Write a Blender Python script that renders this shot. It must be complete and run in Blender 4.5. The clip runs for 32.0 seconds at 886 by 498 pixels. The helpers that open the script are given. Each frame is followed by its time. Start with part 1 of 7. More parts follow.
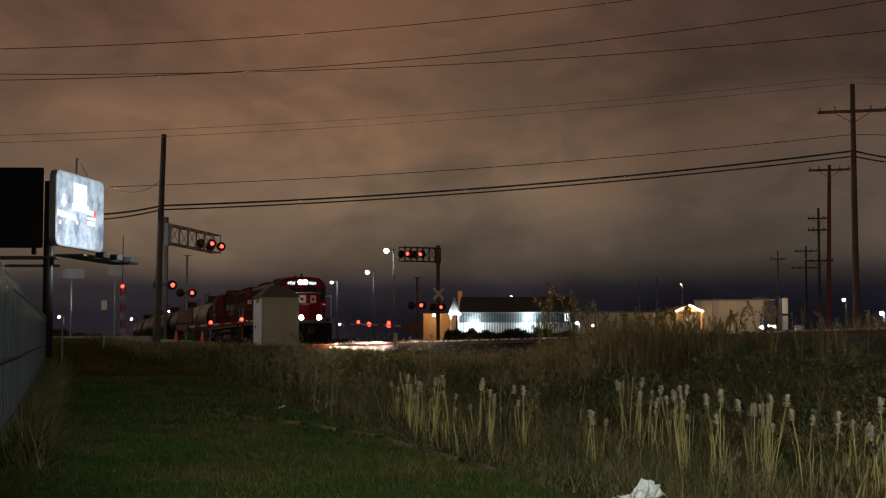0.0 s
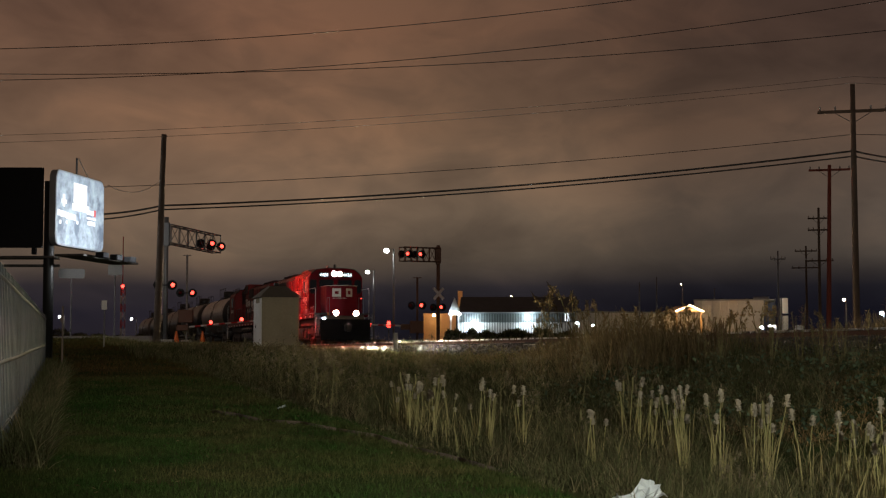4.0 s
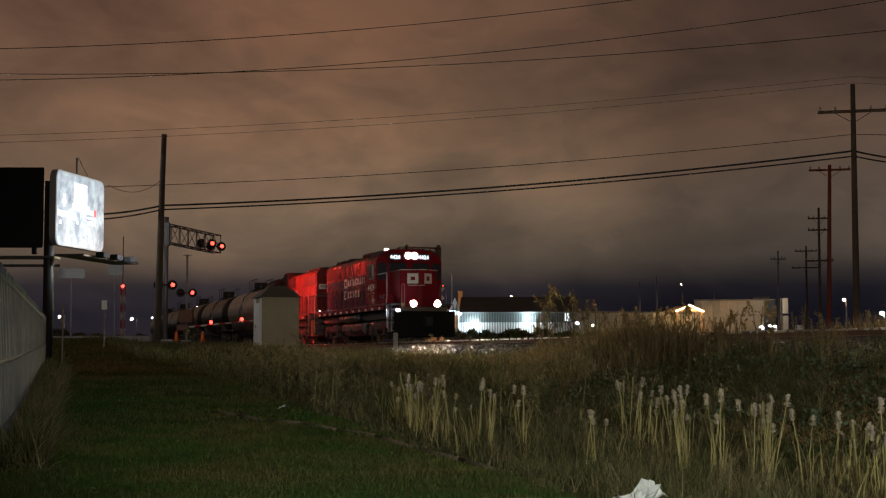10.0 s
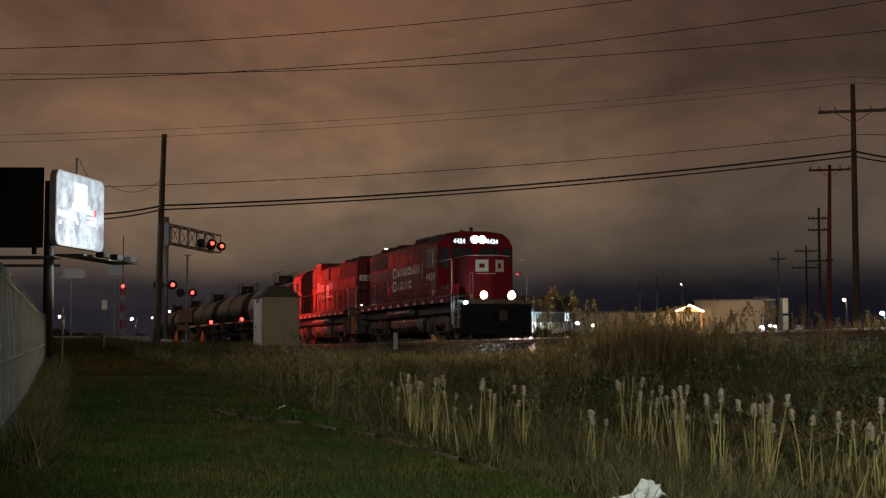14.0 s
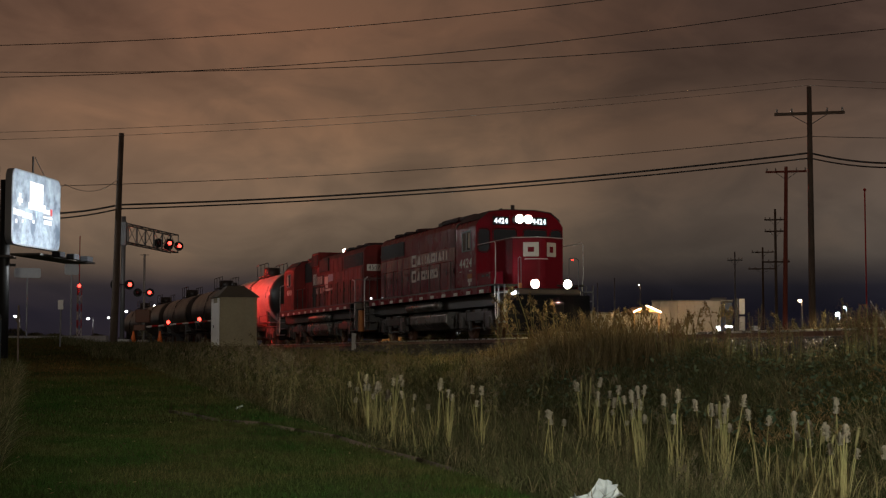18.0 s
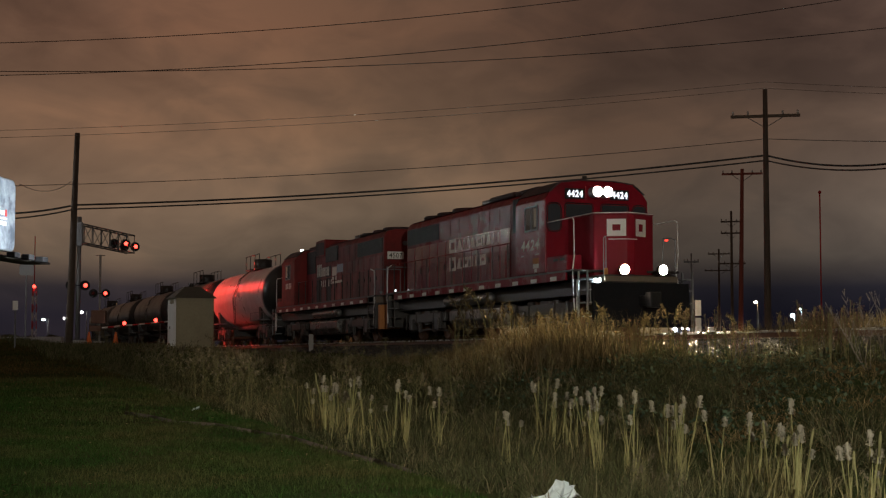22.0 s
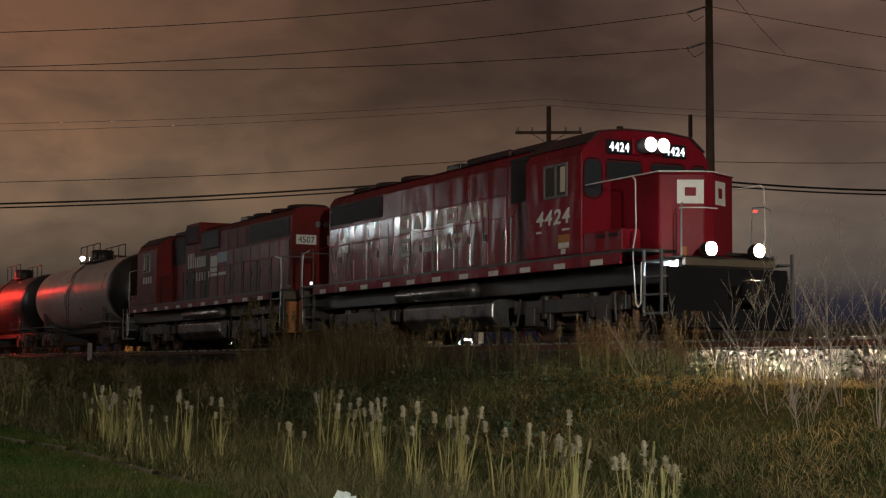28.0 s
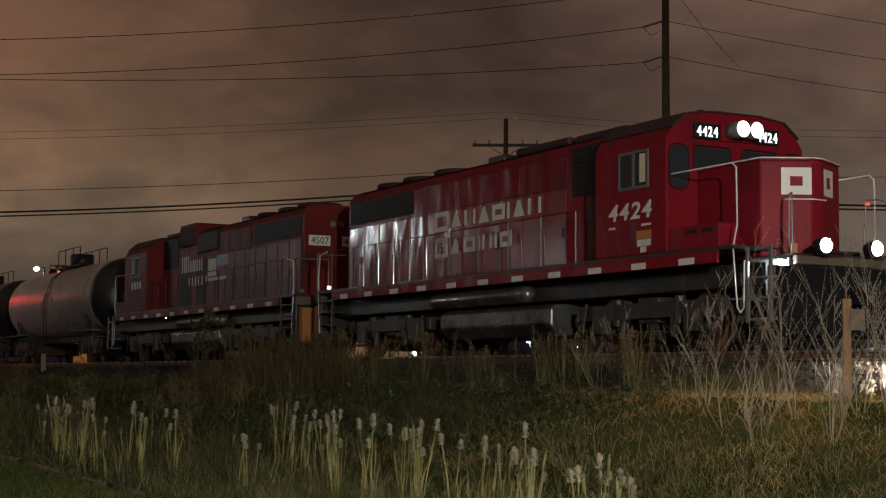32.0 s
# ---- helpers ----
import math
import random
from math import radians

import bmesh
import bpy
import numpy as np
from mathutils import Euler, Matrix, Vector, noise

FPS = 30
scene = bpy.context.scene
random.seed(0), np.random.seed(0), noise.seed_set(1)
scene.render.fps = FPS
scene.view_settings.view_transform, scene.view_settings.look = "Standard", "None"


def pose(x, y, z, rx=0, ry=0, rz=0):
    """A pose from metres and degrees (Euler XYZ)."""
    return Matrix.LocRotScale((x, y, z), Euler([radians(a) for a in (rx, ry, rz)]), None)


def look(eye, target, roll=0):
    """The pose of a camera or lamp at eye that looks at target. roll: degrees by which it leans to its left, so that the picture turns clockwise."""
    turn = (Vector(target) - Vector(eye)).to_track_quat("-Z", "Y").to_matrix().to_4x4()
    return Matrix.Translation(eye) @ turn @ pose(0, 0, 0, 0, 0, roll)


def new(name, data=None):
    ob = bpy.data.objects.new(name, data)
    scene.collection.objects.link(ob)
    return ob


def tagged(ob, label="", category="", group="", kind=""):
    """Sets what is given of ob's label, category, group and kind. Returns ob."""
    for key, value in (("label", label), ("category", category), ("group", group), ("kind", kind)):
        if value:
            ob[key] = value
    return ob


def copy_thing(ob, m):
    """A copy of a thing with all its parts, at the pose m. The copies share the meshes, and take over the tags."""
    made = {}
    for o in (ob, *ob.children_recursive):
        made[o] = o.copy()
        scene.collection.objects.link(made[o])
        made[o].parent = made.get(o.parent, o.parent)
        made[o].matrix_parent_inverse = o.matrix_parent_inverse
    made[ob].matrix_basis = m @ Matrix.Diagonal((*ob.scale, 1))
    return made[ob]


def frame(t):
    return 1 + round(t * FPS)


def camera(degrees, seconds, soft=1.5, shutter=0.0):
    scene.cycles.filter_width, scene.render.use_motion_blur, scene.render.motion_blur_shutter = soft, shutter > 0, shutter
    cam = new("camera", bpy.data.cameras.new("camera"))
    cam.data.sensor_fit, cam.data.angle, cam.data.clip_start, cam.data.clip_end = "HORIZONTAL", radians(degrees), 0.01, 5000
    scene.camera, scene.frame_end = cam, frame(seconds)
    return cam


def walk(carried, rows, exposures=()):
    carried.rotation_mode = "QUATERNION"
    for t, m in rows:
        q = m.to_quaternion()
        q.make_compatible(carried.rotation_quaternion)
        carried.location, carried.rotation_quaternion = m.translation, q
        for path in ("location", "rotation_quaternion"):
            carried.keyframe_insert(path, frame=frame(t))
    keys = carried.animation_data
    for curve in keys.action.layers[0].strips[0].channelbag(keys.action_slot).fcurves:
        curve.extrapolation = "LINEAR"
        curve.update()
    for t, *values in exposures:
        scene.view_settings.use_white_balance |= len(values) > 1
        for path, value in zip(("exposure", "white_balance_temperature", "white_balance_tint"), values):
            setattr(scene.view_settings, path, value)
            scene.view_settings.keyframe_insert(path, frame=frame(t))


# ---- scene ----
# Metres; the tripod stands at the origin, y points down the lawn, x to the right of it.
EYE = Vector((0, 0, 1.5))
cam = camera(31.8, 32.0, soft=1.25)
# seconds, heading to the right, tilt up, lean
PAN = [
    (0.0, 0.0, 3.849, 0.0), (14.5, -0.01, 3.845, 0.01), (15.5, 0.12, 3.848, 0.02), (16.5, 0.411, 3.849, 0.025), (17.0, 0.805, 3.843, 0.035),
    (17.5, 1.15, 3.852, 0.053), (18.0, 1.522, 3.858, 0.056), (18.5, 1.536, 3.863, 0.047), (19.0, 1.577, 3.861, 0.045),
    (20.0, 1.779, 3.868, 0.041), (21.0, 2.129, 3.866, 0.042), (21.5, 2.364, 3.886, 0.047), (22.0, 3.084, 3.902, 0.063),
    (22.5, 3.723, 3.91, 0.088), (23.0, 4.172, 3.905, 0.111), (23.5, 4.601, 3.927, 0.137), (24.0, 5.12, 4.178, 0.165),
    (24.5, 5.865, 4.235, 0.208), (25.0, 6.607, 4.248, 0.254), (25.5, 7.425, 4.263, 0.303), (26.5, 8.86, 4.285, 0.33),
    (27.5, 10.242, 4.308, 0.356), (28.0, 10.987, 4.326, 0.405), (28.5, 11.632, 4.473, 0.444), (29.0, 12.1, 4.657, 0.475),
    (29.5, 12.224, 4.752, 0.497), (30.0, 12.333, 4.773, 0.513), (31.0, 12.503, 4.778, 0.539), (32.0, 12.581, 4.783, 0.551),
]
walk(cam, [(t, Matrix.Translation(EYE) @ pose(0, 0, 0, 0, 0, -yaw) @ pose(0, 0, 0, 90 + tilt) @ pose(0, 0, 0, 0, 0, lean)) for t, yaw, tilt, lean in PAN],
     [(0.0, 0.0), (19.0, 0.0), (24.0, -0.02), (29.0, -0.10), (32.0, -0.10)])

# ---- the track's line: distance from the tripod, heading; lateral u counts towards the tripod, along s with the travel
TRACK_TURN = -74.42
ALONG = Vector((math.cos(radians(TRACK_TURN)), math.sin(radians(TRACK_TURN))))
ASIDE = Vector((ALONG.y, -ALONG.x))
TRACK_FOOT = -ASIDE * 17.15
RAIL_Z = 2.01


def by_track(s, u, z=0.0):
    p = TRACK_FOOT + ALONG * s + ASIDE * u
    return Vector((p.x, p.y, z))


def track_coords(x, y):
    p = Vector((x, y)) - TRACK_FOOT
    return p.dot(ALONG), p.dot(ASIDE)


def bearing(degrees, distance, rise=None, z=0.0):
    """A place by its bearing from the tripod and its distance; rise is height over distance above the eye."""
    a = radians(degrees)
    return Vector((distance * math.sin(a), distance * math.cos(a), z if rise is None else EYE.z + rise * distance))


def step(a, b, v):
    v = min(1.0, max(0.0, (v - a) / (b - a)))
    return v * v * (3 - 2 * v)


def chain(v, knots):
    if v <= knots[0][0]:
        return knots[0][1]
    for (a, za), (b, zb) in zip(knots, knots[1:]):
        if v <= b:
            return za + (zb - za) * (v - a) / (b - a)
    return knots[-1][1]


def ground_z(x, y):
    s, u = track_coords(x, y)
    far = step(45, 85, y)
    lawn = min(max(0.03 * y, 0.0), 2.2)
    low = (lawn - 0.35) * (1 - far) + 1.85 * far
    shoulder = 1.3 * (1 - far) + 1.85 * far
    near_side = [(0, 1.70), (2.0, 1.70), (3.4, shoulder - 0.10), (4.3, shoulder), (5.0, shoulder), (9.0, low), (11.0, low), (13.2, lawn), (40, lawn)]
    z = chain(u, near_side) if u >= 0 else chain(-u, [(0, 1.70), (2.0, 1.70), (3.0, 1.55), (3.6, 1.8), (8, 2.06), (60, 2.1)])
    if 1.9 < abs(u) and y < 140:
        z += 0.05 * noise.noise(Vector((x * 0.4, y * 0.4, 0))) + 0.02 * noise.noise(Vector((x * 1.7, y * 1.7, 3)))
    return z


# ---- night sky: low cloud lit by the town
world = bpy.data.worlds.new("night_sky")
scene.world = world
world.use_nodes = True


def wire(tree, kind, **inputs):
    node = tree.nodes.new(kind)
    for key, value in inputs.items():
        key = key.replace("_", " ")
        if isinstance(value, bpy.types.NodeSocket):
            tree.links.new(value, node.inputs[key])
        else:
            node.inputs[key].default_value = value
    return node


def calc(tree, op, a, b=None):
    node = tree.nodes.new("ShaderNodeMath")
    node.operation = op
    for i, v in enumerate((a, b)):
        if v is None:
            continue
        if isinstance(v, bpy.types.NodeSocket):
            tree.links.new(v, node.inputs[i])
        else:
            node.inputs[i].default_value = v
    return node.outputs[0]


def ramp(tree, fac, stops):
    node = tree.nodes.new("ShaderNodeValToRGB")
    while len(node.color_ramp.elements) < len(stops):
        node.color_ramp.elements.new(0.5)
    for e, (p, c) in zip(node.color_ramp.elements, stops):
        e.position = p
        e.color = (*c, 1) if len(c) == 3 else c
    tree.links.new(fac, node.inputs[0])
    return node.outputs[0]


def mix(tree, kind, fac, a, b):
    node = tree.nodes.new("ShaderNodeMix")
    node.data_type, node.blend_type = "RGBA", kind
    for i, v in ((0, fac), (6, a), (7, b)):
        if isinstance(v, bpy.types.NodeSocket):
            tree.links.new(v, node.inputs[i])
        elif i == 0:
            node.inputs[i].default_value = v
        else:
            node.inputs[i].default_value = (*v, 1)
    return node.outputs[2]


def make_sky():
    t = world.node_tree
    t.nodes.clear()
    way = t.nodes.new("ShaderNodeTexCoord").outputs["Generated"]
    part = wire(t, "ShaderNodeSeparateXYZ", Vector=way).outputs
    flat = calc(t, "SQRT", calc(t, "ADD", calc(t, "MULTIPLY", part[0], part[0]), calc(t, "MULTIPLY", part[1], part[1])))
    rise = calc(t, "DIVIDE", part[2], calc(t, "MAXIMUM", flat, 0.05))
    side = calc(t, "DIVIDE", part[0], calc(t, "MAXIMUM", flat, 0.05))
    tint = ramp(t, calc(t, "MULTIPLY", rise, 2.0), [
        (0.0, (0.011, 0.010, 0.015)), (0.05, (0.013, 0.012, 0.019)), (0.085, (0.024, 0.021, 0.026)), (0.125, (0.104, 0.079, 0.060)), (0.18, (0.150, 0.107, 0.077)),
        (0.29, (0.142, 0.088, 0.059)), (0.42, (0.113, 0.064, 0.044)), (0.56, (0.094, 0.056, 0.041)), (1.0, (0.07, 0.045, 0.034))])
    # right end raised: the headlights' glare is put into the sky colour
    across = ramp(t, calc(t, "ADD", calc(t, "MULTIPLY", side, 0.5), 0.5), [
        (0.0, (0.7, 0.7, 0.7)), (0.36, (1.12, 1.06, 1.0)), (0.43, (1.32, 1.20, 1.08)), (0.50, (1.0, 0.97, 0.90)), (0.535, (0.93, 0.91, 0.86)), (0.575, (0.52, 0.53, 0.55)), (0.63, (0.60, 0.625, 0.67)),
        (0.68, (1.08, 1.14, 1.23)), (0.76, (1.15, 1.22, 1.33)), (1.0, (0.5, 0.55, 0.65))])
    flatmap = wire(t, "ShaderNodeCombineXYZ", X=calc(t, "MULTIPLY", side, 4.0), Y=calc(t, "MULTIPLY", rise, 7.6), Z=1.3).outputs[0]
    big = wire(t, "ShaderNodeTexNoise", Vector=flatmap, Scale=1.25, Detail=5.0, Roughness=0.5, Distortion=0.5).outputs[0]
    small = wire(t, "ShaderNodeTexNoise", Vector=flatmap, Scale=4.0, Detail=6.0, Roughness=0.55, Distortion=0.8).outputs[0]
    cloud = calc(t, "ADD", calc(t, "MULTIPLY", big, 0.72), calc(t, "MULTIPLY", small, 0.28))
    cover = ramp(t, cloud, [(0.34, (0.62, 0.625, 0.65)), (0.5, (1.0, 1.0, 1.0)), (0.62, (1.45, 1.36, 1.27))])
    colour = mix(t, "MULTIPLY", 1.0, mix(t, "MULTIPLY", 1.0, tint, across), cover)
    back = wire(t, "ShaderNodeBackground", Color=colour, Strength=1.0)
    out = t.nodes.new("ShaderNodeOutputWorld")
    t.links.new(back.outputs[0], out.inputs[0])


make_sky()


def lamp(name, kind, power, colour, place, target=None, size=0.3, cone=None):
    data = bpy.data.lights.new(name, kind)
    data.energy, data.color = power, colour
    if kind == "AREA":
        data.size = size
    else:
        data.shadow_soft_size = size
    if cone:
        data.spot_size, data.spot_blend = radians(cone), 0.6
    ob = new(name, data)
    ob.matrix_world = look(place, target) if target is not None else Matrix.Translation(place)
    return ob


# unseen lamp assumed behind the tripod, lighting lawn, cattails and the train's side
lamp("unseen_tripod_light", "SPOT", 16000, (1.0, 0.97, 0.86), (4.0, -4.5, 6.4), (5.3, 18, 0.7), 0.2, 59)
# ---- materials
def material(name, colour, rough=0.7, metal=0.0, grain=0.0, scale=8.0, bump=0.0, second=None, spread=0.5, coat=0.0, by_object=0.0, by_island=0.0, thin=0.0):
    """A surface with variation at two scales; second is the colour of its stains and wear."""
    m = bpy.data.materials.new(name)
    m.use_nodes = True
    t = m.node_tree
    b = t.nodes["Principled BSDF"]
    b.inputs["Roughness"].default_value, b.inputs["Metallic"].default_value = rough, metal
    b.inputs["Coat Weight"].default_value = coat
    b.inputs["Coat Roughness"].default_value = 0.12
    place = t.nodes.new("ShaderNodeTexCoord").outputs["Object"]
    fine = wire(t, "ShaderNodeTexNoise", Vector=place, Scale=scale * 6, Detail=4.0).outputs[0]
    broad = wire(t, "ShaderNodeTexNoise", Vector=place, Scale=scale * 0.5, Detail=6.0, Roughness=0.65).outputs[0]
    if second:
        mask = ramp(t, broad, [(spread - 0.12, (0, 0, 0)), (spread + 0.12, (1, 1, 1))])
        col = mix(t, "MIX", mask, colour, second)
    else:
        col = mix(t, "MIX", 0.0, colour, colour)
    lum = calc(t, "ADD", calc(t, "MULTIPLY", calc(t, "ADD", fine, broad), grain), 1 - grain)
    if by_object:
        rnd = t.nodes.new("ShaderNodeObjectInfo").outputs["Random"]
        lum = calc(t, "MULTIPLY", lum, calc(t, "ADD", calc(t, "MULTIPLY", rnd, 2 * by_object), 1 - by_object))
    if by_island:
        rnd = t.nodes.new("ShaderNodeNewGeometry").outputs["Random Per Island"]
        lum = calc(t, "MULTIPLY", lum, calc(t, "ADD", calc(t, "MULTIPLY", rnd, 2 * by_island), 1 - by_island))
    grey = wire(t, "ShaderNodeCombineXYZ", X=lum, Y=lum, Z=lum).outputs[0]
    col = mix(t, "MULTIPLY", 1.0, col, grey)
    t.links.new(col, b.inputs["Base Color"])
    if grain:
        r = calc(t, "ADD", calc(t, "MULTIPLY", broad, 0.3), rough - 0.15)
        t.links.new(calc(t, "MINIMUM", calc(t, "MAXIMUM", r, 0.08), 1.0), b.inputs["Roughness"])
    if bump:
        n = wire(t, "ShaderNodeBump", Height=fine, Strength=bump, Distance=0.02)
        t.links.new(n.outputs[0], b.inputs["Normal"])
    if thin:
        # leaves let light through to their other side
        through_leaf = wire(t, "ShaderNodeBsdfTranslucent", Color=col)
        both = t.nodes.new("ShaderNodeMixShader")
        both.inputs[0].default_value = thin
        t.links.new(b.outputs[0], both.inputs[1])
        t.links.new(through_leaf.outputs[0], both.inputs[2])
        t.links.new(both.outputs[0], t.nodes["Material Output"].inputs["Surface"])
    return m


def glow(name, colour, strength):
    m = bpy.data.materials.new(name)
    m.use_nodes = True
    b = m.node_tree.nodes["Principled BSDF"]
    b.inputs["Base Color"].default_value = (0.02, 0.02, 0.02, 1)
    b.inputs["Emission Color"].default_value = (*colour, 1)
    b.inputs["Emission Strength"].default_value = strength
    return m


def glass(name, colour=(0.02, 0.025, 0.03), rough=0.06):
    m = material(name, colour, rough)
    m.node_tree.nodes["Principled BSDF"].inputs["IOR"].default_value = 1.5
    return m


LAWN = material("lawn_soil", (0.035, 0.05, 0.018), 0.95, grain=0.5, scale=1.2, bump=0.6, second=(0.06, 0.05, 0.025), spread=0.56)
BLADE = material("lawn_blades", (0.026, 0.056, 0.013), 0.6, grain=0.6, scale=1.4, second=(0.062, 0.058, 0.022), spread=0.52, by_island=0.5, thin=0.3)
BROWNLAWN = material("leaf_strewn_lawn", (0.085, 0.055, 0.020), 0.7, grain=0.6, scale=0.9, second=(0.040, 0.045, 0.014), spread=0.5, by_island=0.45, thin=0.3)
DRY = material("dry_grass", (0.175, 0.130, 0.068), 0.75, grain=0.6, scale=3.0, second=(0.095, 0.080, 0.040), spread=0.52, by_island=0.6, thin=0.45)
TALL = material("tall_green_grass", (0.062, 0.070, 0.030), 0.7, grain=0.6, scale=4.0, second=(0.16, 0.13, 0.075), spread=0.56, by_island=0.65, thin=0.4)
STRAW = material("bank_straw", (0.34, 0.225, 0.11), 0.7, grain=0.6, scale=3.0, second=(0.085, 0.09, 0.036), spread=0.50, by_island=0.7, thin=0.45)
WEED = material("weed_stems", (0.12, 0.11, 0.05), 0.8, grain=0.4, scale=3, by_object=0.2)
SEED = material("seed_heads", (0.17, 0.145, 0.095), 0.9, grain=0.4, scale=6, by_object=0.2, thin=0.5)
REED = material("cattail_stalks", (0.22, 0.215, 0.09), 0.6, grain=0.4, scale=4, second=(0.31, 0.26, 0.12), spread=0.5, by_object=0.2, thin=0.3)
FLUFF = material("cattail_fluff", (0.40, 0.36, 0.27), 0.95, grain=0.45, scale=20, bump=0.8, by_object=0.15, thin=0.5)
TWIG = material("twig_bark", (0.18, 0.145, 0.115), 0.7, grain=0.4, scale=6, by_object=0.2)
ASPHALT = material("asphalt", (0.055, 0.054, 0.052), 0.85, grain=0.4, scale=4, bump=0.3)
for m in (LAWN, BLADE, BROWNLAWN, DRY, TALL, STRAW, WEED, SEED, REED):
    m.node_tree.nodes["Principled BSDF"].inputs["Specular IOR Level"].default_value = 0.0
CONCRETE = material("concrete", (0.33, 0.32, 0.30), 0.85, grain=0.35, scale=3, bump=0.2)
BALLAST = material("ballast_stone", (0.042, 0.040, 0.039), 0.6, grain=0.5, scale=9, bump=1.0, second=(0.05, 0.04, 0.034), spread=0.5, by_island=0.35)
BALLAST.node_tree.nodes["Principled BSDF"].inputs["Specular IOR Level"].default_value = 0.05
TIE = material("creosoted_timber", (0.07, 0.05, 0.035), 0.9, grain=0.5, scale=4, bump=0.5, by_object=0.25)
RUST = material("rusty_steel", (0.13, 0.065, 0.04), 0.7, metal=0.5, grain=0.4, scale=6)
RAILTOP = material("worn_rail", (0.55, 0.53, 0.50), 0.28, metal=1.0, grain=0.15, scale=6)
WOOD = material("weathered_pole", (0.13, 0.095, 0.07), 0.9, grain=0.5, scale=2.5, bump=0.5, second=(0.08, 0.06, 0.045), by_object=0.2)
REDWOOD = material("red_stained_pole", (0.24, 0.06, 0.04), 0.85, grain=0.4, scale=2.5, bump=0.4)
GALV = material("galvanised_steel", (0.20, 0.205, 0.21), 0.55, metal=0.6, grain=0.3, scale=5)
RUSTMAST = material("rust_brown_steel", (0.16, 0.085, 0.055), 0.6, metal=0.4, grain=0.4, scale=3)
BLACK = material("black_steel", (0.012, 0.012, 0.012), 0.5, grain=0.4, scale=4)
MATT = material("matt_black_board", (0.012, 0.012, 0.013), 0.95, grain=0.3, scale=2)
MATT.node_tree.nodes["Principled BSDF"].inputs["Specular IOR Level"].default_value = 0.08
WIRE = material("cable_black", (0.02, 0.02, 0.02), 0.35)
ALU = material("bare_conductor", (0.35, 0.33, 0.31), 0.3, metal=1.0)
GLASS = glass("dark_glass")
BLACK.node_tree.nodes["Principled BSDF"].inputs["Specular IOR Level"].default_value = 0.2
WHITE = material("white_paint", (0.78, 0.77, 0.73), 0.5, grain=0.2, scale=4)
# ---- mesh helpers
def box(bm, x0, x1, y0, y1, z0, z1, m=None):
    v = [bm.verts.new(((x0, x1)[i & 1], (y0, y1)[i >> 1 & 1], (z0, z1)[i >> 2])) for i in range(8)]
    if m is not None:
        for w in v:
            w.co = m @ w.co
    for f in ((0, 2, 3, 1), (4, 5, 7, 6), (0, 1, 5, 4), (2, 6, 7, 3), (0, 4, 6, 2), (1, 3, 7, 5)):
        bm.faces.new([v[i] for i in f])
    return v


def tube(bm, a, b, ra, rb=None, n=8, caps=True):
    a, b = Vector(a), Vector(b)
    rb = ra if rb is None else rb
    q = (b - a).to_track_quat("Z", "Y")
    rings = []
    for c, r in ((a, ra), (b, rb)):
        rings.append([bm.verts.new(c + q @ Vector((r * math.cos(k * math.tau / n), r * math.sin(k * math.tau / n), 0))) for k in range(n)])
    for k in range(n):
        bm.faces.new((rings[0][k], rings[0][(k + 1) % n], rings[1][(k + 1) % n], rings[1][k])).smooth = n > 6
    if caps:
        bm.faces.new(rings[0][::-1])
        bm.faces.new(rings[1])


def lathe(bm, profile, axis="x", centre=(0, 0, 0), n=24, lid=True):
    """profile: (along, radius) pairs; spun round an axis."""
    c = Vector(centre)
    rings = []
    for along, r in profile:
        ring = []
        for k in range(n):
            p, q = r * math.cos(k * math.tau / n), r * math.sin(k * math.tau / n)
            ring.append(bm.verts.new(c + Vector({"x": (along, p, q), "y": (q, along, p), "z": (p, q, along)}[axis])))
        rings.append(ring)
    for r0, r1 in zip(rings, rings[1:]):
        for k in range(n):
            bm.faces.new((r0[k], r0[(k + 1) % n], r1[(k + 1) % n], r1[k])).smooth = True
    bm.faces.new(rings[0][::-1])
    if lid:
        bm.faces.new(rings[-1])


def prism(bm, outline, axis, a, b):
    """A flat outline pushed from a to b along an axis."""
    def at(p, w):
        return {"x": (w, p[0], p[1]), "y": (p[0], w, p[1]), "z": (p[0], p[1], w)}[axis]
    r0 = [bm.verts.new(at(p, a)) for p in outline]
    r1 = [bm.verts.new(at(p, b)) for p in outline]
    k = len(outline)
    for i in range(k):
        bm.faces.new((r0[i], r0[(i + 1) % k], r1[(i + 1) % k], r1[i]))
    bm.faces.new(r0[::-1])
    bm.faces.new(r1)


def soften(bm, width, segments=2):
    edges = [e for e in bm.edges if len(e.link_faces) == 2 and e.calc_face_angle(0) > 0.5]
    bmesh.ops.bevel(bm, geom=edges, offset=width, segments=segments, profile=0.5, affect="EDGES", clamp_overlap=True)


def mesh_of(name, bm, mat, bevel=0.0):
    bmesh.ops.recalc_face_normals(bm, faces=bm.faces)
    if bevel:
        soften(bm, bevel)
    data = bpy.data.meshes.new(name)
    bm.to_mesh(data)
    bm.free()
    data.materials.append(mat)
    return data


def part(name, bm, mat, parent=None, label="", bevel=0.0):
    ob = new(name, mesh_of(name, bm, mat, bevel))
    ob.parent = parent
    if label:
        tagged(ob, label)
    return ob


def shared(name, data, parent, m):
    ob = new(name, data)
    ob.parent = parent
    ob.matrix_basis = m
    return ob


def thing(name, label, category, m=None, group="", kind=""):
    ob = tagged(new(name), label, category, group, kind)
    ob.empty_display_size = 0.2
    if m is not None:
        ob.matrix_basis = m
    return ob


def boxes(*items):
    bm = bmesh.new()
    for it in items:
        box(bm, *it)
    return bm


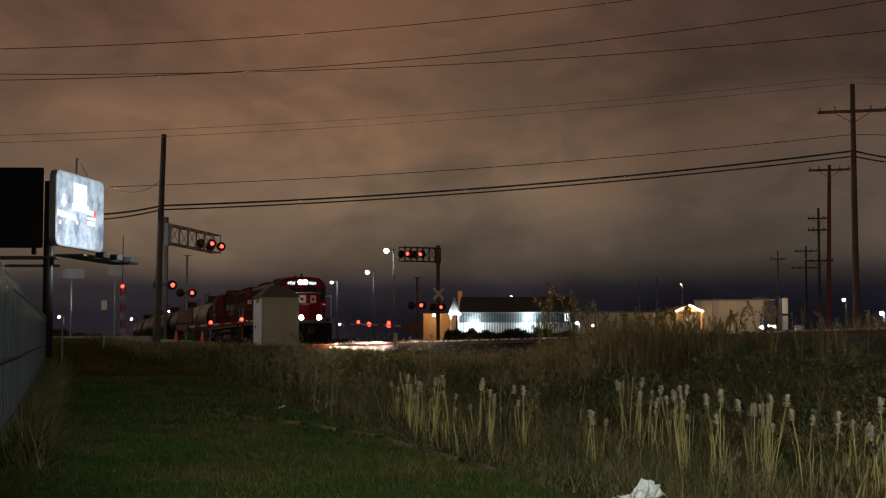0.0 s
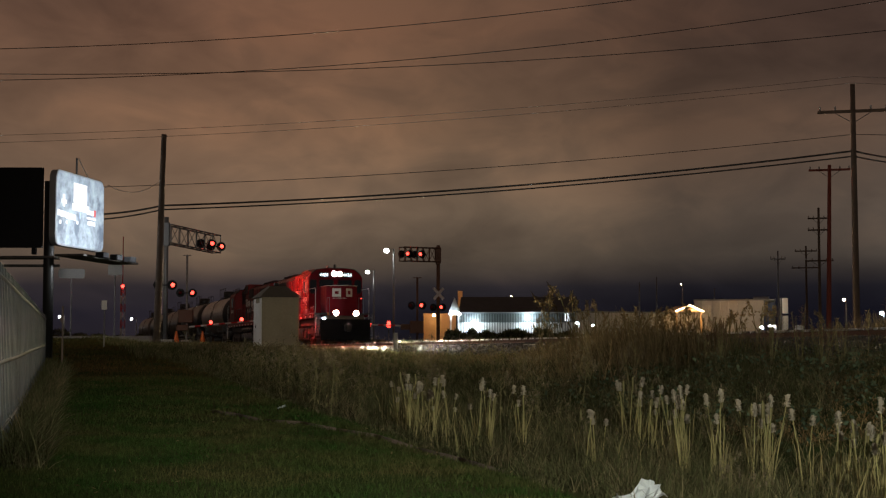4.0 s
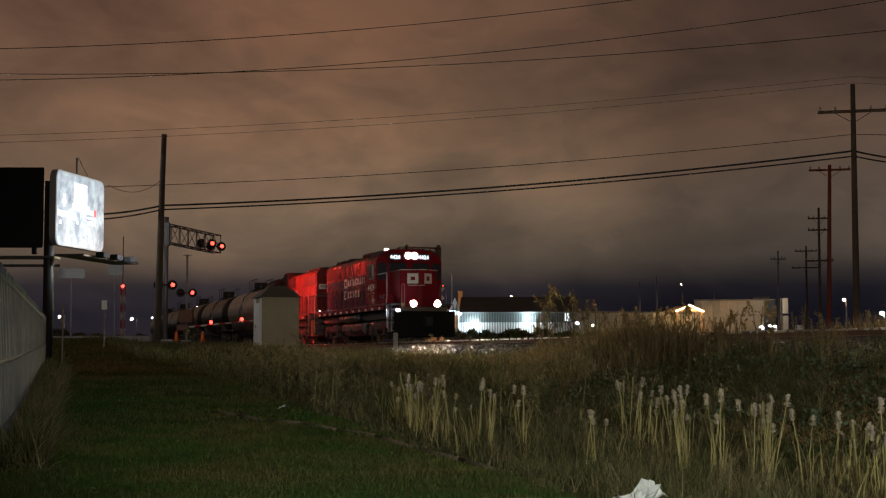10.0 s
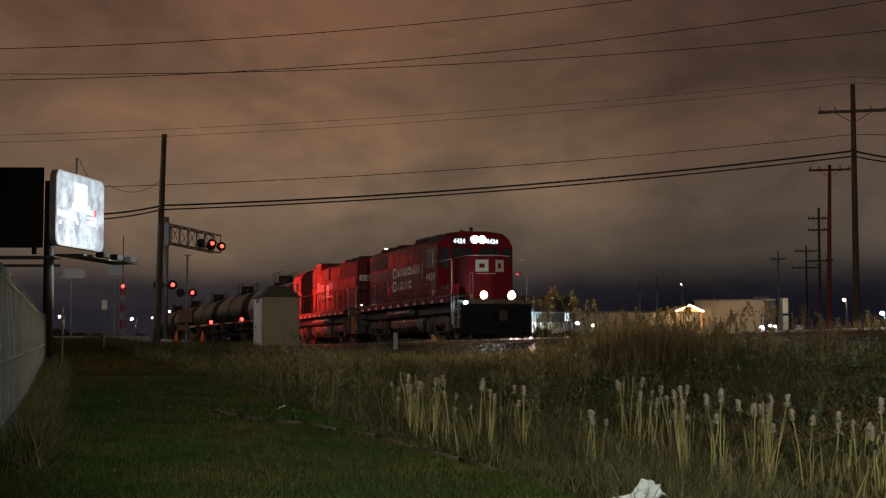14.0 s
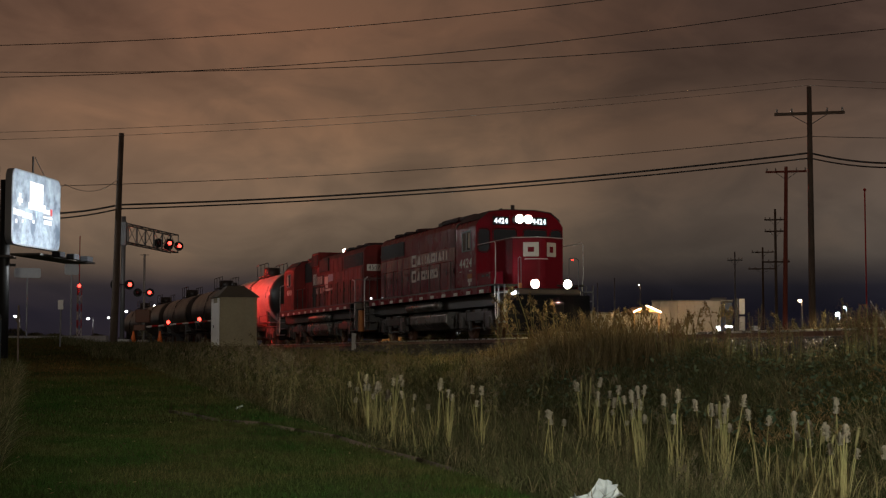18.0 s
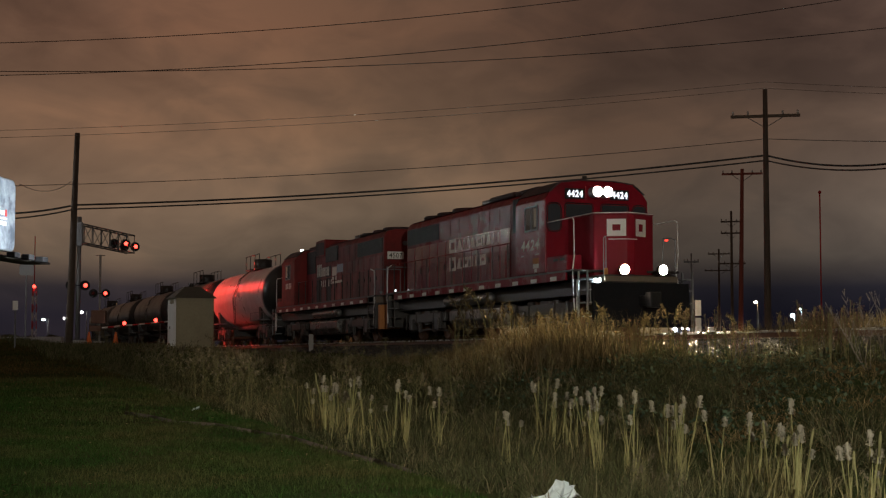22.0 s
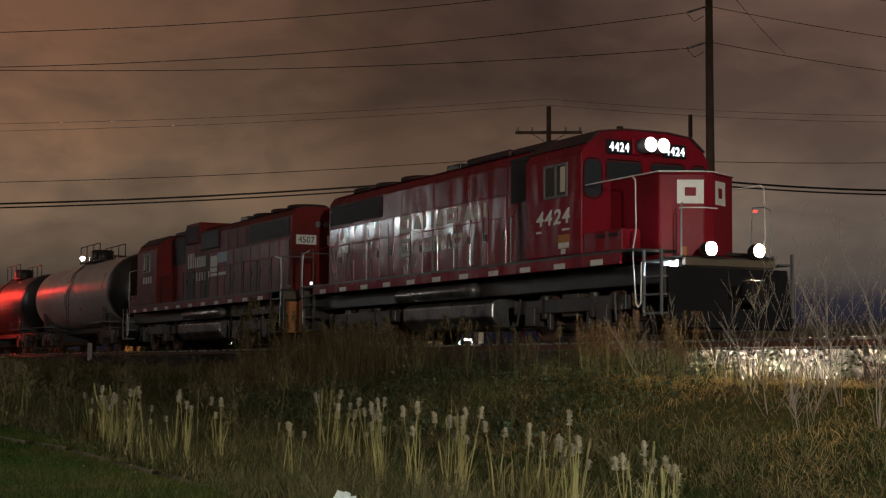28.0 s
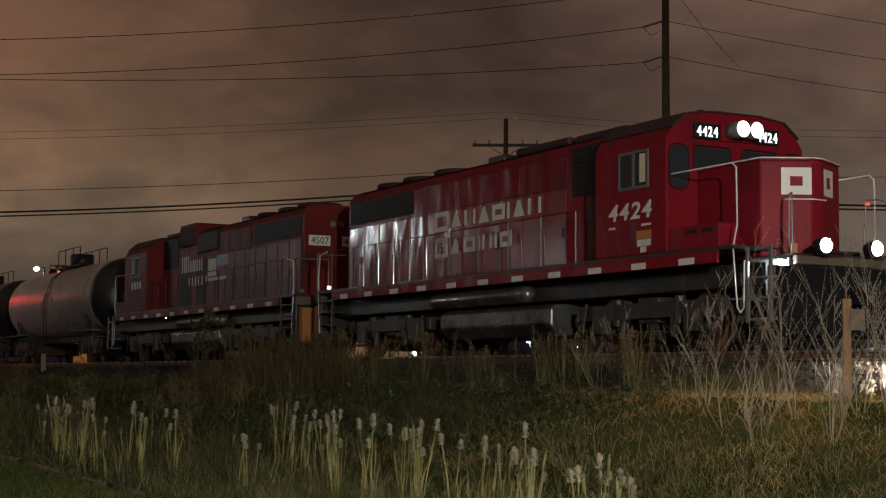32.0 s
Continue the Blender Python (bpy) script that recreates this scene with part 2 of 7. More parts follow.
def tubes(r, *runs, n=6):
    bm = bmesh.new()
    for run in runs:
        for a, b in zip(run, run[1:]):
            tube(bm, a, b, r, n=n)
    return bm


def text_mesh(body, size, depth=0.004, shear=0.0, spacing=1.0, bold=0.0):
    cu = bpy.data.curves.new("lettering", "FONT")
    cu.body, cu.size, cu.extrude, cu.shear, cu.space_character, cu.offset = body, size, depth, shear, spacing, bold
    cu.resolution_u = 2
    ob = bpy.data.objects.new("lettering", cu)
    scene.collection.objects.link(ob)
    data = bpy.data.meshes.new_from_object(ob.evaluated_get(bpy.context.evaluated_depsgraph_get()))
    bpy.data.objects.remove(ob)
    bpy.data.curves.remove(cu)
    return data


def text_on(name, body, parent, mat, x0, x1, z0, z1, y, face, label="", shear=0.0, bold=0.0):
    """Lettering in the box x0..x1, z0..z1. face: 'right' reads from the -y side, 'front' from the +x side (x0..x1 is then along y)."""
    data = text_mesh(body, 1.0, shear=shear, bold=bold)
    co = np.empty(len(data.vertices) * 3)
    data.vertices.foreach_get("co", co)
    co = co.reshape(-1, 3)
    lo, hi = co.min(0), co.max(0)
    a = x0 + (co[:, 0] - lo[0]) / (hi[0] - lo[0]) * (x1 - x0)
    c = z0 + (co[:, 1] - lo[1]) / (hi[1] - lo[1]) * (z1 - z0)
    w = co[:, 2]
    out = np.stack([a, y - w, c], 1) if face == "right" else np.stack([y + w, a, c], 1)
    data.vertices.foreach_set("co", out.ravel())
    data.materials.clear()
    data.materials.append(mat)
    ob = new(name, data)
    ob.parent = parent
    if label:
        tagged(ob, label)
    return ob
# ---- ground: one sheet to the horizon, in the track's own grid
def spaced(*runs):
    out = []
    for a, b, d in runs:
        n = max(1, round((b - a) / d))
        out += [a + (b - a) * i / n for i in range(n)]
    return out + [runs[-1][1]]


def build_ground():
    us = spaced((-2500, -300, 550), (-300, -60, 60), (-60, -12, 12), (-12, -4, 2), (-4, -1.9, 0.7), (-1.9, 1.9, 1.9), (1.9, 14, 0.5), (14, 24, 1.0), (24, 60, 6), (60, 300, 60), (300, 2500, 550))
    ss = spaced((-3000, -300, 450), (-300, -120, 20), (-120, -60, 4), (-60, 6, 0.8), (6, 40, 4), (40, 400, 60), (400, 2500, 525))
    verts, faces = [], []
    for s in ss:
        for u in us:
            p = by_track(s, u)
            verts.append((p.x, p.y, ground_z(p.x, p.y)))
    w = len(us)
    for i in range(len(ss) - 1):
        for j in range(w - 1):
            faces.append((i * w + j, i * w + j + 1, (i + 1) * w + j + 1, (i + 1) * w + j))
    data = bpy.data.meshes.new("ground")
    data.from_pydata(verts, [], faces)
    for p in data.polygons:
        p.use_smooth = True
    if data.polygons[0].normal.z < 0:
        data.flip_normals()
    data.materials.append(LAWN)
    tagged(new("ground", data), "dark mown lawn and rough grassy ditch beside the railway", "ground", kind="structure")


build_ground()

# ---- the crossing road, which meets the track beyond the bungalow
ROAD_MID = Vector((-11.5, 107))
ROAD_WAY = Vector((0.93, -0.36)).normalized()


def build_road():
    bm = bmesh.new()
    for a, b in ((-260, 1.0), (9.0, 160)):
        m = Matrix.Translation((ROAD_MID.x, ROAD_MID.y, 0)) @ Matrix.Rotation(math.atan2(ROAD_WAY.y, ROAD_WAY.x), 4, "Z")
        box(bm, a - 5, b - 5, -4.5, 4.5, 1.6, 2.06, m)
    tagged(part("road", bm, ASPHALT), "dark asphalt road leading over the railway crossing", "road", kind="structure")
    bm = bmesh.new()
    m = Matrix.Translation((ROAD_MID.x, ROAD_MID.y, 0)) @ Matrix.Rotation(math.atan2(ROAD_WAY.y, ROAD_WAY.x), 4, "Z")
    box(bm, -265, -7, -4.9, -4.52, 1.6, 2.70, m)
    tagged(part("kerb", bm, CONCRETE, None, bevel=0.03), "pale concrete kerb along the crossing road", "kerb", kind="structure")


build_road()


# ---- track: ballast bed, ties, rails
def build_track():
    bed = thing("railway_track", "single railway track with rusty rails on stone ballast", "track", pose(*by_track(0, 0), 0, 0, TRACK_TURN), kind="structure")
    # local x runs with the travel, -y towards the tripod
    bm = bmesh.new()
    prism(bm, [(-3.3, 1.2), (-2.0, 1.80), (2.0, 1.80), (3.3, 1.2)], "x", -240, 60)
    part("ballast_bed", bm, BALLAST, bed)
    rng = np.random.default_rng(5)
    n = 26000
    x = rng.uniform(-62, 6, n)
    y = np.where(rng.random(n) < 0.8, rng.uniform(-3.2, 0.9, n), rng.uniform(0.9, 3.2, n))
    z = np.where(np.abs(y) < 2.0, 1.80, 1.80 - (np.abs(y) - 2.0) * 0.46)
    r = rng.uniform(0.018, 0.045, n)
    corner = np.array([(1, 0, 0), (-1, 0, 0), (0, 1, 0), (0, -1, 0), (0, 0, 1), (0, 0, -0.5)], float)
    jit = rng.uniform(0.6, 1.3, (n, 6, 1))
    turn = rng.uniform(0, math.tau, n)
    c, s_ = np.cos(turn)[:, None], np.sin(turn)[:, None]
    k = corner[None] * jit * r[:, None, None]
    vx = k[..., 0] * c - k[..., 1] * s_ + x[:, None]
    vy = k[..., 0] * s_ + k[..., 1] * c + y[:, None]
    vz = k[..., 2] + z[:, None] + 0.01
    v = np.stack([vx, vy, vz], -1).reshape(-1, 3)
    tri = np.array([(0, 2, 4), (2, 1, 4), (1, 3, 4), (3, 0, 4), (2, 0, 5), (1, 2, 5), (3, 1, 5), (0, 3, 5)])
    f = (tri[None] + 6 * np.arange(n)[:, None, None]).reshape(-1, 3)
    data = bpy.data.meshes.new("ballast_stones")
    data.from_pydata(v.tolist(), [], f.tolist())
    data.materials.append(BALLAST)
    ob = new("ballast_stones", data)
    ob.parent = bed
    tagged(ob, kind="stuff")
    bm = bmesh.new()
    box(bm, -0.11, 0.11, -1.3, 1.3, 1.68, 1.835)
    tie = mesh_of("tie", bm, TIE, 0.012)
    for i in range(150):
        shared("tie", tie, bed, pose(8 - i * 0.55, random.uniform(-0.04, 0.04), random.uniform(-0.008, 0.006), 0, 0, random.uniform(-1.5, 1.5)))
    for side in (-0.755, 0.755):
        bm = bmesh.new()
        prism(bm, [(side - 0.07, 1.838), (side + 0.07, 1.838), (side + 0.012, 1.87), (side + 0.012, 1.965), (side - 0.012, 1.965), (side - 0.012, 1.87)], "x", -240, 60)
        rail = part("rail", bm, RUST, bed)
        bm = bmesh.new()
        prism(bm, [(side - 0.036, 1.966), (side + 0.036, 1.966), (side + 0.036, 2.0), (side + 0.028, RAIL_Z), (side - 0.028, RAIL_Z), (side - 0.036, 2.0)], "x", -240, 60)
        part("rail_head", bm, RAILTOP, rail, "polished steel running surface")


build_track()
# ---- train
def loco_paint(name, red, grime, spread, rough=0.40, dents=0.25, coat=0.03):
    m = material(name, red, rough, grain=0.12, scale=1.3, second=grime, spread=spread, coat=coat)
    t = m.node_tree
    place = wire(t, "ShaderNodeMapping", Vector=t.nodes.new("ShaderNodeTexCoord").outputs["Object"])
    place.inputs["Scale"].default_value = (1.9, 1.0, 0.75)
    dent = wire(t, "ShaderNodeTexNoise", Vector=place.outputs[0], Scale=1.25, Detail=0.6, Distortion=0.2).outputs[0]
    n = wire(t, "ShaderNodeBump", Height=dent, Strength=dents, Distance=0.06)
    t.links.new(n.outputs[0], t.nodes["Principled BSDF"].inputs["Normal"])
    t.links.new(n.outputs[0], t.nodes["Principled BSDF"].inputs["Coat Normal"])
    return m


PAINT = loco_paint("red_loco_paint", (0.21, 0.010, 0.019), (0.11, 0.011, 0.015), 0.60, 0.27, 0.7, 0.0)
NOSE = loco_paint("weathered_red_nose_paint", (0.21, 0.010, 0.019), (0.11, 0.011, 0.015), 0.60, 0.46, 0.2, 0.0)
PAINT_OLD = loco_paint("faded_red_loco_paint", (0.22, 0.018, 0.016), (0.07, 0.014, 0.012), 0.53, 0.50, 0.3, 0.0)
DOORS = loco_paint("glossy_dented_door_paint", (0.21, 0.011, 0.021), (0.13, 0.012, 0.017), 0.62, 0.17, 0.5, 0.4)
DOORS_OLD = loco_paint("worn_dented_door_paint", (0.21, 0.017, 0.015), (0.06, 0.013, 0.011), 0.52, 0.42, 0.5, 0.0)
for m, k in ((PAINT, 0.08), (NOSE, 0.13), (PAINT_OLD, 0.22), (DOORS_OLD, 0.26)):
    m.node_tree.nodes["Principled BSDF"].inputs["Specular IOR Level"].default_value = k
GRIME = material("sooty_underframe", (0.022, 0.019, 0.017), 0.42, grain=0.5, scale=5, second=(0.06, 0.045, 0.034), spread=0.60)
GRIME.node_tree.nodes["Principled BSDF"].inputs["Specular IOR Level"].default_value = 0.5
ROOF = material("sooty_roof", (0.06, 0.018, 0.018), 0.7, grain=0.4, scale=2, second=(0.02, 0.015, 0.015), spread=0.5)
GRILLE = material("black_grille", (0.008, 0.008, 0.008), 0.6, grain=0.3, scale=10)
TANKMETAL = material("oily_steel_tank", (0.24, 0.23, 0.22), 0.30, metal=0.7, grain=0.35, scale=2.5, second=(0.03, 0.028, 0.025), spread=0.55)
CREAM = material("old_white_lettering", (0.70, 0.67, 0.60), 0.5, grain=0.25, scale=3, second=(0.45, 0.40, 0.36), spread=0.66)
PALE = material("pale_end_sill", (0.11, 0.085, 0.06), 0.6, grain=0.4, scale=3)
STEELWHITE = material("white_handrail", (0.72, 0.71, 0.68), 0.4, grain=0.2, scale=6)
BEAM = glow("headlamp_lens", (1.0, 0.84, 0.60), 800000.0)
FRONTRING = glow("headlamp_glow_ring", (1.0, 0.93, 0.80), 60.0)
DITCH = glow("ditch_lamp_lens", (1.0, 0.80, 0.52), 14000.0)
BOARDLIT = glow("lit_number_board", (0.9, 0.95, 1.0), 2.2)
STEPLIGHT = glow("step_lamp_lens", (0.75, 0.88, 1.0), 300.0)
MARKER = glow("red_marker_lens", (1.0, 0.05, 0.03), 2.5)
BLIND = material("cream_blind", (0.62, 0.55, 0.42), 0.8, grain=0.2, scale=5)
BLUEPANEL = material("blue_grey_panel", (0.28, 0.36, 0.46), 0.5, grain=0.3, scale=3)
ORANGE = material("orange_steel", (0.42, 0.17, 0.05), 0.8, grain=0.4, scale=6)

MOVERS = []
WHEELS = []


def mark(bm, x0, x1, z0, z1, y, side):
    """A plain upright painted bar on a side wall, standing 5 mm proud."""
    box(bm, x0, x1, min(y, y + side * 0.005), max(y, y + side * 0.005), z0, z1)


def hoop(bm, a0, a1, b0, b1, t, at):
    """A square ring of bar width t; at(a, b, out) gives a place on the surface it lies on."""
    loops = []
    for out in (0.001, 0.007):
        for k in (0, t):
            loops.append([bm.verts.new(at(p, q, out)) for p, q in ((a0 + k, b0 + k), (a1 - k, b0 + k), (a1 - k, b1 - k), (a0 + k, b1 - k))])
    low, low_in, top, top_in = loops
    for r0, r1 in ((top, top_in), (top_in, low_in), (low_in, low), (low, top)):
        for k in range(4):
            bm.faces.new((r0[k], r0[(k + 1) % 4], r1[(k + 1) % 4], r1[k]))


def bogie(parent, x, wheelbase, radius, side_y=1.08):
    frame_ = boxes((x - wheelbase / 2 - 0.75, x + wheelbase / 2 + 0.75, -side_y - 0.08, -side_y + 0.08, 0.58, 0.86),
                   (x - wheelbase / 2 - 0.75, x + wheelbase / 2 + 0.75, side_y - 0.08, side_y + 0.08, 0.58, 0.86),
                   (x - 0.3, x + 0.3, -side_y, side_y, 0.5, 0.95))
    for k in (-1, 1):
        for y in (-side_y, side_y):
            cx = x + k * wheelbase / 2
            box(frame_, cx - 0.19, cx + 0.19, y - 0.14, y + 0.14, 0.33, 0.7)
            tube(frame_, (cx - k * 0.45, y, 0.46), (cx - k * 0.45, y, 0.95), 0.11, n=8)
            tube(frame_, (cx + k * 0.42, y * 1.1, 0.9), (cx + k * 0.52, y * 1.12, 0.35), 0.035, n=6)
            box(frame_, cx - k * 0.62 - 0.06, cx - k * 0.62 + 0.06, y - 0.05, y + 0.05, 0.25, 0.6)
    b = part("truck", frame_, GRIME, parent, "", 0.015)
    if radius > 0.45:
        for k in (-1, 1):
            cx = x + k * (wheelbase / 2 - 0.62)
            part("traction_motor", boxes((cx - 0.45, cx + 0.45, -0.62, 0.62, 0.14, 0.9)), GRIME, parent, "", 0.05)
            part("brake_rod", tubes(0.03, [(x - k * 0.2, -side_y * 0.95, 0.35), (x + k * (wheelbase / 2 + 0.55), -side_y * 0.95, 0.28)]), GRIME, parent)
            part("sand_pipe", tubes(0.022, [(x + k * (wheelbase / 2 + 0.7), side_y, 1.0), (x + k * (wheelbase / 2 + 0.62), side_y, 0.5), (x + k * (wheelbase / 2 + 0.52), side_y * 0.72, 0.1)]), GRIME, parent)
    for k in (-1, 1):
        bm = bmesh.new()
        for y in (-0.755, 0.755):
            o = 1 if y > 0 else -1
            lathe(bm, [(y - o * 0.07, radius + 0.025), (y - o * 0.04, radius + 0.025), (y - o * 0.03, radius), (y + o * 0.07, radius - 0.005), (y + o * 0.07, radius - 0.07),
                       (y + o * 0.03, radius - 0.09), (y + o * 0.03, 0.16), (y + o * 0.10, 0.14), (y + o * 0.10, 0.05)], "y", n=24)
        tube(bm, (0, -1.1, 0), (0, 1.1, 0), 0.09, n=10)
        w = part("wheelset", bm, RUST, parent, "dark steel wheels on an axle")
        w.matrix_basis = pose(x + k * wheelbase / 2, 0, radius)
        WHEELS.append((w, x + k * wheelbase / 2, radius))
    return b


def coupler(parent, x, way, mat=GRIME):
    bm = boxes((min(x, x + way * 0.55), max(x, x + way * 0.55), -0.09, 0.09, 0.72, 0.98))
    box(bm, min(x + way * 0.5, x + way * 0.8), max(x + way * 0.5, x + way * 0.8), -0.16, 0.14, 0.66, 1.04)
    part("coupler", bm, mat, parent, "", 0.02)


def handrail(parent, runs, mat, r=0.018, name="handrail"):
    for run in runs:
        part(name, tubes(r, run), mat, parent)


def locomotive(label, paint, seen, number, lit):
    """x runs forward from the front end sill, -17.1 is the rear sill; seen: the sign of the y side that faces the tripod."""
    L = 17.1
    # front end: how far sill, plough and lamps reach, cab front, nose
    F = 0.25 if lit else 0.0
    CF = -2.35 if lit else -2.0
    car = thing("diesel_locomotive", label, "locomotive")
    # underframe
    under = boxes((-L, F, -1.05, 1.05, 1.02, 1.40), (-L, -L + 0.16, -1.42, 1.42, 0.45, 1.40), (F - 0.16, F, -1.38, 1.38, 0.75, 1.30))
    part("underframe", under, GRIME, car, "", 0.02)
    for sy in (-1, 1):
        bm = boxes((-L + 1.0, -1.0, min(sy * 1.44, sy * 1.50), max(sy * 1.44, sy * 1.50), 1.40, 1.62))
        part("side_sill", bm, paint, car, "", 0.008)
        for i in range(11):
            x = -L + 1.5 + i * 1.36
            part("reflector_plate", boxes((x, x + 0.42, min(sy * 1.498, sy * 1.508), max(sy * 1.498, sy * 1.508), 1.41, 1.52)), CREAM, car, "pale reflector plate")
    part("walkway", boxes((-L, F - 0.80, -1.5, 1.5, 1.60, 1.66)), GRIME, car, "", 0.008)
    part("end_platform", boxes((F - 0.80, F, -1.0, 1.0, 1.44, 1.50)), GRIME, car, "", 0.008)
    part("front_sill", boxes((F - 0.02, F + 0.10, -1.0, 1.0, 1.32, 1.46)), PALE, car, "pale painted end sill", 0.015)
    part("rear_sill", boxes((-L - 0.10, -L + 0.02, -1.45, 1.45, 1.38, 1.60)), PALE, car, "pale painted end sill", 0.015)
    # plough at the front
    bm = bmesh.new()
    prism(bm, [(F + 0.02, 1.30), (F + 0.08, 0.9), (F + 0.16, 0.22), (F + 0.06, 0.18), (F, 0.9), (F, 1.30)], "y", -1.34, 1.34)
    part("plough", bm, MATT, car, "black steel pilot plough", 0.02)
    # steps at four corners
    for x, w in ((F - 0.56, 0.55), (-L + 0.12, 0.80)):
        for sy in (-1, 1):
            mat = GALV if x > -2 else GRIME
            for xx in (x, x + w):
                part("step_stringer", boxes((xx, xx + 0.05, sy * 1.45 - 0.02, sy * 1.45 + 0.02, 0.42, 1.6)), mat, car)
            for z in (0.45, 0.78, 1.10, 1.38):
                part("step_tread", boxes((x, x + w + 0.05, sy * 1.30 - 0.16, sy * 1.30 + 0.16, z, z + 0.035)), mat, car)
    # long hood
    hood = bmesh.new()
    prism(hood, [(-0.93, 1.66), (0.93, 1.66), (0.93, 3.86), (0.80, 4.06), (0.45, 4.14), (-0.45, 4.14), (-0.80, 4.06), (-0.93, 3.86)], "x", -16.4, -4.5)
    hood_ob = part("long_hood", hood, paint, car, "", 0.03)
    bm = bmesh.new()
    prism(bm, [(-0.82, 4.07), (0.82, 4.07), (0.5, 4.165), (-0.5, 4.165)], "x", -16.2, -4.6)
    part("hood_roof", bm, ROOF, car, "sooty roof")
    for sy in (-1, 1):
        for i in range(12):
            x = -16.25 + i * 0.83
            top = 3.18
            bm = boxes((x, x + 0.79, min(sy * 0.93, sy * 0.952), max(sy * 0.93, sy * 0.952), 1.72, top))
            # on the unlit unit two black panels stand for dark door openings
            door = part("hood_door", bm, DOORS if lit else (GRILLE if i in (9, 11) else DOORS_OLD), car, "", 0.006)
            if sy == seen:
                bm = boxes((x + 0.70, x + 0.73, min(sy * 0.95, sy * 0.985), max(sy * 0.95, sy * 0.985), 2.25, 2.42))
                part("door_latch", bm, GRIME, door)
        for i in range(7):
            x = -12.55 + i * 0.9
            bm = boxes((x, x + 0.86, min(sy * 0.93, sy * 0.945), max(sy * 0.93, sy * 0.945), 3.22, 3.80))
            part("upper_panel", bm, paint, car, "", 0.006)
        for x0, x1, z0, z1 in ((-16.25, -12.85, 3.28, 3.82), (-6.1, -4.6, 3.0, 3.95)):
            bm = boxes((x0, x1, min(sy * 0.93, sy * 0.95), max(sy * 0.93, sy * 0.95), z0, z1))
            grille = part("radiator_grille", bm, GRILLE, car, "black louvred grille")
            n = int((z1 - z0) / 0.075)
            bm = bmesh.new()
            for k in range(n):
                z = z0 + 0.03 + k * 0.075
                box(bm, x0 + 0.03, x1 - 0.03, min(sy * 0.95, sy * 0.968), max(sy * 0.95, sy * 0.968), z, z + 0.02)
            part("louvre", bm, GRILLE, grille)
    # roof fittings
    for x in (-15.3, -13.9, -12.3):
        bm = bmesh.new()
        lathe(bm, [(4.14, 0.62), (4.24, 0.62), (4.27, 0.58), (4.27, 0.1)], "z", (x, 0, 0), 20)
        part("roof_fan", bm, ROOF, car, "round sooty cooling fan")
    part("exhaust_chimney", boxes((-10.6, -9.9, -0.25, 0.25, 4.14, 4.36)), GRIME, car, "", 0.03)
    if lit:
        part("dynamic_brake_hatch", boxes((-8.6, -6.6, -0.74, 0.74, 4.1, 4.26)), ROOF, car, "", 0.05)
    else:
        # flared brake hatch and its side grilles
        part("dynamic_brake_hatch", boxes((-7.9, -6.4, -1.02, 1.02, 3.62, 4.34)), paint, car, "", 0.06)
        for sy in (-1, 1):
            part("brake_grille", boxes((-9.9, -8.0, min(sy * 0.93, sy * 1.0), max(sy * 0.93, sy * 1.0), 3.35, 3.95)), GRILLE, car, "black brake grille", 0.02)
            part("hatch_cap", boxes((-7.85, -6.45, min(sy * 1.015, sy * 1.03), max(sy * 1.015, sy * 1.03), 3.70, 4.22)), ROOF, car, "sooty hatch panel")
    part("air_filter_box", boxes((-6.2, -4.52, -0.84, 0.84, 4.05, 4.20)), ROOF, car, "", 0.05)
    # cab
    outline = [(-1.5, 1.66), (1.5, 1.66), (1.5, 3.62), (1.38, 3.80), (1.05, 4.07), (0.5, 4.14), (-0.5, 4.14), (-1.05, 4.07), (-1.38, 3.80), (-1.5, 3.62)]
    bm = bmesh.new()
    prism(bm, outline, "x", -4.5, CF)
    part("cab", bm, paint, car, "", 0.03)
    bm = bmesh.new()
    prism(bm, [(-1.40, 3.82), (-1.07, 4.09), (-0.5, 4.16), (0.5, 4.16), (1.07, 4.09), (1.40, 3.82), (1.37, 3.80), (1.05, 4.06), (0.5, 4.132), (-0.5, 4.132), (-1.05, 4.06), (-1.37, 3.80)], "x", -4.55, CF + 0.03)
    part("cab_roof", bm, ROOF, car, "sooty roof")
    for sy in (-1, 1):
        y0, y1 = sy * 1.498, sy * 1.515
        win = part("side_window", boxes((-3.70, -2.88, min(y0, y1), max(y0, y1), 2.86, 3.45)), GLASS, car, "dark cab window")
        fr = bmesh.new()
        for q in ((-3.74, -3.69, 2.82, 3.49), (-2.89, -2.84, 2.82, 3.49), (-3.69, -2.89, 2.82, 2.865), (-3.69, -2.89, 3.445, 3.49), (-3.31, -3.25, 2.865, 3.445)):
            box(fr, q[0], q[1], min(sy * 1.498, sy * 1.53), max(sy * 1.498, sy * 1.53), q[2], q[3])
        part("window_frame", fr, GALV, win, "grey metal frame")
        if sy == seen:
            part("blind", boxes((-3.10, -2.93, min(sy * 1.512, sy * 1.518), max(sy * 1.512, sy * 1.518), 2.92, 3.42)), BLIND, win, "cream blind")
    for y0, y1, nm in ((-1.42, -1.06, "front_door_window"), (1.06, 1.42, "front_door_window"), (-0.90, -0.14, "windscreen"), (0.14, 0.90, "windscreen")):
        low = 2.78 if nm == "front_door_window" else 3.14
        bm = bmesh.new()
        r = 0.13 if nm == "front_door_window" else 0.06
        corners = ((y1 - r, 3.50 - r, 0), (y0 + r, 3.50 - r, 90), (y0 + r, low + r, 180), (y1 - r, low + r, 270))
